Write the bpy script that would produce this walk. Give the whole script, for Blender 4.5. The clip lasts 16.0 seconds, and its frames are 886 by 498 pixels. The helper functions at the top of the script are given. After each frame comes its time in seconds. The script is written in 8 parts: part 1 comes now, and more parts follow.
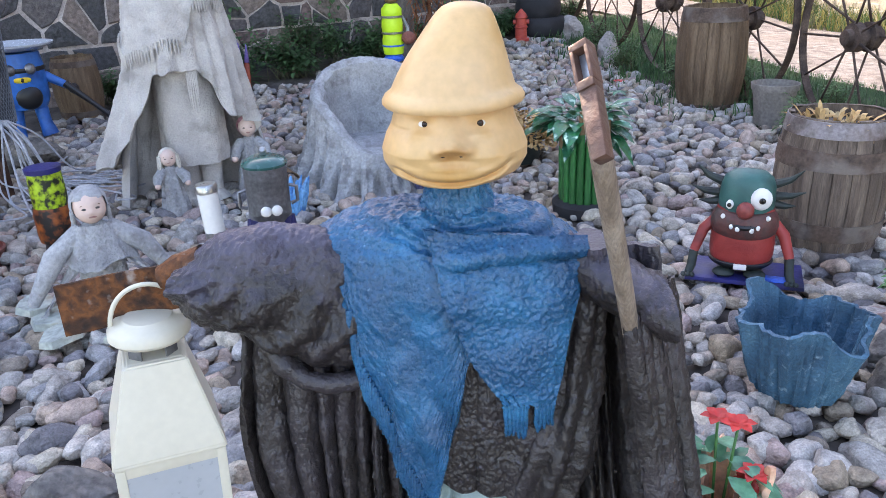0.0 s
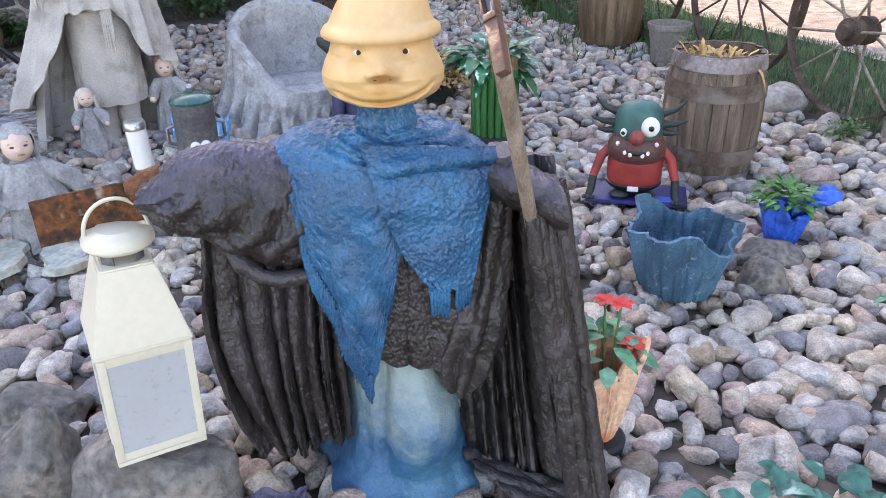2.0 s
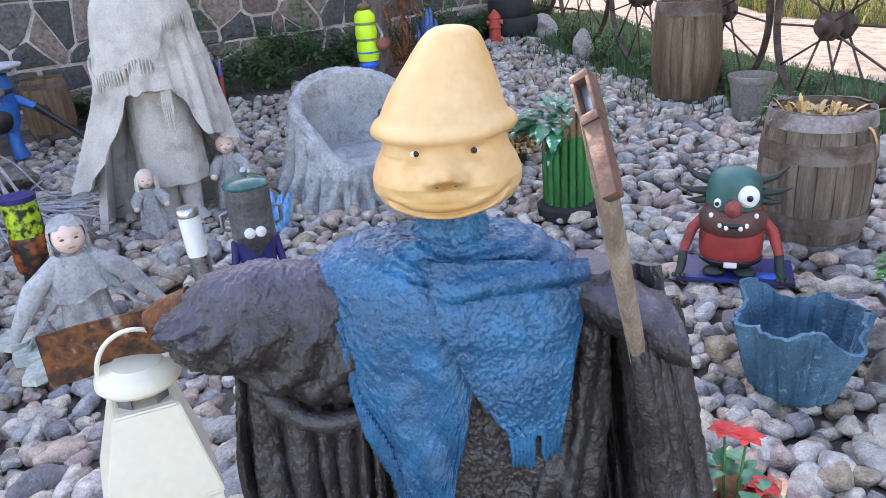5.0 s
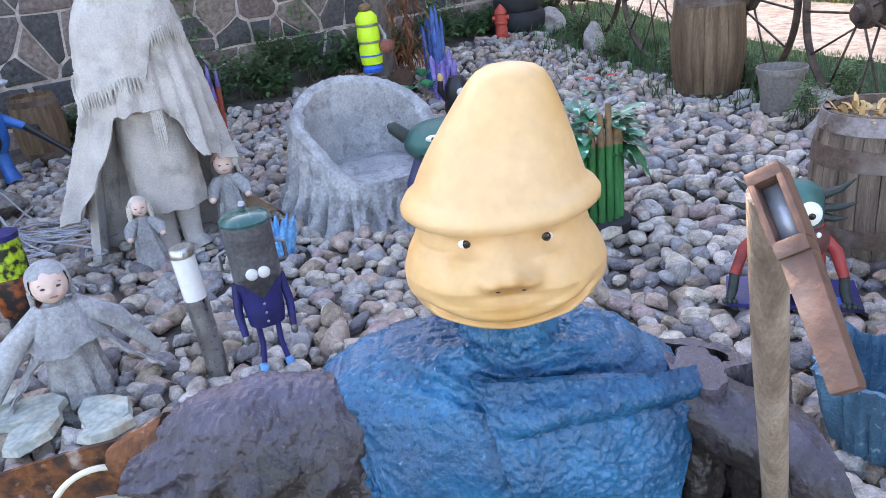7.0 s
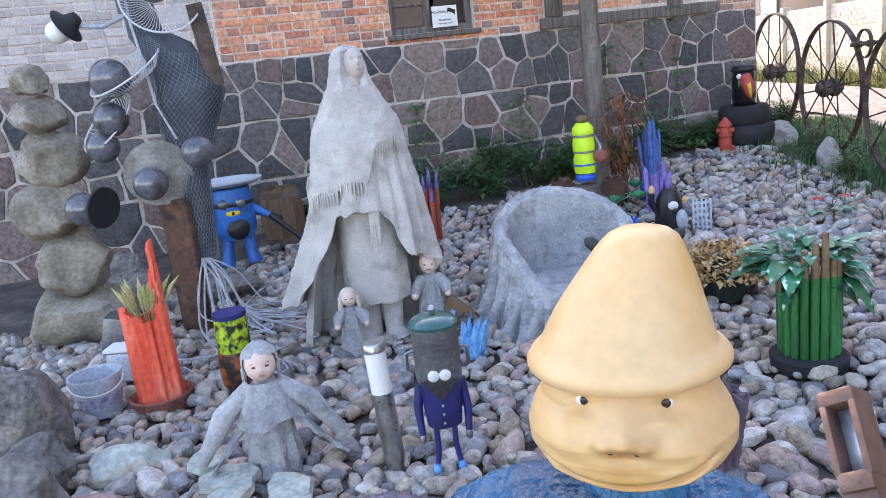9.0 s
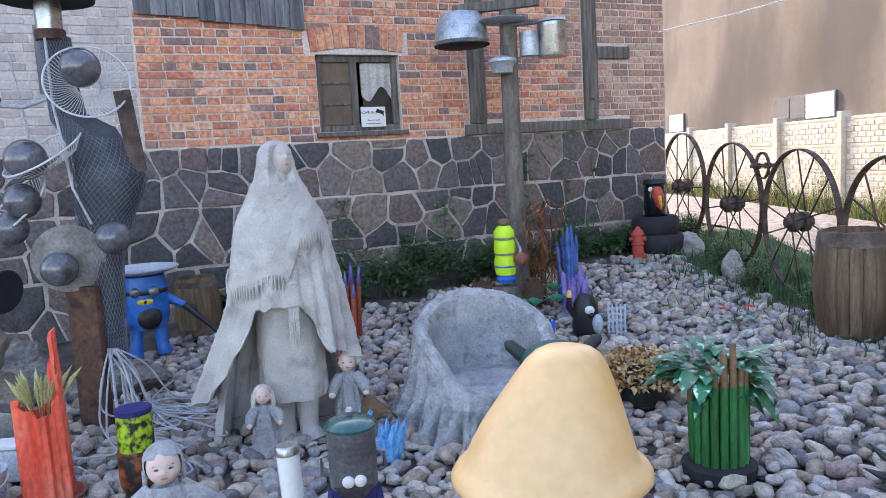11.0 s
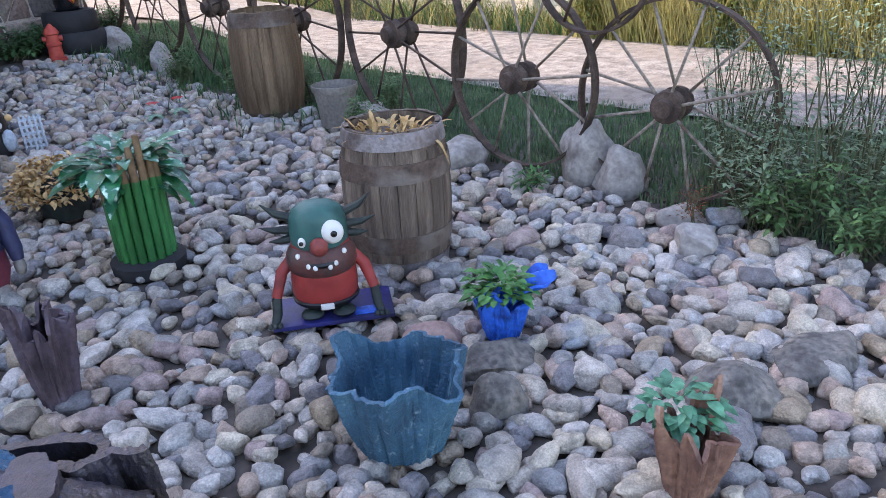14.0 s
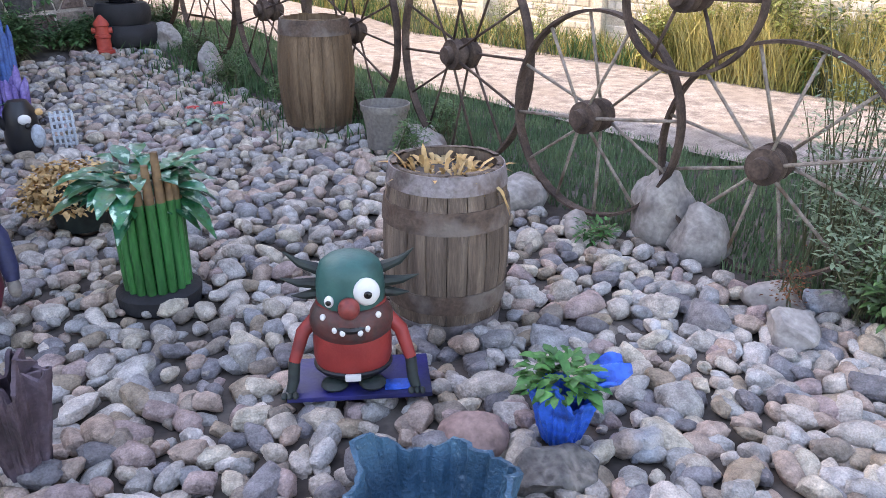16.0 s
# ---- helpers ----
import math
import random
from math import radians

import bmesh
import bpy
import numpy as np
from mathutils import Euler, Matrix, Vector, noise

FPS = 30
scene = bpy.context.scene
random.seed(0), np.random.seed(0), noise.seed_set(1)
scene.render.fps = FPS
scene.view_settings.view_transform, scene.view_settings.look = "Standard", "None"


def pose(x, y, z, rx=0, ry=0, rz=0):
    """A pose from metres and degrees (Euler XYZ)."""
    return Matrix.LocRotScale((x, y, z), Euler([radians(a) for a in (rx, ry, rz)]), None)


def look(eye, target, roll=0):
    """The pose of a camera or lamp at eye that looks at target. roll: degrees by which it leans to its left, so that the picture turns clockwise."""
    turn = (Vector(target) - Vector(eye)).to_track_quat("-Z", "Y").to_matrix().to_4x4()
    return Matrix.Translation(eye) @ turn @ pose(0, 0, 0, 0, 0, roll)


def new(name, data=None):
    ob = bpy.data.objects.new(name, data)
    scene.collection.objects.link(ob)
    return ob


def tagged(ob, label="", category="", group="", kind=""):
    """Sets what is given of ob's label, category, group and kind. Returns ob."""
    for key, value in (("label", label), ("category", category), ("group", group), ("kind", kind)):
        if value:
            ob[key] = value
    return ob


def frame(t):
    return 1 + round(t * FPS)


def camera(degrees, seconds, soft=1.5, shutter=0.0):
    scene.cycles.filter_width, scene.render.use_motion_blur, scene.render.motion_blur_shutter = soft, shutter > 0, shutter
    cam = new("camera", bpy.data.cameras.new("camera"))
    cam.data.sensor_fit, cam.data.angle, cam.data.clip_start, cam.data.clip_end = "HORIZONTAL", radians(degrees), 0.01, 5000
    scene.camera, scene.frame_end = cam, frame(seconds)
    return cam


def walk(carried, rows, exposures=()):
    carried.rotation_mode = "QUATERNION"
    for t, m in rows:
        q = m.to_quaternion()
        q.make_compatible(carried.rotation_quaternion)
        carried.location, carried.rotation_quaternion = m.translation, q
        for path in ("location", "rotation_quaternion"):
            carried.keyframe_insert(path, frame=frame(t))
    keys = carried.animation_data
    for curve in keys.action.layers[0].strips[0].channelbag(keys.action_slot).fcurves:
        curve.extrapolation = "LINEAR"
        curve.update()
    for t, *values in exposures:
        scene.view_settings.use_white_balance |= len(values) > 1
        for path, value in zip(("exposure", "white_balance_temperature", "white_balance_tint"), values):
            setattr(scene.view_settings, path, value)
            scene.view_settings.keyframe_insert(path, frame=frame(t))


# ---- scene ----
cam = camera(61.2, 16.0, soft=0.85)
EXPOSURE = [(0, 2.62, 7500, 21), (1, 2.72, 7900, 22), (2.7, 2.78, 8500, 24), (3.5, 2.92, 9100, 25), (4.5, 2.72, 7900, 22), (7.5, 2.78, 7350, 21), (10.5, 2.5, 7100, 20), (12.5, 2.32, 6850, 18), (13.5, 2.28, 6800, 19), (14, 2.38, 7000, 20), (14.5, 2.48, 7700, 22), (15.2, 2.55, 8000, 23), (16, 2.65, 7700, 23)]
PATH = [
    (0, (0.425, 0.167, 1.412), (0.142, 1.995, 0.651), -2.4),
    (0.5, (0.415, 0.068, 1.421), (0.176, 1.893, 0.637), -2.5),
    (1, (0.421, -0.011, 1.432), (0.276, 1.815, 0.628), -1.3),
    (1.5, (0.427, -0.076, 1.44), (0.35, 1.748, 0.624), -1.0),
    (2, (0.423, -0.104, 1.447), (0.365, 1.681, 0.547), -1.2),
    (2.5, (0.417, -0.111, 1.444), (0.37, 1.636, 0.471), -1.6),
    (3, (0.412, -0.107, 1.44), (0.369, 1.634, 0.457), -1.6),
    (3.5, (0.41, -0.061, 1.439), (0.398, 1.711, 0.512), -1.8),
    (4, (0.42, 0.015, 1.444), (0.433, 1.824, 0.592), -2.1),
    (4.5, (0.412, 0.126, 1.447), (0.288, 1.964, 0.67), -3.8),
    (4.7, (0.408, 0.166, 1.445), (0.192, 2.002, 0.682), -3.9),
    (6.8, (0.301, 0.536, 1.459), (0.051, 2.349, 0.654), -6.8),
    (7, (0.304, 0.563, 1.465), (0.049, 2.388, 0.688), -6.8),
    (7.5, (0.371, 0.54, 1.495), (-0.131, 2.356, 0.823), -8.1),
    (8, (0.408, 0.537, 1.511), (-0.323, 2.299, 0.91), -7.5),
    (8.2, (0.412, 0.543, 1.516), (-0.375, 2.288, 0.935), -7.5),
    (10.3, (0.4, 0.569, 1.536), (-0.304, 2.42, 1.26), -3.6),
    (10.5, (0.397, 0.564, 1.543), (-0.262, 2.434, 1.281), -3.4),
    (11, (0.403, 0.558, 1.548), (-0.179, 2.456, 1.308), -3.3),
    (11.5, (0.429, 0.559, 1.548), (-0.026, 2.491, 1.322), -3.4),
    (12, (0.460, 0.557, 1.535), (0.254, 2.527, 1.283), -3.8),
    (12.5, (0.516, 0.558, 1.523), (0.589, 2.519, 1.133), -4.4),
    (13, (0.579, 0.556, 1.503), (0.924, 2.452, 0.967), -4.1),
    (13.5, (0.641, 0.595, 1.486), (1.249, 2.386, 0.837), -3.5),
    (14, (0.687, 0.639, 1.453), (1.363, 2.334, 0.633), -3.4),
    (14.5, (0.703, 0.684, 1.441), (1.395, 2.372, 0.623), -2.9),
    (15, (0.734, 0.799, 1.428), (1.45, 2.499, 0.654), -1.9),
    (15.5, (0.78, 0.961, 1.441), (1.496, 2.661, 0.666), -1.0),
    (16, (0.813, 1.118, 1.428), (1.405, 2.861, 0.645), 0.5),
]
walk(cam, [(t, look(eye, target, roll)) for t, eye, target, roll in PATH], exposures=EXPOSURE)

# ---- light ----
SUN_FROM = Vector((-0.514, 0.686, 0.515)).normalized()
world = bpy.data.worlds.new("sky")
scene.world = world
world.use_nodes = True
wn = world.node_tree.nodes
sky = wn.new("ShaderNodeTexSky")
sky.sky_type = "NISHITA"
sky.sun_disc = False
sky.sun_elevation = math.asin(SUN_FROM.z)
sky.sun_rotation = math.atan2(SUN_FROM.x, SUN_FROM.y)
wn["Background"].inputs[1].default_value = 0.15
world.node_tree.links.new(sky.outputs[0], wn["Background"].inputs[0])
sun_data = bpy.data.lights.new("sun", "SUN")
sun_data.energy, sun_data.angle, sun_data.color = 1.7, radians(0.6), (1.0, 0.9, 0.76)
sun = new("sun", sun_data)
sun.matrix_world = look(SUN_FROM * 40, (0, 0, 0))


# ---- materials ----
def srgb(h):
    v = [int(h[i:i + 2], 16) / 255 for i in (0, 2, 4)]
    return [c / 12.92 if c <= 0.04045 else ((c + 0.055) / 1.055) ** 2.4 for c in v] + [1]


def surface(name, colors, scale=6, rough=0.8, bump=0.3, fine=60, metal=0.0, bump_dist=0.01, dirt_glint=None, stretch=(1, 1, 1),
            vary=0.0, emit=None, coat=0.0, rough_var=0.1, detail=5, world_space=False, grain=1.0):
    """Colours blended by a broad noise, with fine grain, relief and per-piece variation."""
    m = bpy.data.materials.new(name)
    m.use_nodes = True
    nt = m.node_tree
    n, l = nt.nodes, nt.links
    p = n["Principled BSDF"]
    p.inputs["Metallic"].default_value = metal
    p.inputs["Coat Weight"].default_value = coat
    tc = n.new("ShaderNodeTexCoord")
    mp = n.new("ShaderNodeMapping")
    mp.inputs["Scale"].default_value = stretch
    if world_space:
        geo = n.new("ShaderNodeNewGeometry")
        l.new(geo.outputs["Position"], mp.inputs[0])
    else:
        l.new(tc.outputs["Object"], mp.inputs[0])
    big = n.new("ShaderNodeTexNoise")
    big.inputs["Scale"].default_value, big.inputs["Detail"].default_value = scale, detail
    l.new(mp.outputs[0], big.inputs["Vector"])
    ramp = n.new("ShaderNodeValToRGB")
    e = ramp.color_ramp.elements
    for k, c in enumerate(colors):
        pos = 0.32 + 0.36 * k / max(1, len(colors) - 1)
        el = e[k] if k < 2 else e.new(pos)
        el.position, el.color = pos, srgb(c)
    if len(colors) == 1:
        e[1].color = e[0].color
    l.new(big.outputs[0], ramp.inputs[0])
    col = ramp.outputs[0]
    sm = n.new("ShaderNodeTexNoise")
    sm.inputs["Scale"].default_value, sm.inputs["Detail"].default_value = fine, 6
    l.new(mp.outputs[0], sm.inputs["Vector"])

    def mixed(a, fac, amount, b=None, mode="MIX"):
        mx = n.new("ShaderNodeMix")
        mx.data_type, mx.blend_type = "RGBA", mode
        if fac is None:
            mx.inputs[0].default_value = amount
        else:
            l.new(fac, mx.inputs[0])
        l.new(a, mx.inputs[6])
        if isinstance(b, list):
            mx.inputs[7].default_value = b
        else:
            l.new(b, mx.inputs[7])
        return mx.outputs[2]

    r2 = n.new("ShaderNodeMapRange")
    r2.inputs[1].default_value, r2.inputs[2].default_value, r2.inputs[3].default_value, r2.inputs[4].default_value = 0.3, 0.7, 1 - 0.28 * grain, 1 + 0.2 * grain
    l.new(sm.outputs[0], r2.inputs[0])
    hv = n.new("ShaderNodeHueSaturation")
    l.new(col, hv.inputs["Color"])
    l.new(r2.outputs[0], hv.inputs["Value"])
    col = hv.outputs[0]
    if vary:
        oi = n.new("ShaderNodeObjectInfo")
        gi = n.new("ShaderNodeNewGeometry")
        ad = n.new("ShaderNodeMath")
        ad.operation = "ADD"
        l.new(oi.outputs["Random"], ad.inputs[0])
        l.new(gi.outputs["Random Per Island"], ad.inputs[1])
        fr = n.new("ShaderNodeMath")
        fr.operation = "FRACT"
        l.new(ad.outputs[0], fr.inputs[0])
        r3 = n.new("ShaderNodeMapRange")
        r3.inputs[3].default_value, r3.inputs[4].default_value = 1 - vary, 1 + vary
        l.new(fr.outputs[0], r3.inputs[0])
        h2 = n.new("ShaderNodeHueSaturation")
        l.new(col, h2.inputs["Color"])
        l.new(r3.outputs[0], h2.inputs["Value"])
        col = h2.outputs[0]
    if dirt_glint:
        dn = n.new("ShaderNodeTexNoise")
        dn.inputs["Scale"].default_value, dn.inputs["Detail"].default_value = dirt_glint[1], 8
        l.new(mp.outputs[0], dn.inputs["Vector"])
        dr = n.new("ShaderNodeMapRange")
        dr.inputs[1].default_value, dr.inputs[2].default_value, dr.inputs[4].default_value = dirt_glint[2], dirt_glint[2] + 0.12, dirt_glint[3]
        l.new(dn.outputs[0], dr.inputs[0])
        col = mixed(col, dr.outputs[0], 0, srgb(dirt_glint[0]))
    l.new(col, p.inputs["Base Color"])
    rr = n.new("ShaderNodeMapRange")
    rr.inputs[3].default_value, rr.inputs[4].default_value = max(0.03, rough - rough_var), min(1, rough + rough_var)
    l.new(sm.outputs[0], rr.inputs[0])
    l.new(rr.outputs[0], p.inputs["Roughness"])
    if bump:
        b = n.new("ShaderNodeBump")
        b.inputs["Strength"].default_value, b.inputs["Distance"].default_value = bump, bump_dist
        l.new(sm.outputs[0], b.inputs["Height"])
        l.new(b.outputs[0], p.inputs["Normal"])
    if emit:
        p.inputs["Emission Color"].default_value = srgb(emit[0])
        p.inputs["Emission Strength"].default_value = emit[1]
    return m


def spray_sheen(m, pale, low, high, amount):
    """A paler tone on the upper part, thinning out in specks into the first colour: paint on the gown, sky sheen put
    into the coat's colour.
    """
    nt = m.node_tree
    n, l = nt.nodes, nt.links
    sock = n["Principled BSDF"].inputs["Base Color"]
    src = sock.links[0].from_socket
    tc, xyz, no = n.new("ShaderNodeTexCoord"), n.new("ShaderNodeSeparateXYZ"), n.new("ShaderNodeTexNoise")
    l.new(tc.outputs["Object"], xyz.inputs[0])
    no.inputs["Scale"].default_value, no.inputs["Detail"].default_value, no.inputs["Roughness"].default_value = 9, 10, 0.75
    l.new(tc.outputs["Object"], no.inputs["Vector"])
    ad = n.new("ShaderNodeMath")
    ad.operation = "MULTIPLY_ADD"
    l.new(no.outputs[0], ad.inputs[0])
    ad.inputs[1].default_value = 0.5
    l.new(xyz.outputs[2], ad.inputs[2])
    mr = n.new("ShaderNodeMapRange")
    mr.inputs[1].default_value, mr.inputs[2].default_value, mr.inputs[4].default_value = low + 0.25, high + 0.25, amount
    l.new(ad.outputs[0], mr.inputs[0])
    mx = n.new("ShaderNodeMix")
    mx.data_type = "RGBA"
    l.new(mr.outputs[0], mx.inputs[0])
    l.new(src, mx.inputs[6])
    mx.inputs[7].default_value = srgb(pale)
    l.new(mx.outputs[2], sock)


def colour_blot(m, colour, centre, radius, amount):
    """A soft blot of another colour round a place on the thing."""
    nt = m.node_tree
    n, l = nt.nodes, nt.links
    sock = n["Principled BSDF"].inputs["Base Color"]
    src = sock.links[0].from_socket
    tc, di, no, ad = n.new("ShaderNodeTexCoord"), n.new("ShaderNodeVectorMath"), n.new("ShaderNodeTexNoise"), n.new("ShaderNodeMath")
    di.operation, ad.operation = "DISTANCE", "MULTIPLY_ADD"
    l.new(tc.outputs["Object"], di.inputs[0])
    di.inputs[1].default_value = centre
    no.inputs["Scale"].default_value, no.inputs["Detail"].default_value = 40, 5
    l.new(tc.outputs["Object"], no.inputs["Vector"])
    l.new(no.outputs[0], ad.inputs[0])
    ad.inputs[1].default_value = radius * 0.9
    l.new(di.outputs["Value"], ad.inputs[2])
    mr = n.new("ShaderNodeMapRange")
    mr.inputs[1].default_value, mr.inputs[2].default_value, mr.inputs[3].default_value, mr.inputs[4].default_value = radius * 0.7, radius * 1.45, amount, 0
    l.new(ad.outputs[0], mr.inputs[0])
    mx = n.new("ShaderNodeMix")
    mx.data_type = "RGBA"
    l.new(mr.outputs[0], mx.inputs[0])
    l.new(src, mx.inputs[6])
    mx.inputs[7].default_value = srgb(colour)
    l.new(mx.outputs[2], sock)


def piece_palette(name, colors, rough=0.8, fine=45, bump=0.4, speck=0.35, paint=None, bump_dist=0.006):
    """Pieces that each take one colour of a palette, with specks and grain."""
    m = surface(name, [colors[0]], fine=fine, rough=rough, bump=bump, bump_dist=bump_dist, world_space=True)
    nt = m.node_tree
    n, l = nt.nodes, nt.links
    p = n["Principled BSDF"]
    oi, gi, ad, fr = n.new("ShaderNodeObjectInfo"), n.new("ShaderNodeNewGeometry"), n.new("ShaderNodeMath"), n.new("ShaderNodeMath")
    ad.operation, fr.operation = "ADD", "FRACT"
    l.new(oi.outputs["Random"], ad.inputs[0])
    l.new(gi.outputs["Random Per Island"], ad.inputs[1])
    l.new(ad.outputs[0], fr.inputs[0])
    ramp = n.new("ShaderNodeValToRGB")
    ramp.color_ramp.interpolation = "CONSTANT"
    e = ramp.color_ramp.elements
    for k, c in enumerate(colors):
        el = e[k] if k < 2 else e.new(k / len(colors))
        el.position, el.color = k / len(colors), srgb(c)
    l.new(fr.outputs[0], ramp.inputs[0])
    sp = n.new("ShaderNodeTexNoise")
    sp.inputs["Scale"].default_value, sp.inputs["Detail"].default_value = 24, 10
    l.new(gi.outputs["Position"], sp.inputs["Vector"])
    hv = n.new("ShaderNodeHueSaturation")
    mr = n.new("ShaderNodeMapRange")
    mr.inputs[1].default_value, mr.inputs[2].default_value, mr.inputs[3].default_value, mr.inputs[4].default_value = 0.32, 0.68, 1.06 - speck, 1.12 + speck
    l.new(sp.outputs[0], mr.inputs[0])
    fs, fr2, ml = n.new("ShaderNodeTexNoise"), n.new("ShaderNodeMapRange"), n.new("ShaderNodeMath")
    fs.inputs["Scale"].default_value, fs.inputs["Detail"].default_value = 170, 4
    l.new(gi.outputs["Position"], fs.inputs["Vector"])
    fr2.inputs[1].default_value, fr2.inputs[2].default_value, fr2.inputs[3].default_value, fr2.inputs[4].default_value = 0.3, 0.7, 1 - 0.7 * speck, 1 + 0.7 * speck
    l.new(fs.outputs[0], fr2.inputs[0])
    ml.operation = "MULTIPLY"
    l.new(mr.outputs[0], ml.inputs[0])
    l.new(fr2.outputs[0], ml.inputs[1])
    l.new(ml.outputs[0], hv.inputs["Value"])
    l.new(ramp.outputs[0], hv.inputs["Color"])
    col = hv.outputs[0]
    if paint:
        pn = n.new("ShaderNodeTexNoise")
        pn.inputs["Scale"].default_value, pn.inputs["Detail"].default_value = 1.7, 7
        l.new(gi.outputs["Position"], pn.inputs["Vector"])
        pr = n.new("ShaderNodeMapRange")
        pr.inputs[1].default_value, pr.inputs[2].default_value, pr.inputs[4].default_value = 0.66, 0.74, 0.6
        l.new(pn.outputs[0], pr.inputs[0])
        mx = n.new("ShaderNodeMix")
        mx.data_type = "RGBA"
        l.new(pr.outputs[0], mx.inputs[0])
        l.new(col, mx.inputs[6])
        mx.inputs[7].default_value = srgb(paint)
        col = mx.outputs[2]
    l.new(col, p.inputs["Base Color"])
    return m


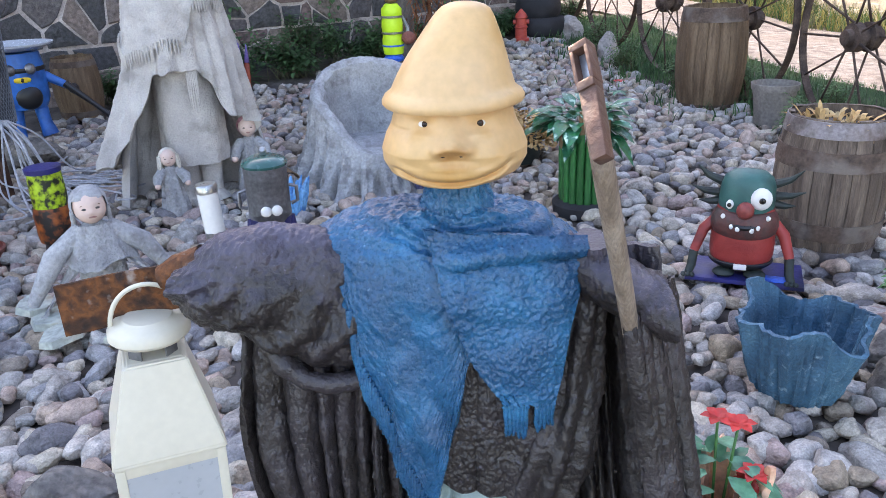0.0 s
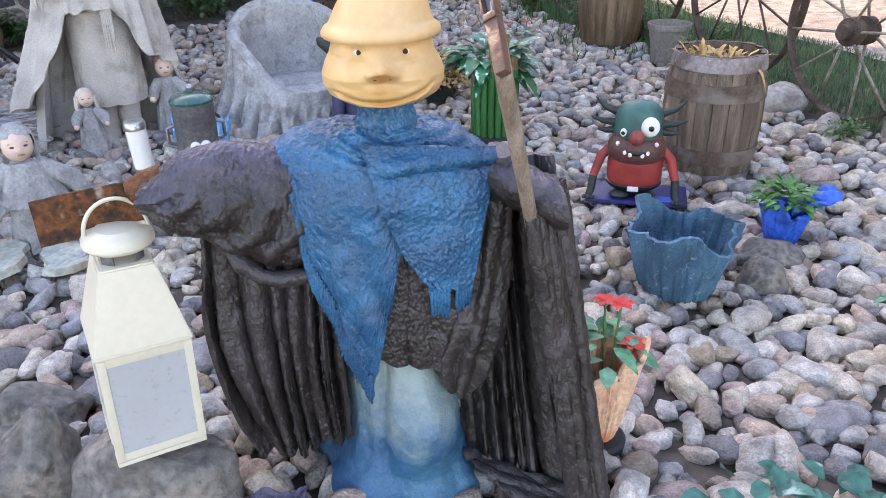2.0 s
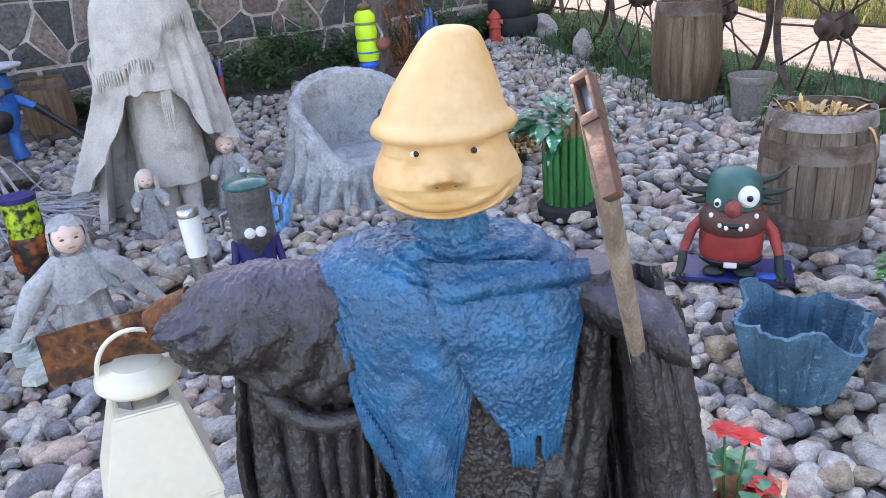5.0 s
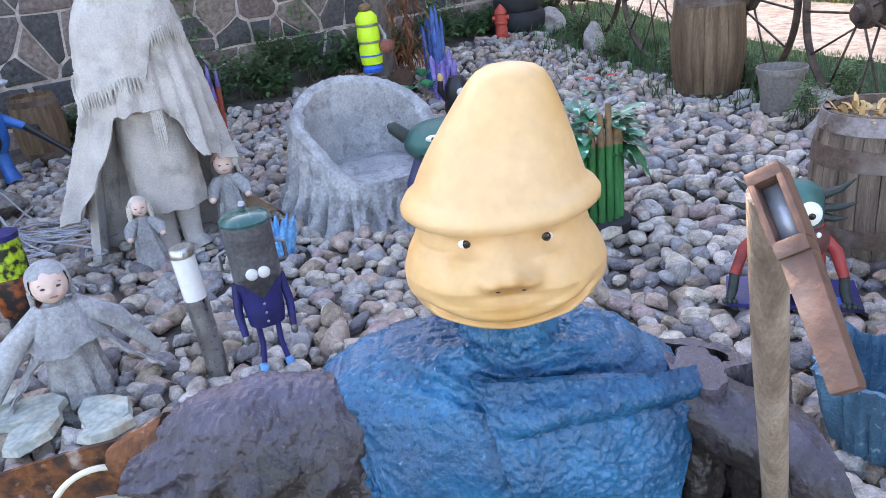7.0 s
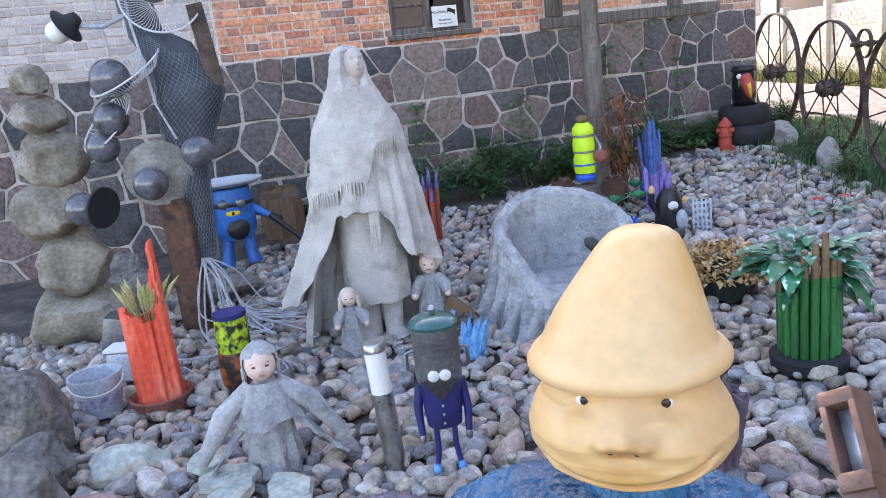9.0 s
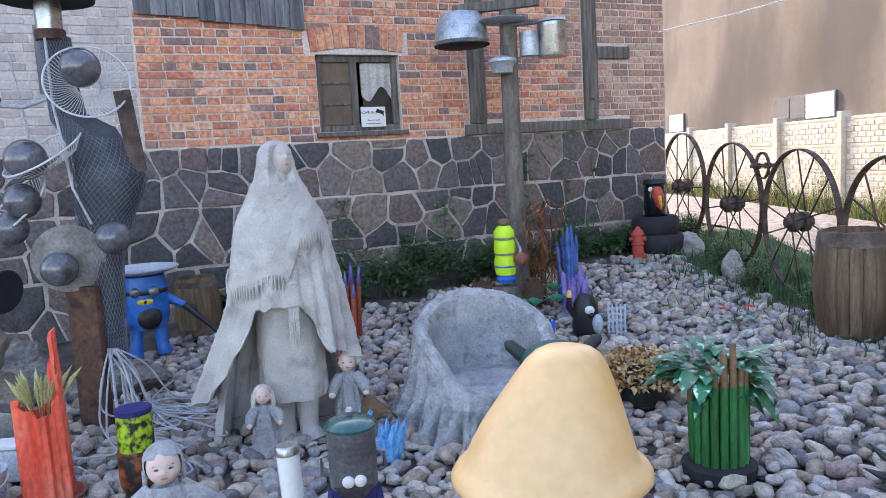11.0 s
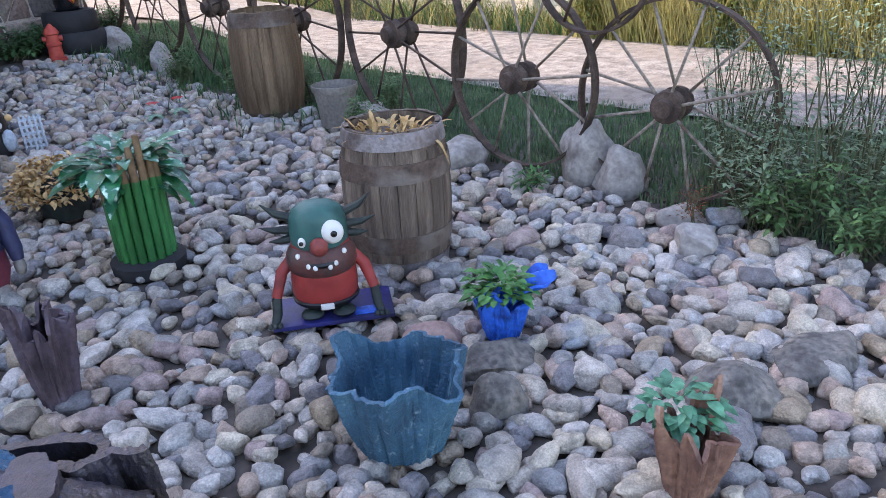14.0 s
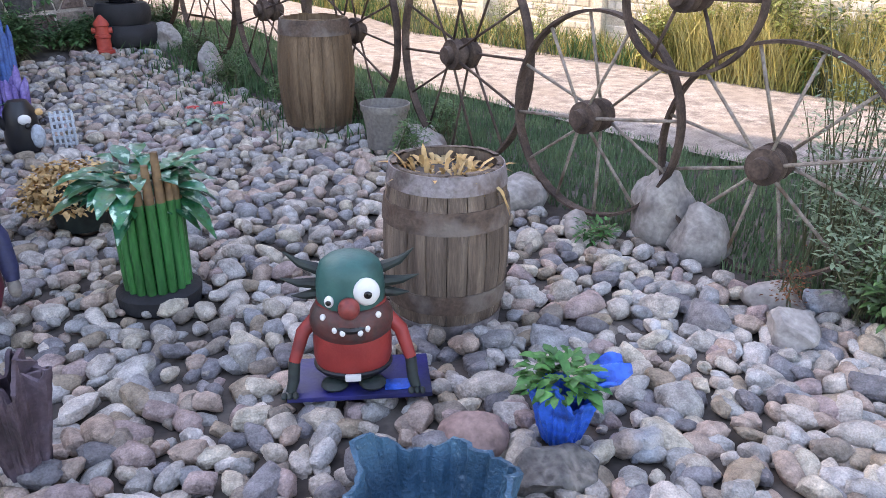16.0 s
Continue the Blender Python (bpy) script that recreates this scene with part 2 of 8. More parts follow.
M = {
    "pebble": piece_palette("pebble", ["95908a", "aca196", "7d797a", "aea294", "a28e80", "8c8a89", "aa9486", "bbb1a7", "6e6a6b", "a29990", "948471", "ada7a1", "9b8781", "84786c", "b6aa98", "9a9690"], 0.72, 65, 0.9, 0.32, "9fbcd4", 0.016),
    "boulder": surface("boulder", ["55514e", "74706b", "8c8379"], 9, 0.85, 1.0, 40, bump_dist=0.014, dirt_glint=("33312f", 24, 0.56, 0.6), grain=1.5),
    "soil": surface("soil", ["3b3430", "544c46", "6a6159"], 4, 0.95, 0.6, 30),
    "gravel": surface("gravel", ["6f6864", "928a84", "aaa29a"], 9, 0.95, 1.0, 70, bump_dist=0.02, world_space=True, dirt_glint=("8a7f74", 1.0, 0.5, 0.5), grain=1.6),
    "mortar": surface("mortar", ["bcaca2", "cdbfb5", "d8ccc3"], 3, 0.95, 0.6, 40, dirt_glint=("94867e", 3, 0.62, 0.5)),
    "brick": piece_palette("brick", ["bf7c60", "ca8e6e", "b46e54", "c88a6a", "a86e5a", "be846c", "907064", "cb8c6c", "b27e68", "80665f", "c28464", "ce9a7e"], 0.9, 50, 0.8, 0.36, bump_dist=0.010),
    "brick_old": piece_palette("brick_old", ["a07a6a", "b08a74", "947468", "b89480", "8c7064", "a88c7a"], 0.9, 50, 0.5, 0.3),
    "brick_paint": piece_palette("brick_paint", ["a89e9a", "b0a6a2", "a09692", "b6aca8"], 0.9, 50, 0.4, 0.12),
    "field_stone": piece_palette("field_stone", ["504c4c", "5e5856", "454444", "6e605c", "585252", "736761", "4c4a4a", "675652", "414144", "7a6c64"], 0.85, 40, 0.9, 0.36, bump_dist=0.02),
    "old_wood": surface("old_wood", ["4b4541", "6a625c", "837a72"], 3, 0.85, 0.7, 30, stretch=(9, 9, 0.7), dirt_glint=("2b2725", 6, 0.58, 0.6)),
    "board": surface("board", ["55555a", "6d6c70", "858488"], 3, 0.85, 0.6, 30, stretch=(9, 9, 0.7), vary=0.25),
    "barrel_wood": surface("barrel_wood", ["4e4138", "67584c", "7e6e60"], 2.5, 0.8, 0.6, 30, stretch=(8, 8, 0.6), vary=0.18, dirt_glint=("3a2c24", 4, 0.56, 0.55)),
    "barrel_brown": surface("barrel_brown", ["5c4632", "705a44", "846c54"], 2.5, 0.75, 0.6, 30, stretch=(8, 8, 0.6), vary=0.14, dirt_glint=("43301f", 4, 0.58, 0.5)),
    "rust": surface("rust", ["4a332a", "5e4335", "3a2c28"], 12, 0.85, 0.5, 80, metal=0.25, dirt_glint=("7a563f", 8, 0.55, 0.7)),
    "rust_hoop": surface("rust_hoop", ["54423a", "67564b", "453832"], 9, 0.8, 0.5, 70, metal=0.3, dirt_glint=("8a8078", 5, 0.5, 0.6)),
    "grey_hoop": surface("grey_hoop", ["7c7470", "91898a", "6a605c"], 9, 0.6, 0.4, 70, metal=0.4, dirt_glint=("5a4438", 6, 0.55, 0.7)),
    "wheel_iron": surface("wheel_iron", ["40342f", "55463e", "6a5a50"], 10, 0.8, 0.5, 80, metal=0.3),
    "wheel_pale": surface("wheel_pale", ["8a7d70", "a0958a", "6e5a4c"], 10, 0.8, 0.5, 80, metal=0.2),
    "concrete_fence": surface("concrete_fence", ["bfb3a0", "d0c5b3", "c6bbaa"], 2, 0.9, 0.4, 50),
    "fence_block": piece_palette("fence_block", ["beb4a4", "c8beb0", "b6ac9c", "d0c7ba"], 0.9, 40, 0.4, 0.1),
    "render_wall": surface("render_wall", ["6e6055", "7a6b5f", "625549"], 0.25, 0.95, 0.3, 10, grain=0.35, stretch=(1, 1, 0.55), dirt_glint=("4a433f", 0.22, 0.50, 0.75)),
    "white": surface("white", ["d8d6d2", "e2e0dc"], 6, 0.6, 0.1, 40, grain=0.15),
    "green_door": surface("green_door", ["1f6a5a", "257a68"], 5, 0.5, 0.1, 40, grain=0.15),
    "cement": surface("cement", ["aaa49e", "b8b2ac", "c4bfb8"], 6, 0.95, 0.8, 110, grain=0.4, bump_dist=0.009, dirt_glint=("857f78", 7, 0.55, 0.6)),
    "cement_cool": surface("cement_cool", ["8e8e90", "a2a2a2", "b2b2b2"], 5, 0.95, 0.9, 70, grain=0.7, bump_dist=0.012, dirt_glint=("747170", 14, 0.53, 0.6)),
    "gnome_yellow": surface("gnome_yellow", ["cf9f66", "d6ac74", "dcb686"], 3, 0.45, 0.12, 60, dirt_glint=("c08c40", 7, 0.60, 0.35), grain=0.25),
    "gnome_ochre": surface("gnome_ochre", ["b98a40", "c99a4c"], 12, 0.5, 0.1, 60),
    # the pale flecks on poncho and coat are glints put into the colour
    "poncho_blue": surface("poncho_blue", ["114262", "18567a", "226c94"], 9, 0.30, 0.6, 170, bump_dist=0.005, dirt_glint=("86aec6", 120, 0.65, 0.55), grain=0.9, rough_var=0.16),
    "coat": surface("coat", ["221d1c", "2f2a28", "3c3638"], 6, 0.38, 0.6, 170, bump_dist=0.005, dirt_glint=("756f80", 120, 0.63, 0.5), rough_var=0.18, grain=1.2),
    "gown": surface("gown", ["184e74", "225c80", "346c86"], 5, 0.5, 0.6, 160, bump_dist=0.004, dirt_glint=("27525f", 80, 0.58, 0.55)),
    "coat_lilac": surface("coat_lilac", ["46435a", "5a576c", "6a677c"], 12, 0.5, 0.8, 120, bump_dist=0.008, dirt_glint=("2e2a2c", 30, 0.55, 0.6)),
    "iris": surface("iris", ["2c1a14", "40281c"], 30, 0.15, 0, 60, coat=0.5),
    "cream_metal": surface("cream_metal", ["cdc6b2", "d4cdba"], 5, 0.4, 0.05, 60, grain=0.12),
    "frosted": surface("frosted", ["a9acae", "b0b3b5"], 5, 0.3, 0.0, 60, grain=0.1),
    "steel": surface("steel", ["9a9a98", "b0b0ae", "84827e"], 8, 0.3, 0.1, 60, metal=0.9, grain=0.15),
    "steel_dull": surface("steel_dull", ["6c6c6e", "828284", "97989a"], 8, 0.38, 0.15, 60, metal=0.75),
    "zinc": surface("zinc", ["a0a6ae", "b4bac2", "8c929a"], 8, 0.42, 0.2, 60, metal=0.45),
    "brown_metal": surface("brown_metal", ["5f4336", "6d5043", "54392e"], 8, 0.55, 0.3, 60, metal=0.2, dirt_glint=("8d8078", 7, 0.6, 0.6)),
    "shaft_wood": surface("shaft_wood", ["6a5a4d", "8a7968", "a39383"], 4, 0.75, 0.5, 40, stretch=(8, 8, 0.8)),
    "troll_green": surface("troll_green", ["24504c", "2f605a", "1b3c3a"], 6, 0.5, 0.2, 60, grain=0.15),
    "troll_red": surface("troll_red", ["8a2a26", "a23832", "6e2422"], 6, 0.55, 0.25, 60, grain=0.15),
    "black": surface("black", ["18181a", "222226"], 6, 0.4, 0.1, 60, grain=0.15),
    "rubber": surface("rubber", ["1d1d20", "2a2a2e"], 6, 0.8, 0.4, 60),
    "navy": surface("navy", ["1c2050", "26286a", "161a3c"], 6, 0.5, 0.2, 60, grain=0.15),
    "purple": surface("purple", ["5a4a86", "7a68a8", "9284ba"], 8, 0.6, 0.5, 60),
    "blue_stick": surface("blue_stick", ["274a86", "3a64a6", "1e3a6c"], 8, 0.55, 0.4, 60),
    "robot_blue": surface("robot_blue", ["1a62b4", "2474c8", "144e92"], 6, 0.4, 0.15, 60, grain=0.15),
    "ice_blue": surface("ice_blue", ["3a8ac8", "6fb0dc", "2a6cb0"], 14, 0.5, 0.5, 60),
    "bright_blue": surface("bright_blue", ["1450b4", "1e66d0", "123f8e"], 14, 0.45, 0.6, 50),
    "teal_cloth": surface("teal_cloth", ["25495e", "35617a", "4f7d92"], 6, 0.55, 0.8, 110, bump_dist=0.010, dirt_glint=("9fb8c4", 40, 0.62, 0.6)),
    "orange_red": surface("orange_red", ["dc4a34", "ee6248", "f88c72"], 4, 0.5, 0.3, 50, stretch=(1, 1, 0.5), dirt_glint=("f4b0a0", 9, 0.6, 0.5)),
    "terracotta": surface("terracotta", ["7a4436", "90564a", "66382e"], 7, 0.8, 0.4, 60),
    "rust_orange": surface("rust_orange", ["8a3a26", "a44a30", "6c3a38"], 5, 0.7, 0.5, 50),
    "lime": surface("lime", ["b8e020", "c8f030"], 5, 0.5, 0.1, 50, grain=0.15),
    "yellow": surface("yellow", ["e0c020", "eed040"], 5, 0.5, 0.1, 50, grain=0.15),
    "orange": surface("orange", ["d8701c", "e88a30"], 5, 0.5, 0.1, 50, grain=0.15),
    "red": surface("red", ["b81c18", "d02c24"], 8, 0.5, 0.2, 50),
    "cane_green": surface("cane_green", ["145224", "1e6a32", "2e8446"], 4, 0.5, 0.4, 40, stretch=(3, 3, 0.6), vary=0.25, dirt_glint=("0e3418", 5, 0.58, 0.6)),
    "cane_tip": surface("cane_tip", ["6a5038", "7e6446"], 6, 0.7, 0.5, 40),
    "dry": surface("dry", ["a07c4c", "c09a66", "d4b684"], 8, 0.85, 0.4, 40, vary=0.25),
    "dead_leaf": surface("dead_leaf", ["5a3a26", "7a5236"], 8, 0.85, 0.4, 40, vary=0.3),
    "leaf": surface("leaf", ["2a5c2c", "3a7236", "4a8240"], 9, 0.55, 0.3, 50, vary=0.3),
    "leaf_pale": surface("leaf_pale", ["245e44", "5c9474", "2e704c"], 14, 0.45, 0.2, 50, vary=0.2),
    "weed": surface("weed", ["3a5a30", "4c6c3c", "5d7c46"], 6, 0.7, 0.3, 50, vary=0.3),
    "weed_dark": surface("weed_dark", ["30502c", "3e6238", "4e7444"], 6, 0.7, 0.3, 50, vary=0.3),
    "grass": surface("grass", ["4a6545", "587250", "6c805a"], 3, 0.8, 0.2, 40, vary=0.3),
    "grass_dry": surface("grass_dry", ["868844", "a2985a", "b4a870"], 3, 0.8, 0.2, 40, vary=0.3),
    "bark": surface("bark", ["5a524c", "6e655d", "80766c"], 6, 0.95, 0.8, 40, stretch=(3, 3, 0.8)),
    "skin": surface("skin", ["d2b4a4", "dcc0b2"], 8, 0.5, 0.05, 60, grain=0.15),
    "skin_pale": surface("skin_pale", ["b2a59d", "beb1a9"], 8, 0.5, 0.05, 60, grain=0.15),
    "hair": surface("hair", ["c8bfb0", "dcd4c6"], 8, 0.7, 0.5, 60, stretch=(6, 6, 1)),
    "pink_hair": surface("pink_hair", ["b07a84", "c48e96"], 8, 0.7, 0.5, 60),
    "hair_brown": surface("hair_brown", ["7a5c48", "8a6a54"], 8, 0.7, 0.2, 60),
    "ink": surface("ink", ["14100e"], 8, 0.3, 0, 60, grain=0.15),
    "slate": surface("slate", ["8f9690", "b0b4a8", "a89a84"], 6, 0.8, 0.5, 40, dirt_glint=("8a6a50", 6, 0.6, 0.5)),
    "cable": surface("cable", ["9a9a9e", "b4b4b8"], 8, 0.5, 0.1, 60),
    "smoke": surface("smoke", ["4c4c50", "626268", "3e3e42"], 7, 0.22, 0.05, 60, coat=0.4),
    "mesh_grey": surface("mesh_grey", ["5e646c", "747a84"], 8, 0.5, 0.2, 60, metal=0.4),
    "bulb": surface("bulb", ["e8e6e0"], 8, 0.2, 0, 60, grain=0.15),
    "glass_dark": surface("glass_dark", ["2c2a28", "4a4540"], 3, 0.12, 0.0, 60),
    "curtain": surface("curtain", ["a8a29a", "c0bab2"], 4, 0.9, 0.3, 40),
    "clear_plastic": surface("clear_plastic", ["b8c0c8", "a8b0b8"], 6, 0.3, 0.1, 60),
    "mint": surface("mint", ["58c090", "80d8b0"], 10, 0.4, 0.1, 60),
    "purple_fold": surface("purple_fold", ["3e3238", "594a52", "6c6270"], 7, 0.7, 0.7, 60),
    "brown_fold": surface("brown_fold", ["6a4a40", "84604f", "a07a66"], 7, 0.7, 0.7, 60, dirt_glint=("b8aca8", 7, 0.62, 0.6)),
    "orange_fold": surface("orange_fold", ["d8a488", "e0bca0", "e07a48"], 7, 0.6, 0.5, 60),
    "gold": surface("gold", ["d8a030", "e8c050"], 7, 0.5, 0.2, 60),
    "pail": surface("pail", ["78716a", "8a837c"], 6, 0.6, 0.2, 50),
    "brown_pane": surface("brown_pane", ["5c4a3c", "7a6450"], 3, 0.6, 0.2, 40),
    "rust_plate": surface("rust_plate", ["2a211e", "4c3020", "7a4a28", "3a2a24"], 22, 0.85, 0.8, 90, metal=0.15, dirt_glint=("a39a92", 26, 0.60, 0.85)),
    "teal_leaf": surface("teal_leaf", ["1c5048", "2a6a5c", "174038"], 12, 0.4, 0.4, 50, vary=0.3, dirt_glint=("a8c8c0", 20, 0.62, 0.7)),
    "pink_stone": surface("pink_stone", ["8a706a", "9a7e76", "7a645e"], 8, 0.85, 0.5, 50),
    "troll_muzzle": surface("troll_muzzle", ["3a3a38", "5a302c", "46403c"], 9, 0.55, 0.25, 60),
    "troll_nose": surface("troll_nose", ["9a3a34", "7a3a34"], 10, 0.5, 0.2, 60),
    "black_green": surface("black_green", ["1e2a28", "28322e", "161c1c"], 10, 0.6, 0.2, 60),
    "lip": surface("lip", ["a0766c"], 8, 0.5, 0, 60, grain=0.1),
    "ink_soft": surface("ink_soft", ["4a4340"], 8, 0.4, 0, 60, grain=0.1),
    "lid_green": surface("lid_green", ["24504c", "2c605a"], 5, 0.25, 0.05, 40, grain=0.2, coat=0.4),
    "orange_art": surface("orange_art", ["14100e", "1c1410", "80401c", "a85a24"], 20, 0.5, 0.1, 60, grain=0.3),
    "lime_art": surface("lime_art", ["10140c", "1a2010", "98b420", "b0cc38"], 26, 0.5, 0.1, 60, grain=0.3),
    "dry_green": surface("dry_green", ["9a9a60", "b4b07a"], 8, 0.8, 0.1, 60),
    "label_grey": surface("label_grey", ["8a86a0", "b0b0c0", "70688c"], 30, 0.5, 0.0, 60),
    "stack_stone": surface("stack_stone", ["6f675c", "8a8172", "9c9488"], 5, 0.9, 0.5, 40),
    "white_wire": surface("white_wire", ["b8b8b8", "cccccc"], 8, 0.4, 0, 60, grain=0.2),
    "dark_core": surface("dark_core", ["3a3e44", "4a4e56"], 8, 0.8, 0.4, 60),
    "enamel": surface("enamel", ["c0c8d0", "ccd2d8"], 4, 0.25, 0.02, 40, grain=0.1),
    "dry_rust": surface("dry_rust", ["5a3420", "7a4a2c", "8a5a3a"], 8, 0.85, 0.3, 40, vary=0.3),
    "hydrant_red": surface("hydrant_red", ["a83a30", "b84a3c", "983028"], 8, 0.6, 0.2, 50, grain=0.4),
    "black_gloss": surface("black_gloss", ["101014", "18181c"], 6, 0.15, 0.0, 50, grain=0.2),
    "owl_red": surface("owl_red", ["6a2a3a", "7c3444"], 8, 0.6, 0.2, 50),
    "owl_blue": surface("owl_blue", ["262a4a", "32365a"], 8, 0.6, 0.3, 50),
    "leaf_varieg": surface("leaf_varieg", ["15502f", "22693e", "1f6450", "b4d0b8"], 26, 0.35, 0.1, 50, vary=0.25),
    "pale_rock": surface("pale_rock", ["8a8480", "a39c96", "77706c"], 6, 0.9, 0.6, 40, dirt_glint=("6a4f44", 5, 0.58, 0.5)),
    "weed_grey": surface("weed_grey", ["55694f", "6a7e62", "82947a"], 6, 0.7, 0.2, 50, vary=0.3),
    "verge_leaf": surface("verge_leaf", ["5c6a34", "74803e", "8a8c48"], 6, 0.7, 0.2, 50, vary=0.3),
    "stem": surface("stem", ["4c5038", "5e6046"], 6, 0.8, 0.2, 50),
    "knee": surface("knee", ["3f7c9a", "7f9e9e", "a6ae9c"], 6, 0.6, 1.0, 60, bump_dist=0.02),
    "stone_bed": surface("stone_bed", ["9a8e86", "b4a8a0", "c6bcb4"], 3.0, 0.95, 0.6, 60, dirt_glint=("7a706a", 4, 0.58, 0.7)),
    "dark_pane": surface("dark_pane", ["3c3c40", "4a4a4e"], 3, 0.6, 0.0, 60, grain=0.2),
    "roof": surface("roof", ["6a4038", "7c4c42"], 3, 0.9, 0.5, 20),
}


# ---- shapes ----
def crease(bm, angle=0.75):
    """Marks the edges that turn sharply."""
    for e in bm.edges:
        if len(e.link_faces) == 2 and e.calc_face_angle(0) > angle:
            e.smooth = False


def part(name, bm, material, parent, label="", smooth=True):
    """One bmesh as one mesh object under a thing or a part."""
    me = bpy.data.meshes.new(name)
    bmesh.ops.recalc_face_normals(bm, faces=bm.faces)
    crease(bm)
    bm.to_mesh(me)
    bm.free()
    if smooth:
        me.polygons.foreach_set("use_smooth", [True] * len(me.polygons))
    me.materials.append(M[material])
    ob = new(name, me)
    ob.parent = parent
    if label:
        ob["label"] = label
    return ob


def thing(name, label, category, at=(0, 0, 0), rz=0, group="", kind="", tilt=(0, 0)):
    ob = new(name)
    ob.empty_display_size = 0.1
    ob.matrix_basis = pose(at[0], at[1], at[2], tilt[0], tilt[1], rz)
    return tagged(ob, label, category, group, kind)


def solo(name, bm, material, label, category="", at=(0, 0, 0), rz=0, group="", kind="", smooth=True):
    ob = part(name, bm, material, None, "", smooth)
    ob.matrix_basis = pose(at[0], at[1], at[2], 0, 0, rz)
    return tagged(ob, label, category, group, kind)


def grid(f, nu, nv, wrap=False, bm=None, cap=False):
    """A sheet of points f(u, v), u and v from 0 to 1; wrap joins u = 1 to u = 0."""
    bm = bm or bmesh.new()
    rows = [[bm.verts.new(f(i / nu, j / nv)) for i in range(nu if wrap else nu + 1)] for j in range(nv + 1)]
    for j in range(nv):
        for i in range(nu):
            k = (i + 1) % nu if wrap else i + 1
            bm.faces.new((rows[j][i], rows[j][k], rows[j + 1][k], rows[j + 1][i]))
    if cap and wrap:
        bm.faces.new(rows[0][::-1])
        bm.faces.new(rows[-1])
    return bm


def lathe(profile, n=28, bm=None, at=(0, 0, 0), squash=(1, 1), wob=None):
    """Turned shape from (radius, height) pairs."""
    ax = Vector(at)

    def f(u, v):
        k = round(v * (len(profile) - 1))
        r, z = profile[k]
        a = 2 * math.pi * u
        if wob:
            r = wob(r, z, a)
        return ax + Vector((r * math.cos(a) * squash[0], r * math.sin(a) * squash[1], z))
    return grid(f, n, len(profile) - 1, True, bm, True)


def tube(points, radius, n=8, bm=None, closed=False):
    """A round bar along points; radius a number or one for each point."""
    bm = bm or bmesh.new()
    pts = [Vector(p) for p in points]
    rad = radius if isinstance(radius, (list, tuple)) else [radius] * len(pts)
    rings, up = [], None
    for i, p in enumerate(pts):
        if closed:
            d = pts[(i + 1) % len(pts)] - pts[i - 1]
        else:
            d = pts[min(i + 1, len(pts) - 1)] - pts[max(i - 1, 0)]
        d.normalize()
        if up is None:
            up = d.orthogonal().normalized()
        up = (up - d * up.dot(d)).normalized()
        side = d.cross(up)
        rings.append([bm.verts.new(p + (up * math.cos(2 * math.pi * k / n) + side * math.sin(2 * math.pi * k / n)) * rad[i]) for k in range(n)])
    last = len(rings) if closed else len(rings) - 1
    for i in range(last):
        a, b = rings[i], rings[(i + 1) % len(rings)]
        for k in range(n):
            bm.faces.new((a[k], a[(k + 1) % n], b[(k + 1) % n], b[k]))
    if not closed:
        bm.faces.new(rings[0][::-1])
        bm.faces.new(rings[-1])
    return bm


def box(sx, sy, sz, at=(0, 0, 0), bevel=0.0, bm=None, m=None):
    """A block with chamfered edges, its centre at the place given."""
    own = bmesh.new()
    bmesh.ops.create_cube(own, size=1, matrix=Matrix.Diagonal((sx, sy, sz, 1)))
    if bevel:
        bmesh.ops.bevel(own, geom=own.edges[:], offset=bevel, segments=2, affect="EDGES", profile=0.6)
    own.transform(Matrix.Translation(at) @ (m or Matrix()))
    return merge(bm, own)


def ball(r, at=(0, 0, 0), scale=(1, 1, 1), sub=3, bm=None, rough=0.0, freq=4, m=None):
    own = bmesh.new()
    bmesh.ops.create_icosphere(own, subdivisions=sub, radius=1)
    off = Vector(at) * 7.3
    for v in own.verts:
        k = 1 + rough * noise.noise(v.co * freq + off)
        v.co = Vector((v.co.x * r * scale[0], v.co.y * r * scale[1], v.co.z * r * scale[2])) * k
    own.transform(Matrix.Translation(at) @ (m or Matrix()))
    return merge(bm, own)


def merge(bm, own):
    if bm is None:
        return own
    me = bpy.data.meshes.new("tmp")
    own.to_mesh(me)
    own.free()
    bm.from_mesh(me)
    bpy.data.meshes.remove(me)
    return bm


def shake(bm, amount, freq, seed=0.0):
    """Uneven surface: moves every vertex along its normal by noise."""
    bm.normal_update()
    o = Vector((seed, seed * 0.7, seed * 1.3))
    for v in bm.verts:
        v.co += v.normal * (amount * noise.noise(v.co * freq + o))
    return bm


def thick(ob, t):
    md = ob.modifiers.new("thickness", "SOLIDIFY")
    md.thickness, md.offset = t, 0
    return ob


def raw(name, verts, faces, material, smooth=True):
    me = bpy.data.meshes.new(name)
    me.from_pydata(verts, [], faces)
    if smooth:
        me.polygons.foreach_set("use_smooth", [True] * len(me.polygons))
    me.materials.append(M[material])
    return me


def lerp(a, b, t):
    return a + (b - a) * t


def sm(a, b, t):
    t = min(1, max(0, (t - a) / (b - a)))
    return t * t * (3 - 2 * t)


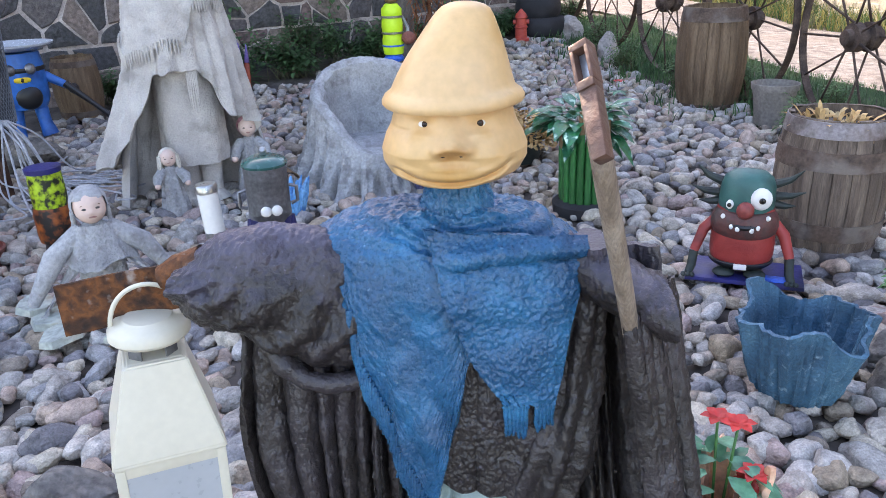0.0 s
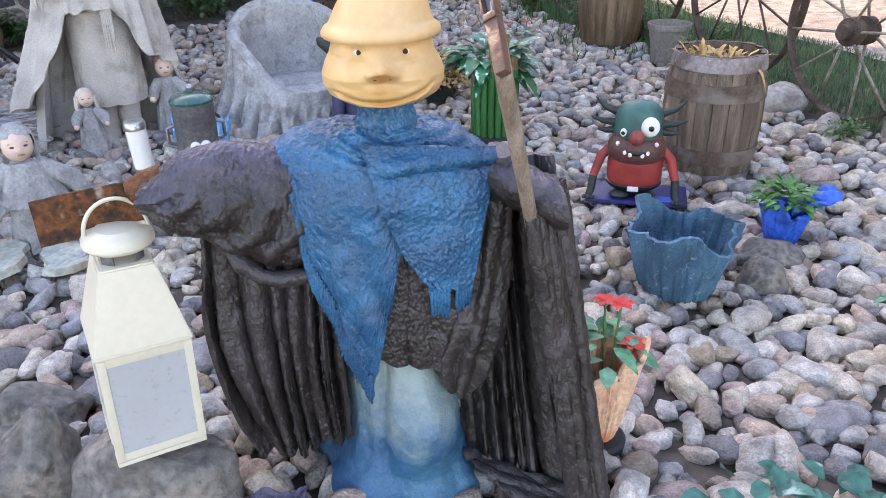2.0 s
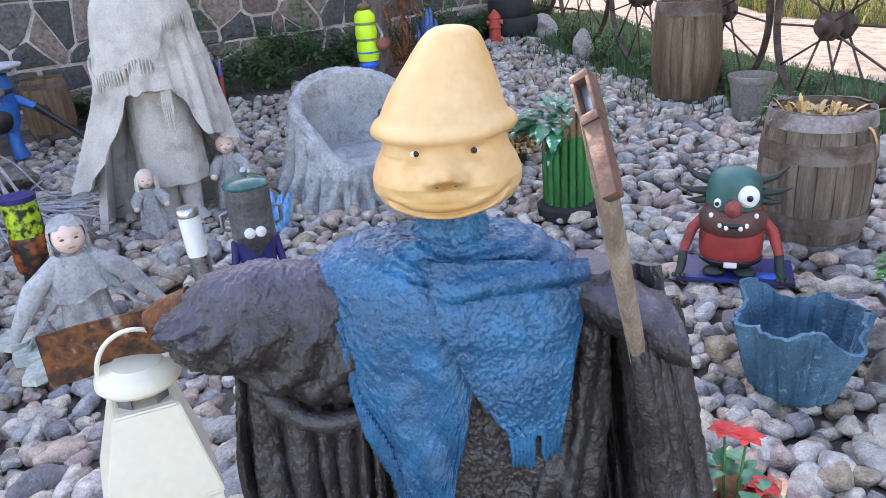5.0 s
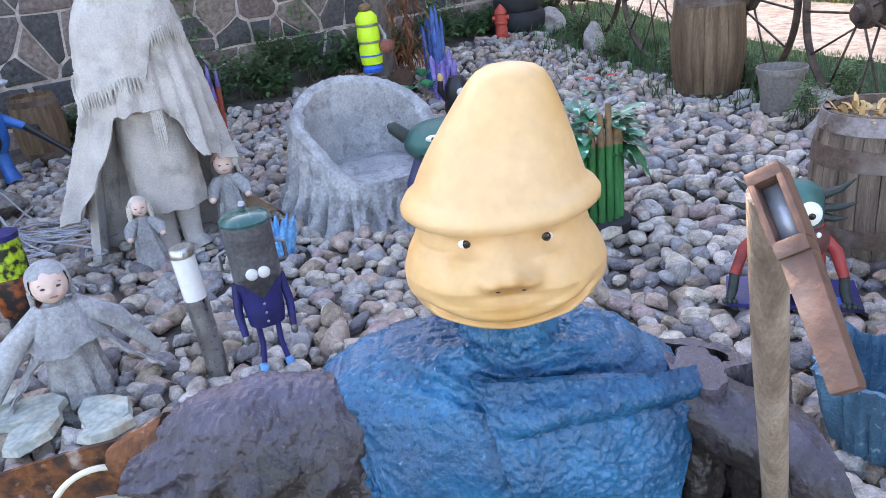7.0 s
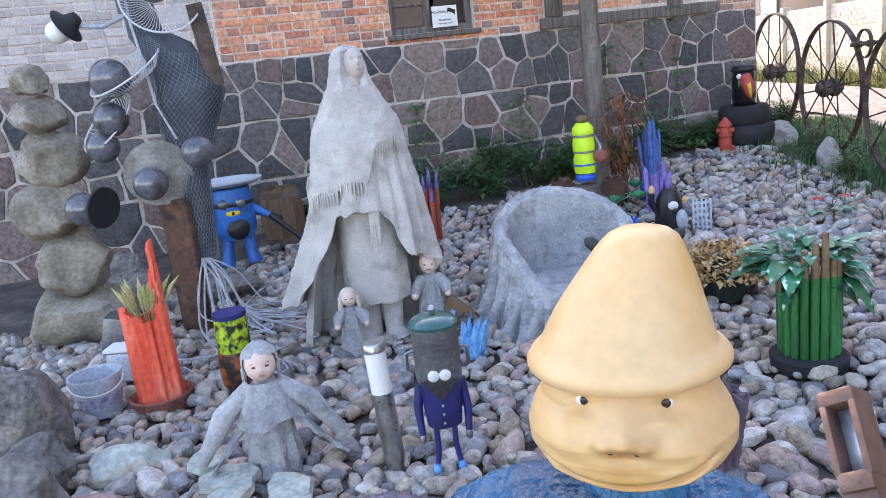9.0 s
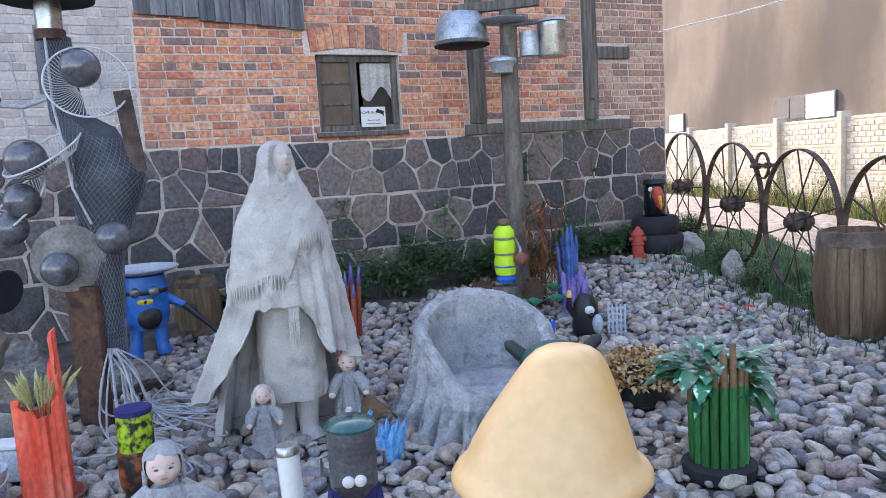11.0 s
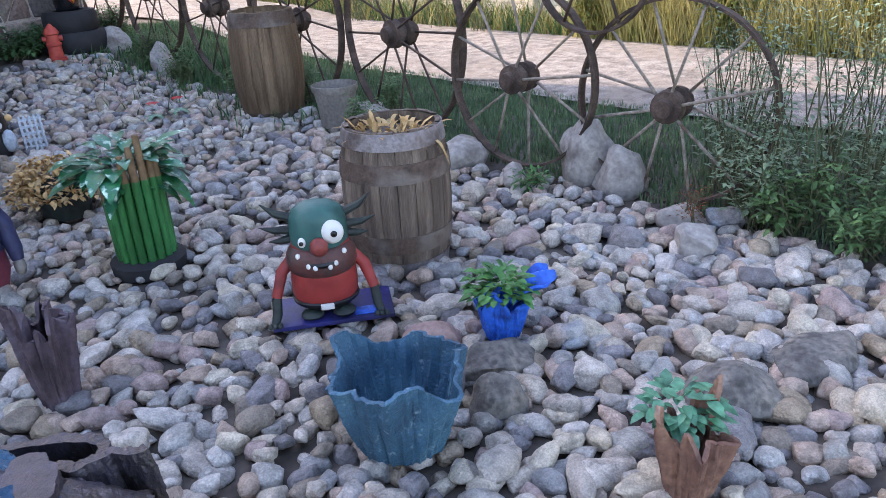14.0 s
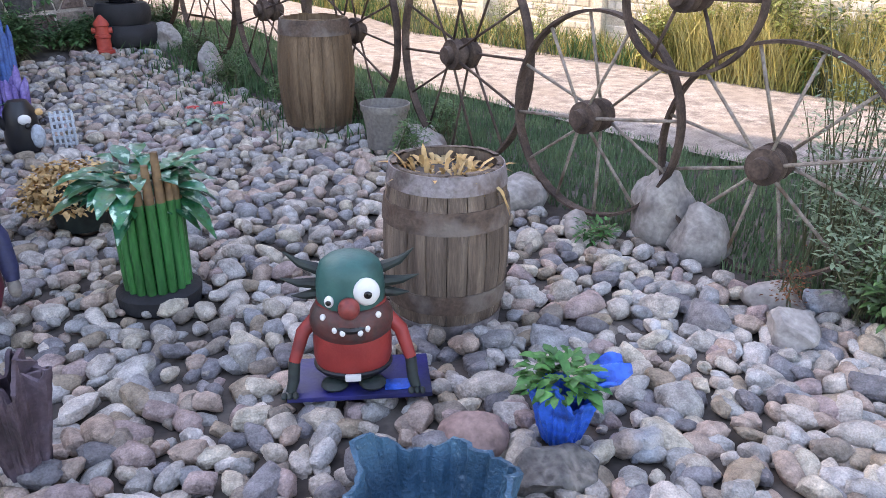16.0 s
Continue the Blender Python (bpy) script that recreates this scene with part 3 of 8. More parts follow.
def leaf_bm(spec, bm=None):
    """Leaves: (base, direction, length, width, droop)."""
    bm = bm or bmesh.new()
    for base, d, ln, wd, droop in spec:
        b, d = Vector(base), Vector(d).normalized()
        s = d.cross(Vector((0, 0, 1)))
        s = s.normalized() if s.length > 0.05 else Vector((1, 0, 0))
        rows = []
        for k, w in ((0, 0.12), (0.35, 1), (0.7, 0.8), (1, 0.05)):
            c = b + d * ln * k + Vector((0, 0, -droop * k * k * ln))
            n_up = s.cross(d)
            rows.append((bm.verts.new(c - s * wd * w / 2 + n_up * wd * 0.12 * w), bm.verts.new(c), bm.verts.new(c + s * wd * w / 2 + n_up * wd * 0.12 * w)))
        for a, c in zip(rows, rows[1:]):
            bm.faces.new((a[0], a[1], c[1], c[0]))
            bm.faces.new((a[1], a[2], c[2], c[1]))
    return bm


# ---- setting ----
WALL_A = Vector((-4.54, 6.85, 0))
WALL_D = Vector((4.91, 4.43, 0)).normalized()
WALL_N = Vector((WALL_D.y, -WALL_D.x, 0))
WALL_RZ = math.degrees(math.atan2(WALL_D.y, WALL_D.x))
FENCE_P = Vector((5.89, 9.86, 0))
FENCE_D = Vector((-0.385, 0.922, 0)).normalized()
FENCE_N = Vector((-FENCE_D.y, FENCE_D.x, 0))
WHEELS = [((0.57, 11.1), 0.70, 0.74), ((1.09, 9.77), 0.70, 0.74), ((1.59, 8.44), 0.70, 0.72), ((2.05, 7.07), 0.68, 0.70),
          ((2.49, 5.73), 0.70, 0.70), ((2.74, 4.45), 0.52, 0.565), ((3.17, 3.64), 0.52, 0.507)]


FAR_WIN = ((-0.3, 3.3), (10.9, 14.4), (18.4, 21.2))
FAR_PIPE = 22.6
FAR_DOORS = (24.0, 26.4)


def ground_z(x, y):
    """Height of the ground: level, rising a little towards the old wall."""
    d = (Vector((x, y, 0)) - WALL_A).dot(WALL_N)
    return 0.16 * (1 - sm(0.2, 1.9, d)) * sm(5.5, 9, y) + 0.10 * sm(7.5, 10.5, y) * (1 - sm(2, 3.5, x))


def gp(x, y, dz=0.0):
    return (x, y, ground_z(x, y) + dz)


def build_ground():
    xs = [-900, -200, -60, -20, -9] + [-6 + 0.4 * i for i in range(36)] + [10, 14, 20, 40, 80, 250, 900]
    ys = [-900, -200, -60, -20, -8, -4] + [-1 + 0.4 * i for i in range(38)] + [16, 20, 26, 40, 80, 250, 900]
    bm = bmesh.new()
    vs = [[bm.verts.new((x, y, ground_z(x, y) - 0.015)) for x in xs] for y in ys]
    for j in range(len(ys) - 1):
        for i in range(len(xs) - 1):
            bm.faces.new((vs[j][i], vs[j][i + 1], vs[j + 1][i + 1], vs[j + 1][i]))
    solo("ground", bm, "soil", "dark bare earth between stones and weeds", kind="structure")
    # gravel road between the wheel fence and the concrete fence
    a, b = FENCE_P - FENCE_D * 24 + FENCE_N * 1.0, FENCE_P + FENCE_D * 40 + FENCE_N * 1.0
    edge = [(9.4, -8), (6.4, 0), (4.9, 3.9), (3.95, 5.6), (3.3, 7.4), (2.55, 9.2), (1.75, 11.2), (0.8, 13.5), (-1.5, 19), (-6, 30), (-12, 46)]

    def f(u, v):
        k = min(int(v * 10), 9)
        t = v * 10 - k
        p = Vector((*edge[k], 0)).lerp(Vector((*edge[k + 1], 0)), t)
        p.x += 0.12 * noise.noise(Vector((p.y * 1.3, 0, 0)))
        s = (p - FENCE_P).dot(FENCE_D)
        q = FENCE_P + FENCE_D * s + FENCE_N * 0.75
        r = p.lerp(q, u)
        return Vector((r.x, r.y, 0.02 + 0.03 * math.sin(math.pi * u) + ground_z(r.x, r.y)))
    solo("road", grid(f, 10, 60), "gravel", "pale gravel track lit by the sun", kind="structure")


def clip_cell(poly, p, q):
    """The part of a polygon nearer to p than to q."""
    mx, my, dx, dy = (p[0] + q[0]) / 2, (p[1] + q[1]) / 2, q[0] - p[0], q[1] - p[1]
    side = [(v[0] - mx) * dx + (v[1] - my) * dy for v in poly]
    out = []
    for i, v in enumerate(poly):
        w, a, b = poly[(i + 1) % len(poly)], side[i], side[(i + 1) % len(poly)]
        if a <= 0:
            out.append(v)
        if a * b < 0:
            t = a / (a - b)
            out.append((v[0] + (w[0] - v[0]) * t, v[1] + (w[1] - v[1]) * t))
    return out


def stone_cells(s0, s1, z0, z1, step, rnd):
    nx, nz = max(2, round((s1 - s0) / step)), max(2, round((z1 - z0) / (step * 0.78)))
    pts = []
    for j in range(nz):
        for i in range(nx):
            if rnd.random() < 0.28:
                pts.append((s0 + (i + 0.25 + 0.2 * rnd.random()) * (s1 - s0) / nx, z0 + (j + 0.3 + 0.4 * rnd.random()) * (z1 - z0) / nz))
            pts.append((s0 + (i + 0.5 + rnd.uniform(-0.46, 0.46) + 0.5 * (j % 2)) * (s1 - s0) / nx, z0 + (j + 0.5 + rnd.uniform(-0.38, 0.38)) * (z1 - z0) / nz))
    cells = []
    for i, p in enumerate(pts):
        poly = [(s0, z0), (s1, z0), (s1, z1), (s0, z1)]
        for k, q in enumerate(pts):
            if k != i and abs(q[0] - p[0]) < 1.5 and abs(q[1] - p[1]) < 1.5 and len(poly) > 2:
                poly = clip_cell(poly, p, q)
        if len(poly) > 2:
            cells.append(poly)
    return cells


def stone_mesh(poly, gap, depth, rnd):
    """A rough-faced stone filling a polygon of the wall, standing out of it along -y."""
    cx, cz = sum(v[0] for v in poly) / len(poly), sum(v[1] for v in poly) / len(poly)
    ring = []
    for i, v in enumerate(poly):
        w, u = poly[(i + 1) % len(poly)], poly[i - 1]
        ring.append((v[0] * 0.94 + w[0] * 0.03 + u[0] * 0.03, v[1] * 0.94 + w[1] * 0.03 + u[1] * 0.03))
        ring.append(((v[0] + w[0]) / 2 + rnd.uniform(-0.012, 0.012), (v[1] + w[1]) / 2 + rnd.uniform(-0.012, 0.012)))
    size = math.sqrt(sum((v[0] - cx) ** 2 + (v[1] - cz) ** 2 for v in ring) / len(ring))
    k1 = max(0.3, 1 - gap * rnd.uniform(0.7, 1.5) / max(size, 0.05))
    verts, n = [], len(ring)
    for k, d in ((k1, 0.03), (k1 * 0.995, -depth * 0.6), (k1 * 0.94, -depth), (k1 * 0.5, -depth * rnd.uniform(1.0, 1.5))):
        verts += [((v[0] - cx) * k, d + rnd.uniform(-0.005, 0.005) * (d < 0), (v[1] - cz) * k + rnd.uniform(-0.004, 0.004)) for v in ring]
    verts.append((0, -depth * 1.15, 0))
    faces = []
    for r in range(3):
        for i in range(n):
            a, b = r * n + i, r * n + (i + 1) % n
            faces.append((a, b, b + n, a + n))
    faces += [(3 * n + i, 3 * n + (i + 1) % n, 4 * n) for i in range(n)]
    return (cx, cz), verts, faces


def brick_mesh(sx, sz, rnd, depth=0.016):
    c, j = 0.005, lambda: rnd.uniform(-0.0045, 0.0045)
    v = []
    for k, d in ((0.0, 0.02), (0.0, -depth + c), (c, -depth)):
        for x, z in ((-1, -1), (1, -1), (1, 1), (-1, 1)):
            v.append((x * (sx / 2 - k) + j(), d, z * (sz / 2 - k) + j()))
    f = []
    for r in range(2):
        for i in range(4):
            a, b = r * 4 + i, r * 4 + (i + 1) % 4
            f.append((a, b, b + 4, a + 4))
    f.append((8, 9, 10, 11))
    return v, f


WIN = (1.80, 2.76, 1.90, 2.73)


def build_house():
    rnd = random.Random(5)
    H, SILL, COURSE = 5.4, 1.80, 0.084
    wall = thing("wall_north", "old farm building wall with red brick above dark field stones", "wall", WALL_A, WALL_RZ, kind="structure")
    s0, s1, th = -7.0, 6.6, 0.4
    core = bmesh.new()
    w = WIN
    for a, b, c, d in ((s0, w[0], 0, H), (w[1], s1, 0, H), (w[0], w[1], 0, w[2]), (w[0], w[1], w[3], H)):
        e = 0.3 if c == 0 else 0
        box(b - a, th, d - c + e, ((a + b) / 2, th / 2, (c + d - e) / 2), 0, core)
    part("mortar_bed", core, "mortar", wall, "pale lime mortar", smooth=False)
    side = box(0.4, 7.5, H + 0.3, (s1 - 0.2, 0.4 + 3.75, H / 2 - 0.15))
    part("side_wall", side, "brick_old", wall, "weathered brick side wall", smooth=False)
    # unseen rear wall, left wall and floor, added to keep the room behind the window dark
    part("rear_wall", box(s1 - s0 - 0.4, 0.4, H + 0.3, ((s0 + s1) / 2 - 0.2, 7.7, H / 2 - 0.15)), "brick_old", wall, smooth=False)
    part("side_wall", box(0.4, 7.1, H + 0.3, (s0 + 0.2, 0.4 + 3.55, H / 2 - 0.15)), "brick_old", wall, smooth=False)
    part("room_floor", box(s1 - s0 - 0.8, 7.1, 0.05, ((s0 + s1) / 2, 3.95, 0.2)), "soil", wall, "unseen dark earth floor", smooth=False)
    # unseen roof, its height chosen so that the house shades the yard
    unseen_roof = bmesh.new()
    box(s1 - s0 + 0.5, 8.6, 0.12, ((s0 + s1) / 2, 3.9, H + 0.1), 0, unseen_roof)
    part("roof", unseen_roof, "roof", wall, smooth=False)
    # bricks: near stretch as single pieces, the rest joined
    kinds = {}
    for long in (0.25, 0.118):
        for q in range(4):
            v, f = brick_mesh(long, 0.0685, rnd, 0.005 + 0.003 * q)
            kinds[(long, q)] = (v, f)
    meshes = {}
    joined = {"brick": ([], []), "brick_old": ([], []), "brick_paint": ([], [])}
    n_parts = 0
    row = 0
    z = SILL + COURSE / 2
    posts = ((3.62, 3.84), (5.27, 5.47))
    while z < 4.1:
        gaps = [(-0.01, 0.01)]
        if w[2] - 0.04 < z < w[3] + 0.03:
            gaps.append((w[0], w[1]))
        if w[3] + 0.03 < z < w[3] + 0.28:
            gaps.append((w[0] - 0.12, w[1] + 0.12))
        gaps += [(a - 0.01, b + 0.01) for a, b in posts]
        if z < 1.93:
            gaps.append((3.55, 6.0))
        if 2.68 < z < 2.86:
            gaps.append((5.45, 5.99))
        if z > 3.11:
            gaps.append((0.0, 1.72))
        gaps.sort()
        free, start = [], s0
        for a, b in gaps:
            if a > start:
                free.append((start, a))
            start = max(start, b)
        free.append((start, s1))
        laid = []
        for a, b in free:
            s = a + (rnd.uniform(0.0, 0.06) if a == s0 else 0.004)
            first = row % 2
            while b - s > 0.035:
                long = 0.118 if (row % 2 or rnd.random() < 0.12) else 0.25
                if first:
                    long, first = 0.118 * rnd.uniform(0.5, 1), 0
                if b - s - long < 0.05:
                    long = b - s - 0.006 if b - s < long + 0.05 else long
                laid.append((s + long / 2, long))
                s += long + 0.014
        for c, long in laid:
            mat = "brick_paint" if c < 0 else ("brick_old" if c > 4.9 + 0.4 * rnd.random() else "brick")
            q = rnd.randrange(4)
            std = 0.118 if abs(long - 0.118) < abs(long - 0.25) else 0.25
            sx = long / std
            dz = rnd.uniform(-0.003, 0.003) + 0.006 * noise.noise(Vector((c * 2, z * 3, 0)))
            if mat == "brick" and n_parts < 290 and c < 3.6:
                key = (std, q)
                if key not in meshes:
                    meshes[key] = raw("brick", *kinds[key], "brick", False)
                ob = new("brick", meshes[key])
                ob.parent = wall
                ob.location = (c, 0, z + dz)
                ob.scale = (sx, 1, 1)
                n_parts += 1
            else:
                v, f = kinds[(std, q)]
                V, F = joined[mat]
                base = len(V)
                V.extend([(x * sx + c, y, zz + z + dz) for x, y, zz in v])
                F.extend([[i + base for i in t] for t in f])
        row += 1
        z += COURSE
    for mat, (V, F) in joined.items():
        ob = new("brickwork", raw("brickwork", V, F, mat, False))
        ob.parent = wall
        ob["kind"] = "stuff"
    # arch of upright bricks over the window
    n_arch = 12
    for k in range(n_arch):
        t = (k + 0.5) / n_arch
        v, f = brick_mesh(0.075, 0.24, rnd, 0.018)
        ob = new("arch_brick", raw("arch_brick", v, f, "brick", False))
        ob.parent = wall
        ob.matrix_basis = pose(lerp(w[0] - 0.07, w[1] + 0.07, t), 0, w[3] + 0.14 + 0.05 * math.sin(math.pi * t), 0, (t - 0.5) * 16, 0)
    # field stones below
    part("stone_bed", box(s1 - s0 - 0.02, 0.012, SILL + 0.1, ((s0 + s1) / 2, -0.004, SILL / 2 - 0.06)), "stone_bed", wall, "patchy grey mortar", smooth=False)
    V, F = [], []
    k = 0
    cells = []
    for za, zb, step in ((-0.1, 0.58, 0.44), (0.58, 1.19, 0.40), (1.19, SILL - 0.005, 0.38)):
        cells += stone_cells(s0 + 0.02, s1 - 0.02, za, zb, step, rnd)
    for poly in cells:
        (cx, cz), v, f = stone_mesh(poly, 0.011, 0.026, rnd)
        if cx > -2.2 and k < 300:
            ob = new("stone", raw("stone", v, f, "field_stone", False))
            ob.parent = wall
            ob.location = (cx, 0, cz)
            k += 1
        else:
            base = len(V)
            V.extend([(x + cx, y, zz + cz) for x, y, zz in v])
            F.extend([[i + base for i in t] for t in f])
    ob = new("stonework", raw("stonework", V, F, "field_stone", False))
    ob.parent = wall
    ob["kind"] = "stuff"
    # timber frame
    tim = []
    tim.append(box(2.45, 0.10, 0.125, (4.78, -0.02, 1.865), 0.012))
    tim.append(box(0.20, 0.09, 3.4, (3.73, -0.02, 1.93 + 1.7), 0.012))
    tim.append(box(0.19, 0.09, 3.4, (5.37, -0.02, 1.93 + 1.7), 0.012))
    tim.append(box(0.52, 0.09, 0.15, (5.72, -0.02, 2.77), 0.012))
    for bm in tim:
        bmesh.ops.subdivide_edges(bm, edges=[e for e in bm.edges if e.calc_length() > 0.4], cuts=8)
        part("timber", shake(bm, 0.012, 5, 3), "old_wood", wall, "grey weathered oak timber")
    for k in range(11):
        zt = 3.10 - 0.012 * k + rnd.uniform(-0.01, 0.01)
        bm = box(0.146, 0.03, 1.6, (0.10 + 0.152 * k, -0.05, zt + 0.8), 0.005)
        part("board", bm, "board", wall, "grey weathered board")
    part("board", box(0.14, 0.03, 0.62, (-0.78, -0.03, 2.66), 0.006), "board", wall, "grey plank fixed to the wall")
    # window
    win = thing("window_1", "old wooden casement window with boarded and curtained panes", "window", WALL_A + WALL_D * ((w[0] + w[1]) / 2) + Vector((0, 0, w[2])), WALL_RZ, kind="structure")
    W, Hh = w[1] - w[0], w[3] - w[2]
    fr = bmesh.new()
    for sx, sz, x, zz in ((W, 0.07, 0, Hh - 0.035), (W, 0.07, 0, 0.035), (0.07, Hh - 0.144, -W / 2 + 0.035, Hh / 2), (0.07, Hh - 0.144, W / 2 - 0.035, Hh / 2), (0.08, Hh - 0.144, -0.04, Hh / 2)):
        box(sx, 0.07, sz, (x, 0.10, zz), 0.006, fr)
    part("window_frame", fr, "old_wood", win, "dark rotten wooden frame")
    part("window_sill", box(W + 0.1, 0.2, 0.05, (0, 0.03, -0.03), 0.008), "old_wood", win)
    for k in range(3):
        part("pane", box(W / 2 - 0.13, 0.012, 0.215, (-W / 4 - 0.005, 0.11, 0.185 + 0.235 * k), 0.002), "brown_pane", win, "brown boarded pane", False)
        if k:
            part("glazing_bar", box(W / 2 - 0.11, 0.03, 0.022, (-W / 4 - 0.005, 0.10, 0.068 + 0.235 * k), 0.003), "old_wood", win)
    part("pane", box(W / 2 - 0.13, 0.006, Hh - 0.15, (W / 4 + 0.005, 0.12, Hh / 2), 0.001), "glass_dark", win, "dark dirty glass", False)

    def drape(u, v):
        return Vector((0.05 + 0.36 * u, 0.105 + 0.008 * math.sin(u * 22), Hh - 0.08 - v * (0.34 + 0.08 * math.sin(u * 7))))
    part("curtain", grid(drape, 24, 8), "curtain", win, "crumpled pale net curtain")
    sign = thing("warning_sign", "white camera warning notice fixed in the old window", "sign", WALL_A + WALL_D * 2.41 - WALL_N * -0.02 + Vector((0, 0, 2.05)), WALL_RZ)
    part("plate", box(0.29, 0.006, 0.22, (0, 0, 0), 0.002), "white", sign, smooth=False)

    def text(body, size, x, zz, mat="ink"):
        cu = bpy.data.curves.new("lettering", "FONT")
        cu.body, cu.size, cu.align_x, cu.extrude = body, size, "CENTER", 0.001
        cu.materials.append(M[mat])
        o = new("lettering", cu)
        o.parent = sign
        o.matrix_basis = pose(x, -0.006, zz, 90, 0, 0)
    text("ACHTUNG", 0.040, -0.055, 0.035)
    text("Bereich wird", 0.028, 0, -0.045)
    text("videoüberwacht", 0.028, 0, -0.08)
    cm = box(0.09, 0.004, 0.04, (0.08, -0.005, 0.055), 0.001, None, pose(0, 0, 0, 0, 20, 0))
    box(0.012, 0.004, 0.05, (0.115, -0.005, 0.03), 0.001, cm)
    part("camera_symbol", cm, "ink", sign, "black camera pictogram", False)


def build_fence():
    fence = thing("concrete_fence", "pale precast concrete fence with block pattern panels", "fence", (0, 0, 0), 0, kind="structure")
    rz = math.degrees(math.atan2(FENCE_D.y, FENCE_D.x))
    V, F = [], []
    post = box(0.14, 0.22, 1.98, (0, 0, 0.99), 0.012)
    pm = part("post", post, "concrete_fence", fence, smooth=False)
    pan = None
    m3 = Matrix.Rotation(radians(rz), 4, "Z")
    for k in range(-8, 14):
        p = FENCE_P + FENCE_D * 2.12 * k
        if k == -8:
            pm.matrix_basis = Matrix.Translation(p) @ m3
        else:
            o = new("post", pm.data)
            o.parent = fence
            o.matrix_basis = Matrix.Translation(p) @ m3
        for r in range(4):
            c = p + FENCE_D * 1.06 + Vector((0, 0, 0.20 + 0.48 * r))
            if pan is None:
                bm = box(1.97, 0.04, 0.48, (0, 0, 0), 0.006)
                box(1.97, 0.055, 0.05, (0, 0, 0.21), 0.006, bm)
                pan = part("panel", bm, "concrete_fence", fence, smooth=False)
                pan.matrix_basis = Matrix.Translation(c) @ m3
            else:
                o = new("panel", pan.data)
                o.parent = fence
                o.matrix_basis = Matrix.Translation(c) @ m3
            for q in range(4):
                x = -0.97 + (0.11 if q % 2 else 0)
                while x < 0.90:
                    ln = min(0.205, 0.97 - x)
                    zc = -0.19 + 0.098 * q
                    if ln > 0.06:
                        for sgn in (1,):
                            b = len(V)
                            for d, kk in ((0.018, 0.0), (0.032, 0.008)):
                                for xx, zz in ((x + 0.006 + kk, zc - 0.043 + kk), (x + ln - 0.006 - kk, zc - 0.043 + kk), (x + ln - 0.006 - kk, zc + 0.043 - kk), (x + 0.006 + kk, zc + 0.043 - kk)):
                                    w = c + FENCE_D * xx + FENCE_N * d + Vector((0, 0, zz))
                                    V.append(tuple(w))
                            F += [(b + 4, b + 5, b + 6, b + 7)] + [(b + i, b + (i + 1) % 4, b + 4 + (i + 1) % 4, b + 4 + i) for i in range(4)]
                    x += 0.215
    ob = new("block_relief", raw("block_relief", V, F, "fence_block", False))
    ob.parent = fence
    ob["kind"] = "stuff"


def build_far_house():
    """Rendered building behind the fence."""
    rz = math.degrees(math.atan2(-FENCE_D.y, -FENCE_D.x))
    o = FENCE_P - FENCE_N * 6.0 + FENCE_D * 30
    house = thing("rendered_building", "tall beige rendered building with damp stains behind the fence", "building", o, rz, kind="structure")
    part("wall", box(60, 0.4, 11, (30, 0.2, 5.5)), "render_wall", house, "stained beige render", False)
    part("roof", box(60.4, 8, 0.3, (30, 4, 11.15)), "roof", house, smooth=False)
    for a, b in FAR_WIN:
        c, wd = lerp(a, b, 0.55), b - a
        w = part("window", box(wd, 0.1, 0.84, ((a + b) / 2, -0.02, 2.54), 0.01), "old_wood", house, "low window with dark panes and pale blocked half", False)
        for k in range(2):
            part("pane", box(wd * 0.25, 0.02, 0.68, (a + wd * (0.15 + 0.265 * k), -0.08, 2.54), 0.004), "dark_pane", w, smooth=False)
        for r in range(4):
            for k in range(2):
                part("block", box(wd * 0.212, 0.03, 0.19, (c + wd * (0.115 + 0.217 * k), -0.085, 2.25 + 0.196 * r), 0.006), "white", w, "whitewashed block", False)
    part("downpipe", tube([(FAR_PIPE, -0.1, 0), (FAR_PIPE, -0.1, 11)], 0.08, 10), "white", house, "pale rain pipe")
    for x in FAR_DOORS:
        d = part("window", box(1.4, 0.08, 2.3, (x, -0.03, 3.45), 0.01), "green_door", house, "green framed window", False)
        for sx in (-0.34, 0.34):
            part("pane", box(0.6, 0.02, 2.1, (x + sx, -0.075, 3.45), 0.004), "green_door", d, smooth=False)


def spoked_wheel(r, spokes, width, label, mat="wheel_iron", hub=0.1, spoke_mat=None):
    wl = thing("iron_wheel", label, "wheel", group="row of old iron wheels")
    rim = grid(lambda u, v: Vector(((r - 0.012 + 0.014 * (v in (0.25, 0.5))) * math.cos(2 * math.pi * u), (-width / 2 if v in (0, 0.25, 1) else width / 2), (r - 0.012 + 0.014 * (v in (0.25, 0.5))) * math.sin(2 * math.pi * u))), 64, 4, True)
    part("rim", rim, mat, wl)
    h = lathe([(0.02, -0.13), (hub * 0.5, -0.13), (hub * 0.55, -0.09), (hub * 0.9, -0.085), (hub * 0.95, -0.03), (hub * 0.6, -0.02), (hub * 0.6, 0.02), (hub * 0.95, 0.03), (hub * 0.9, 0.085), (hub * 0.55, 0.09), (hub * 0.5, 0.13), (0.02, 0.13)], 20)
    h.transform(Matrix.Rotation(radians(90), 4, "X"))
    part("hub", h, mat, wl, "rusty cast hub")
    for k in range(spokes):
        a = 2 * math.pi * k / spokes
        y = 0.07 if k % 2 else -0.07
        bm = tube([(hub * 0.7 * math.cos(a), y, hub * 0.7 * math.sin(a)), ((r - 0.01) * math.cos(a), 0, (r - 0.01) * math.sin(a))], 0.0085, 6)
        part("spoke", bm, spoke_mat or mat, wl)
    return wl


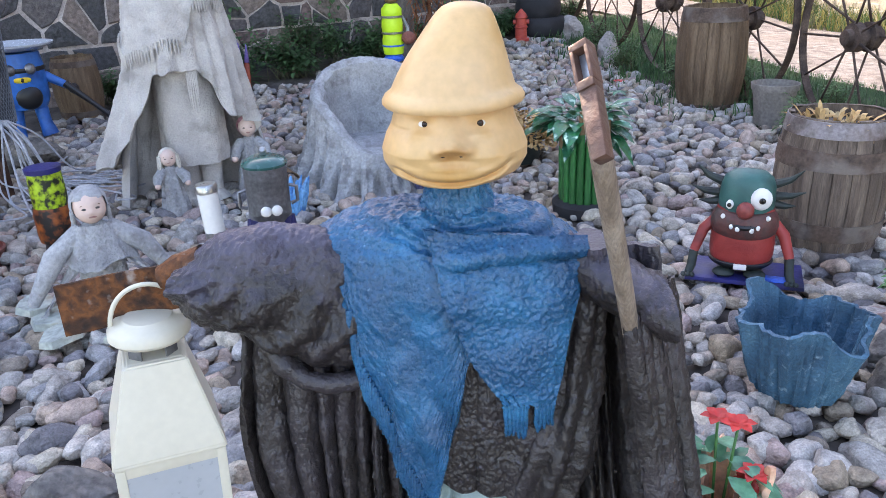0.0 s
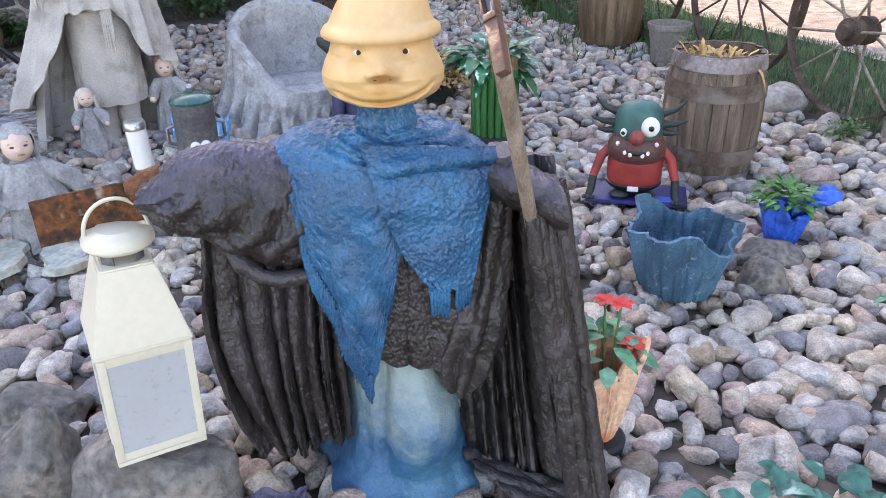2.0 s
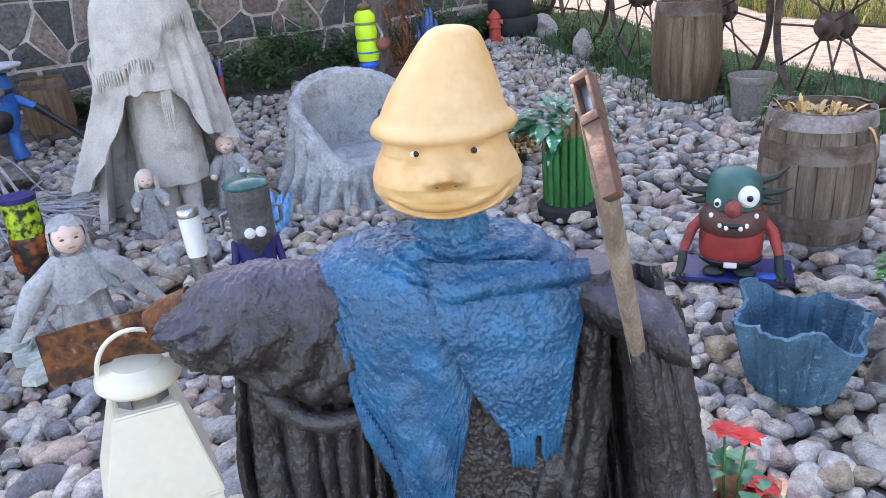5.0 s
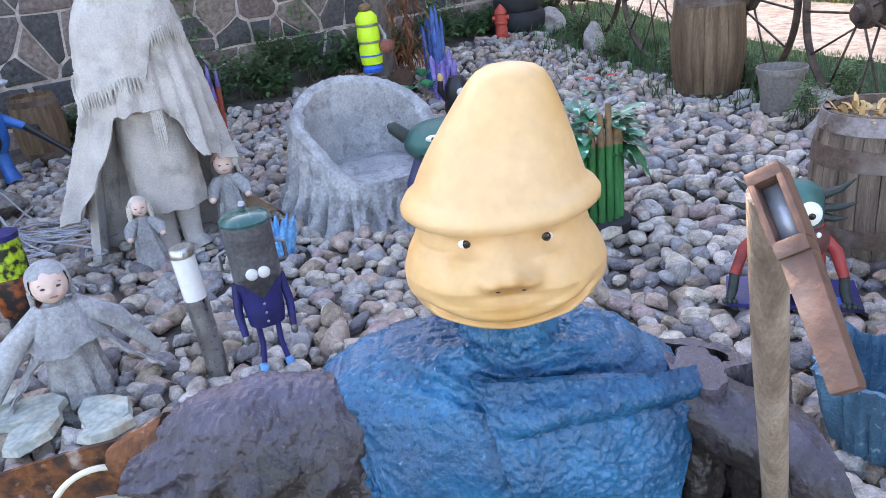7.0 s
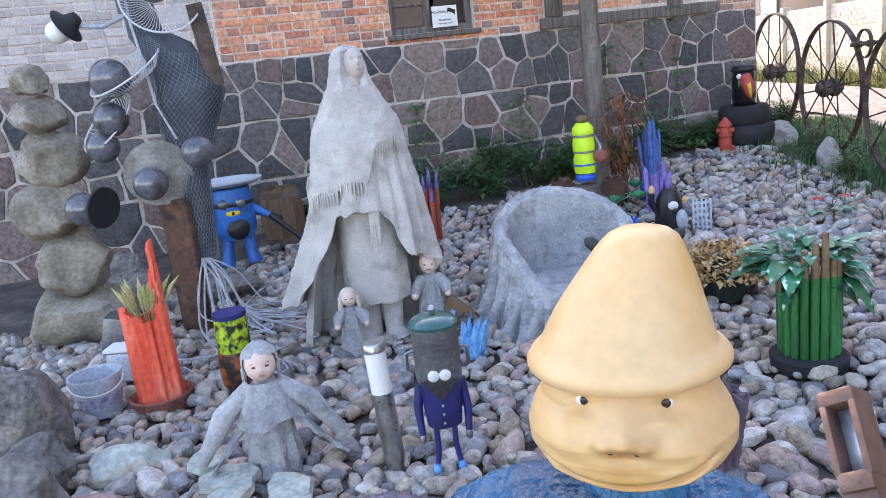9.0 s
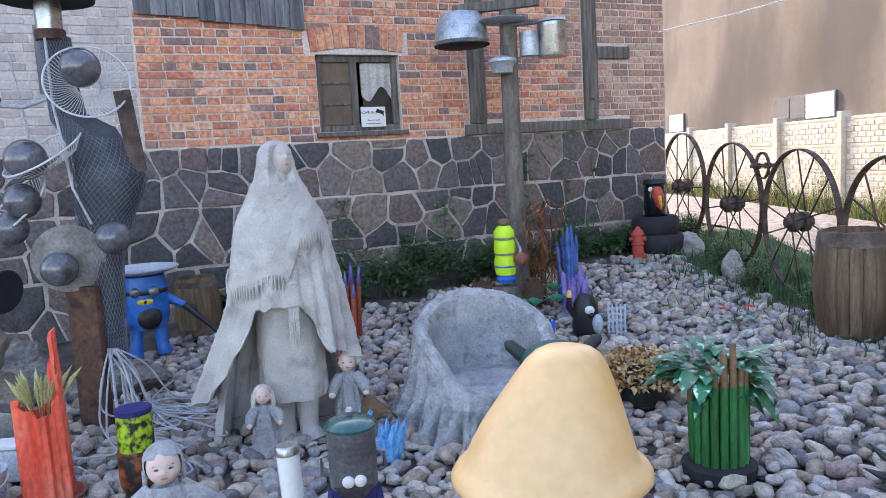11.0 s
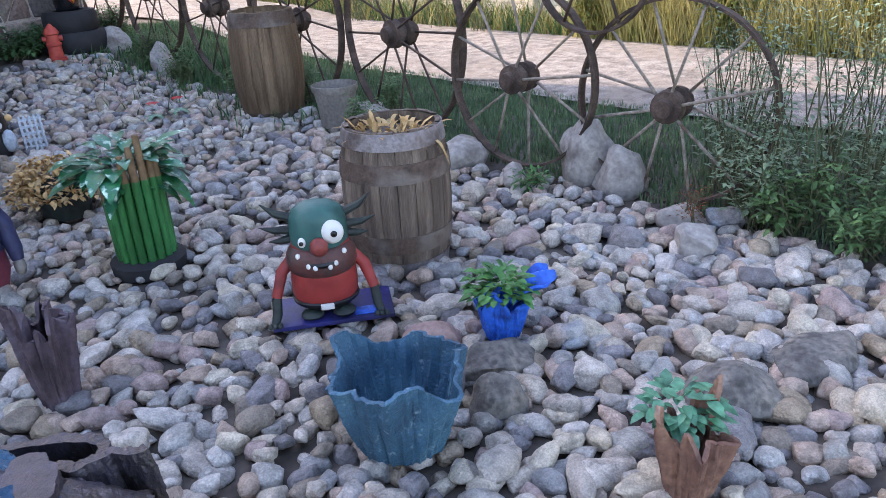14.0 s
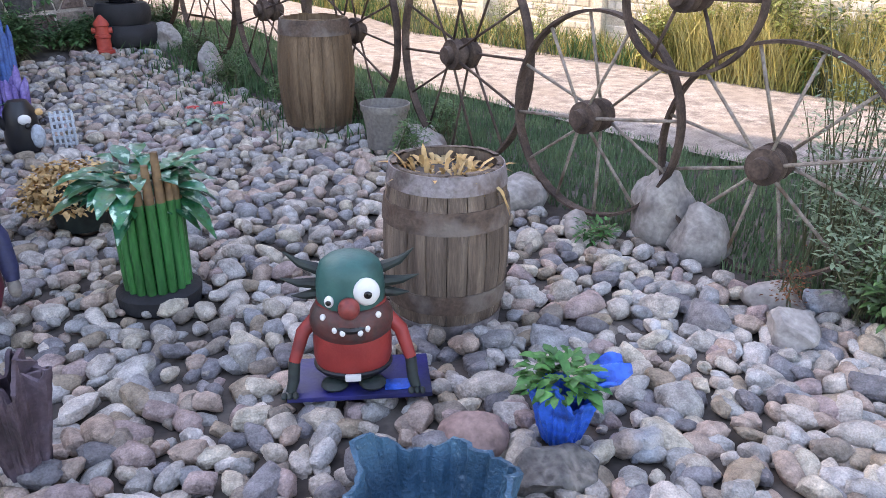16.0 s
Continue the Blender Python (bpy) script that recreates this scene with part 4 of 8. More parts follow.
def build_wheels():
    for k, ((x, y), r, z) in enumerate(WHEELS):
        nx = WHEELS[min(k + 1, len(WHEELS) - 1)][0]
        pv = WHEELS[max(k - 1, 0)][0]
        rz = math.degrees(math.atan2(pv[1] - nx[1], pv[0] - nx[0]))
        if k == 5:
            rz = 112
        if k == 6:
            rz = 118
        wl = spoked_wheel(r, 14 if k < 5 else 12, 0.055, "large rusty spoked iron wheel standing in the weeds" if k < 5 else "rusty spoked iron wheel with pale spokes in the grass", "wheel_iron", 0.105 if k < 5 else 0.09, "wheel_iron" if k < 5 else "wheel_pale")
        wl.matrix_basis = Matrix.Translation((x, y, z + ground_z(x, y))) @ Matrix.Rotation(radians(rz), 4, "Z") @ Matrix.Rotation(0.13 * k, 4, "Y")
    for (x, y, z, r, rz) in ((2.88, 3.95, 1.18, 0.33, 115), (2.20, 6.44, 1.22, 0.13, 108), (1.34, 9.1, 1.28, 0.14, 110)):
        wl = spoked_wheel(r, 6, 0.05 if r > 0.2 else 0.03, "small iron wheel fixed on top of larger wheels", "wheel_iron", 0.07 if r > 0.2 else 0.035)
        wl.matrix_basis = Matrix.Translation((x, y, z)) @ Matrix.Rotation(radians(rz), 4, "Z")


def build_barrel(x, y, h, rt, rb, wood, label, rz=0, hoops=((0.0, 0.07, "grey_hoop"), (0.2, 0.085, "rust_hoop"), (0.72, 0.08, "rust_hoop"), (0.93, 0.06, "grey_hoop")), filled=True):
    """A stave barrel, open at the top, with iron hoops; hoop heights count from the top."""
    b = thing("wooden_barrel", label, "barrel", gp(x, y, 0.01), rz)
    n = 20

    def rad(z):
        t = z / h
        return rt + (rb - rt) * max(0.0, math.sin(math.pi * min(1, t))) ** 0.9
    rnd = random.Random(round(x * 100))
    for k in range(n):
        a0, a1 = 2 * math.pi * (k + 0.02) / n, 2 * math.pi * (k + 0.98) / n
        top = h + rnd.uniform(-0.006, 0.006)

        def f(u, v):
            vv = v * 10
            a = lerp(a0, a1, u)
            if v > 0.999:
                z, r = top, rad(h) - 0.022
            else:
                z = top * vv / 9
                r = rad(min(z, h))
            return Vector((r * math.cos(a), r * math.sin(a), z))
        part("stave", grid(f, 2, 10), wood, b)
    inner = lathe([(rad(0) - 0.03, 0.02), (rad(h * 0.5) - 0.03, h * 0.5), (rad(h) - 0.024, h - 0.004)], 40)
    bmesh.ops.delete(inner, geom=[fc for fc in inner.faces if len(fc.verts) > 4 and fc.calc_center_median().z > 0.1], context="FACES")
    part("lining", inner, wood, b)
    for t, wd, mat in hoops:
        z1 = h * (1 - t) - 0.004
        z0 = z1 - wd
        prof = [(rad(z0) + 0.001, z0), (rad(z0) + 0.006, z0), (rad((z0 + z1) / 2) + 0.0065, (z0 + z1) / 2), (rad(z1) + 0.006, z1), (rad(z1) + 0.001, z1)]
        hp = lathe(prof, 48)
        bmesh.ops.delete(hp, geom=[fc for fc in hp.faces if len(fc.verts) > 4], context="FACES")
        part("hoop", hp, mat, b, "rusty iron hoop")
    if filled:
        part("soil", lathe([(0.01, h - 0.05), (rt * 0.5, h - 0.045), (rt - 0.02, h - 0.06), (rt - 0.03, h - 0.09)], 24), "soil", b, "dark earth")
    return b


def pebble_variants(sub, count, seed):
    rnd = random.Random(seed)
    out = []
    for k in range(count):
        bm = bmesh.new()
        bmesh.ops.create_icosphere(bm, subdivisions=sub, radius=1)
        o = Vector((rnd.uniform(-50, 50), rnd.uniform(-50, 50), 0))
        ex = rnd.uniform(0.6, 0.95)
        cuts = [(Vector((rnd.gauss(0, 1), rnd.gauss(0, 1), rnd.gauss(0.2, 0.8))).normalized(), rnd.uniform(0.50, 0.70)) for _ in range(6)]
        for v in bm.verts:
            d = v.co.normalized()
            k2 = 1 + 0.27 * noise.noise(d * 1.2 + o) + 0.16 * noise.noise(d * 2.4 + o) + 0.03 * noise.noise(d * 6 + o)
            q = Vector([math.copysign(abs(c) ** ex, c) for c in d])
            v.co = Vector((q.x, q.y * rnd.uniform(0.72, 0.74), q.z * 0.62)) * k2 * 0.92
            for nn, lim in cuts:
                over = v.co.dot(nn) - lim
                if over > 0:
                    v.co -= nn * over * 0.72
            v.co *= 1 + 0.02 * noise.noise(d * 7 + o)
        bm.verts.ensure_lookup_table()
        out.append(([tuple(v.co) for v in bm.verts], [tuple(v.index for v in f.verts) for f in bm.faces]))
        bm.free()
    return out


def in_bed(x, y):
    """Whether a place lies in the pebble bed."""
    if y < 0.75 or y > 10.9 or x < -4.6:
        return False
    d = (Vector((x, y, 0)) - WALL_A).dot(WALL_N)
    if d < 0.75 + 0.35 * noise.noise(Vector((x, y, 3))):
        return False
    edge = [(0.5, 4.1), (2.4, 3.42), (3.6, 2.98), (4.5, 2.66), (5.4, 2.36), (6.3, 2.1), (7.0, 1.9), (8.0, 1.45), (9.0, 1.0), (10, 0.55), (11, 0.2)]
    lim = edge[-1][1]
    for (ya, xa), (yb, xb) in zip(edge, edge[1:]):
        if ya <= y <= yb:
            lim = lerp(xa, xb, (y - ya) / (yb - ya))
    return x < lim + 0.25 * noise.noise(Vector((x * 0.8, y * 0.8, 9)))


def build_pebbles():
    rnd = random.Random(11)
    near, far = pebble_variants(3, 14, 3), pebble_variants(2, 14, 4)
    bed = thing("pebble_bed", "bed of rounded grey and brown river stones", "stones", kind="structure")
    meshes = [raw("pebble", *v, "pebble") for v in near]
    V, F, base = [], [], 0
    V2, F2, base2 = [], [], 0
    np_far = [(np.array(v), np.array(f)) for v, f in far]
    np_near = [(np.array(v), np.array(f)) for v, f in near]
    n_part = 0
    y = 0.75
    while y < 10.9:
        step = 0.077 + 0.014 * sm(2, 6, y)
        x = -4.6 + rnd.random() * step
        while x < 3.7:
            px, py = x + rnd.uniform(-0.03, 0.03), y + rnd.uniform(-0.03, 0.03)
            x += step
            if not in_bed(px, py) or (py > 4 and px < -4.0):
                continue
            r = rnd.choice((0.042, 0.048, 0.053, 0.057, 0.062, 0.067, 0.076)) * rnd.uniform(0.82, 1.06)
            q = rnd.random()
            if q < 0.05:
                r *= rnd.uniform(1.25, 1.6)
            elif q < 0.2:
                r *= 0.72
            z = ground_z(px, py) + rnd.uniform(-0.018, 0.028) + 0.2 * (r - 0.06)
            m = Matrix.LocRotScale((px, py, z), Euler((rnd.uniform(-0.5, 0.5), rnd.uniform(-0.5, 0.5), rnd.uniform(0, 6.28))), Vector((r * rnd.uniform(0.9, 1.35), r * rnd.uniform(0.82, 1.1), r * rnd.uniform(0.75, 1.1))))
            k = rnd.randrange(14)
            close = py < 3.4 and px > -2.2
            if n_part < 300 and 1.25 < py < 2.75 and 0.55 < px < 2.1:
                ob = new("pebble", meshes[k])
                ob.parent = bed
                ob.matrix_basis = m
                n_part += 1
                continue
            v, f = (np_near if close else np_far)[k]
            a = np.array(m)
            w = v @ a[:3, :3].T + a[:3, 3]
            V.append(w)
            F.append(f + base)
            base += len(v)
        y += step * 0.86
    ob = new("pebbles", raw("pebbles", np.concatenate(V).tolist(), np.concatenate(F).tolist(), "pebble"))
    ob.parent = bed
    ob["kind"] = "stuff"


build_ground()
build_house()
build_fence()
build_far_house()
build_wheels()
build_barrel(1.695, 3.68, 0.63, 0.212, 0.246, "barrel_wood", "grey weathered oak barrel planted with withered flowers")
build_barrel(1.75, 6.92, 0.82, 0.245, 0.29, "barrel_brown", "tall brown oak barrel standing by the wheels", hoops=((0.0, 0.11, "rust_hoop"), (0.95, 0.04, "rust_hoop")))
build_pebbles()


# ---- things ----
def figure(name, pieces, label, category, at, rz=0, group="", scale=1.0):
    """One joined mesh of several shapes, each with its own material."""
    mats, whole = [], bmesh.new()
    for bm, mat in pieces:
        bmesh.ops.recalc_face_normals(bm, faces=bm.faces)
        crease(bm)
        if mat not in mats:
            mats.append(mat)
        for f in bm.faces:
            f.material_index = mats.index(mat)
            f.smooth = True
        merge(whole, bm)
    whole.transform(Matrix.Scale(scale, 4))
    me = bpy.data.meshes.new(name)
    whole.to_mesh(me)
    whole.free()
    for mat in mats:
        me.materials.append(M[mat])
    ob = new(name, me)
    ob.matrix_basis = pose(at[0], at[1], at[2], 0, 0, rz)
    return tagged(ob, label, category, group)


def facing(x, y, tx=0.5, ty=0.4):
    return math.degrees(math.atan2(tx - x, -(ty - y)))


def sheet(f, nu, nv, t=0.01, wrap=False):
    """A cloth of even thickness over the points f(u, v)."""
    bm = grid(f, nu, nv, wrap)
    bmesh.ops.recalc_face_normals(bm, faces=bm.faces)
    bm.normal_update()
    bm.verts.ensure_lookup_table()
    w = nu if wrap else nu + 1
    top = bm.verts[:]
    low = [bm.verts.new(v.co - v.normal * t) for v in top]
    for fc in bm.faces[:]:
        bm.faces.new([low[v.index] for v in reversed(fc.verts)])

    def wall(a, b):
        bm.faces.new((top[a], top[b], low[b], low[a]))
    for i in range(nu):
        k = (i + 1) % w
        wall(i, k)
        wall(nv * w + i, nv * w + k)
    if not wrap:
        for j in range(nv):
            wall(j * w, (j + 1) * w)
            wall(j * w + nu, (j + 1) * w + nu)
    return bm


def table(pairs, x):
    if x <= pairs[0][0]:
        return pairs[0][1]
    for (a, p), (b, q) in zip(pairs, pairs[1:]):
        if x <= b:
            return lerp(p, q, (x - a) / (b - a))
    return pairs[-1][1]


def nz(x, y, z):
    return noise.noise(Vector((x, y, z)))


def build_gnome():
    P = []
    spray_sheen(M["gown"], "9cab9e", 0.14, 0.36, 0.7)
    # sky sheen on the coat's upper parts, put into its colour by height
    spray_sheen(M["coat"], "6f6b84", 0.80, 1.02, 0.6)
    # darker ochre under the nose, round the mouth and by the eyes
    colour_blot(M["gnome_yellow"], "a8690f", (0.002, -0.150, 1.058), 0.036, 0.7)
    colour_blot(M["gnome_yellow"], "b87e24", (0.002, -0.125, 1.006), 0.06, 0.5)
    colour_blot(M["gnome_yellow"], "bc8428", (-0.062, -0.117, 1.102), 0.026, 0.6)
    colour_blot(M["gnome_yellow"], "bc8428", (0.062, -0.117, 1.102), 0.020, 0.5)
    prof = [(0.01, 0.982), (0.055, 0.984), (0.100, 0.994), (0.124, 1.010), (0.137, 1.033), (0.138, 1.055), (0.129, 1.08), (0.118, 1.10), (0.111, 1.125), (0.108, 1.16)]
    by_z = [(z, r) for r, z in prof]

    def mouth_z(x):
        return 1.004 + 2.6 * x * x + 0.05 * x

    def relief(x, z):
        """How far the face stands out at a place: nose, brows, sockets, cheeks, lips."""
        def g(cx, cz, sx, sz):
            return math.exp(-((x - cx) / sx) ** 2 - ((z - cz) / sz) ** 2)
        d = 0.028 * g(0, 1.078, 0.025, 0.014) + 0.013 * g(0, 1.096, 0.016, 0.020)
        d += 0.015 * g(-0.026, 1.071, 0.012, 0.010) + 0.015 * g(0.026, 1.071, 0.012, 0.010)
        d -= 0.007 * g(0.0, 1.050, 0.03, 0.007)
        for e in (-0.05, 0.05):
            d -= 0.009 * g(e, 1.110, 0.017, 0.010)
            d += 0.005 * g(e * 1.05, 1.127, 0.022, 0.006) + 0.005 * g(e * 1.05, 1.094, 0.024, 0.006)
        d += 0.011 * g(-0.078, 1.062, 0.032, 0.022) + 0.011 * g(0.078, 1.060, 0.032, 0.022)
        d -= 0.006 * g(-0.095, 1.098, 0.03, 0.004)
        m = z - mouth_z(x)
        side = sm(0.118, 0.095, abs(x))
        d += side * (-0.011 * math.exp(-(m / 0.0045) ** 2) + 0.010 * math.exp(-((m + 0.012) / 0.008) ** 2) + 0.006 * math.exp(-((m - 0.013) / 0.009) ** 2))
        return d

    def head(u, v):
        a = 2 * math.pi * u
        z = lerp(0.982, 1.16, v)
        r = table(by_z, z)
        x, y = r * math.cos(a), 0.86 * r * math.sin(a)
        front = max(0, -math.sin(a)) ** 0.6
        return Vector((x, 0.02 + y - front * relief(x, z), z + 0.002 * nz(x * 20, y * 20, z * 20)))
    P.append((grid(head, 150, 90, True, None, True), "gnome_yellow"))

    def face_y(x, z):
        return 0.02 - 0.86 * math.sqrt(max(0, table(by_z, z) ** 2 - x * x)) - relief(x, z)
    # hat with a rolled brim, leaning to one side
    hat = [(0.100, 1.137), (0.118, 1.132), (0.129, 1.133), (0.1335, 1.138), (0.1335, 1.146), (0.128, 1.155), (0.1205, 1.160), (0.1155, 1.165), (0.1120, 1.173), (0.106, 1.188), (0.099, 1.205), (0.091, 1.223), (0.082, 1.242), (0.072, 1.261), (0.062, 1.279), (0.053, 1.294), (0.044, 1.305), (0.032, 1.312), (0.018, 1.315), (0.006, 1.316)]
    bm = lathe(hat, 90, None, (0, 0.02, 0), (1, 0.9))
    for v in bm.verts:
        t = max(0, (v.co.z - 1.15) / 0.165)
        v.co.x += 0.030 * t ** 1.5
        v.co.y += 0.022 * t ** 1.5
        v.co.z -= 0.006 * t
        v.co.z += 0.05 * (v.co.x - 0.028) * sm(0.6, 1, t) * -1.2 + 0.004 * nz(v.co.x * 9, v.co.y * 9, v.co.z * 4) * (t < 0.1)
        k = 1 + 0.018 * nz(v.co.x * 14, v.co.y * 14, v.co.z * 12)
        v.co.x, v.co.y = v.co.x * k, 0.02 + (v.co.y - 0.02) * k
    P.append((bm, "gnome_yellow"))
    for s in (-1, 1):
        x = 0.049 * s
        y = face_y(x, 1.110)
        P.append((ball(0.0098, (x, y + 0.0035, 1.110), (1.15, 0.7, 0.85), 3), "white"))
        P.append((ball(0.0066, (x + 0.001, y - 0.0005, 1.1105), (1, 0.6, 1), 3), "iris"))
        P.append((ball(0.0036, (x + 0.001, y - 0.0035, 1.1105), (1, 0.5, 1), 2), "ink"))
        lid = [(x + 0.0125 * q, y + 0.002 + 0.005 * q * q, 1.1178 - 0.005 * q * q) for q in (-1, -0.6, -0.2, 0.2, 0.6, 1)]
        P.append((tube(lid, [0.001, 0.0025, 0.003, 0.003, 0.0025, 0.001], 6), "gnome_yellow"))
        P.append((ball(0.0045, (0.016 * s, face_y(0.016 * s, 1.062) + 0.001, 1.0615), (0.8, 0.4, 0.4), 2), "ink"))
    for bm, _ in P:
        bm.transform(Matrix.Translation((0.002, -0.102, 1.098)) @ Matrix.Scale(0.895, 4) @ Matrix.Translation((0, 0.07, -1.10)))

    def body_y(x, z):
        """The front of the draped body."""
        q = max(0, 1 - (x / (0.275 if x < 0 else 0.24)) ** 2)
        return 0.03 - table([(0.3, 0.165), (0.6, 0.155), (0.8, 0.14), (0.86, 0.122), (0.90, 0.10), (0.95, 0.08)], z) * q ** 0.28

    def crust(bm, seed, fine=0.0027):
        """Lumpy plaster: broad dents, clots and grain."""
        shake(bm, 0.004, 17, seed)
        shake(bm, 0.0026, 46, seed + 3)
        shake(bm, fine, 105, seed + 7)
        return shake(bm, 0.8 * fine, 190, seed + 9)
    # scarf: collar, yoke and the long pointed front
    hem = [(-0.28, 0.88), (-0.235, 0.86), (-0.205, 0.80), (-0.193, 0.70), (-0.18, 0.635), (-0.137, 0.55), (-0.122, 0.47), (-0.088, 0.405), (-0.068, 0.345), (-0.052, 0.385), (-0.026, 0.49), (0.0, 0.60), (0.02, 0.69), (0.10, 0.72), (0.19, 0.76), (0.22, 0.83), (0.26, 0.85)]

    def scarf(u, v):
        a = 2 * math.pi * u
        c, s = math.cos(a), math.sin(a)
        ew = 0.262 if c < 0 else 0.222
        ez = lerp(0.862, 0.892 if c < 0 else 0.868, abs(c) ** 1.5)
        ex = ew * c
        ey = body_y(ex, ez) if s < 0 else 0.03 + 0.10 * s
        ring = Vector((0.066 * c, 0.025 + 0.064 * s, 0.935 + 0.004 * math.sin(5 * a)))
        if v < 0.13:
            t = v / 0.13
            r = lerp(0.058, 0.066, t ** 2) * (1 + 0.04 * math.sin(7 * a + 3 * t))
            return Vector((r * c, 0.025 + r * 0.97 * s, lerp(0.995, 0.935, t)))
        if v < 0.42:
            t = (v - 0.13) / 0.29
            q = ring.lerp(Vector((ex, ey, ez)), t ** 0.9)
            q.z += 0.020 * math.sin(math.pi * t ** 0.8) - 0.020 * math.sin(math.pi * t) * (1 - abs(c))
            wave = math.sin(22 * t - 5 * c + 2 * nz(c * 2, s * 2, 3))
            q += Vector((c * 0.3, s, 0.6)) * 0.0045 * wave * math.sin(math.pi * t)
            return q
        t = (v - 0.42) / 0.58
        low = table(hem, ex) if s < 0 else 0.70
        low += 0.010 * nz(ex * 70, 0, 1) + 0.010 * nz(ex * 30, 3, 1)
        z = lerp(ez, min(low, ez - 0.02), t)
        x = ex * (1 - 0.04 * t)
        if s >= 0:
            return Vector((x, ey + 0.01 * t, z))
        d = x + 0.32 * (z - 0.40)
        fold = 0.0055 * math.sin(58 * d + 2.5 * nz(x * 5, z * 4, 6)) * sm(0, 0.3, t) + 0.006 * nz(x * 8, z * 5, 2)
        return Vector((x, body_y(x, z) - 0.012 * t + fold, z))
    bm = sheet(scarf, 380, 170, 0.010, True)
    P.append((crust(bm, 2), "poncho_blue"))
    # the other end of the scarf, wrapped over from the neck, with a rolled fold along the shoulder
    lx = [(0.0, -0.055), (0.22, -0.036), (0.45, -0.015), (0.72, 0.022), (0.9, 0.062), (1, 0.082)]
    lz = [(0.0, 0.918), (0.22, 0.868), (0.45, 0.79), (0.72, 0.695), (0.9, 0.637), (1, 0.612)]
    rx = [(0.0, 0.222), (0.2, 0.214), (0.45, 0.192), (0.75, 0.178), (1, 0.168)]
    rz = [(0.0, 0.892), (0.2, 0.835), (0.45, 0.745), (0.75, 0.65), (1, 0.600)]

    def flap(u, v):
        x, z = lerp(table(lx, v), table(rx, v), u), lerp(table(lz, v), table(rz, v), u)
        z += 0.006 * nz(u * 22, 3, 4) * (v > 0.9) + 0.010 * math.sin(math.pi * u) * (1 - v)
        roll = 0.886 - 0.35 * (x - 0.12) ** 2 - 0.12 * max(0, 0.06 - x)
        y = body_y(x, z) - 0.019 + 0.018 * sm(0.12, 0.0, u) * sm(0.5, 0.1, v)
        y -= (0.016 * math.exp(-((z - roll) / 0.010) ** 2) - 0.008 * math.exp(-((z - roll + 0.020) / 0.008) ** 2)) * sm(0.02, 0.25, u)
        y -= 0.008 * math.exp(-((z - roll - 0.028 - 0.10 * (0.2 - x)) / 0.008) ** 2) * sm(0.1, 0.4, u)
        y += 0.0045 * math.sin(40 * (x - 0.25 * z) + 2 * nz(x * 6, z * 6, 8)) * sm(0.3, 0.7, v) + 0.005 * nz(x * 9, z * 8, 5)
        return Vector((x, y, z))
    P.append((crust(sheet(flap, 130, 170, 0.011), 12), "poncho_blue"))

    def strand(x, y, z, ln, k):
        w = 0.004 * nz(k * 1.7, ln * 9, 0)
        return tube([(x, y + 0.004, z + 0.025), (x + w, y - 0.003, z - 0.3 * ln), (x - w, y - 0.001, z - 0.7 * ln), (x + 2 * w, y, z - ln)], [0.0065, 0.006, 0.005, 0.0028], 7)
    for k in range(13):
        if k in (6, 7):
            continue
        x = 0.084 + 0.0068 * k
        P.append((strand(x, body_y(x, 0.6) - 0.02, 0.615, 0.085 - 0.003 * abs(k - 4) + 0.02 * nz(k * 1.3, 5, 0), k), "poncho_blue"))
    for k in range(30):
        t = k / 29
        x = lerp(-0.198, -0.062, t)
        z = table(hem, x)
        P.append((strand(x * 0.97, body_y(x, z) - 0.012, z + 0.012, 0.045 + 0.02 * nz(k, 2, 0), k + 40), "poncho_blue"))
    # gown with the bent knee
    def gown(u, v):
        a = 2 * math.pi * u
        z = 0.82 * (1 - v) - 0.03
        r = table([(-0.03, 0.225), (0.0, 0.218), (0.03, 0.20), (0.07, 0.168), (0.13, 0.148), (0.2, 0.14), (0.32, 0.132), (0.45, 0.118), (0.6, 0.09), (0.8, 0.07)], z)
        turn = (a - 5.05 + math.pi) % (2 * math.pi) - math.pi
        r += 0.092 * math.exp(-((z - 0.215) / 0.125) ** 2) * math.exp(-(turn / 0.56) ** 2)
        r += (0.016 * math.sin(5 * a) + 0.012 * math.sin(9 * a + 1)) * sm(0.12, 0.0, z) + 0.009 * nz(math.cos(a) * 4, math.sin(a) * 4, z * 7)
        r -= 0.022 * math.exp(-((a - 4.42) / 0.11) ** 2) * sm(0.04, 0.16, z) * sm(0.5, 0.3, z)
        return Vector((0.004 + r * math.cos(a), 0.03 + r * 0.95 * math.sin(a), z))
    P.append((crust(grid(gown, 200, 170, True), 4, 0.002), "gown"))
    # coat
    def back(u, v):
        a = math.radians(lerp(-10, 190, u))
        z = lerp(0.84, 0.06, v)
        x_r, y_r = 0.31 + 0.07 * v, 0.09 + 0.09 * v
        k = 1 + (0.09 * math.sin(26 * a + 2 * nz(a * 2, v * 2, 1)) + 0.06 * math.sin(11 * a)) * (0.2 + v)
        return Vector((0.01 + x_r * math.cos(a), 0.05 + y_r * math.sin(a) * k, z))
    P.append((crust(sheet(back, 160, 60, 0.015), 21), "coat"))

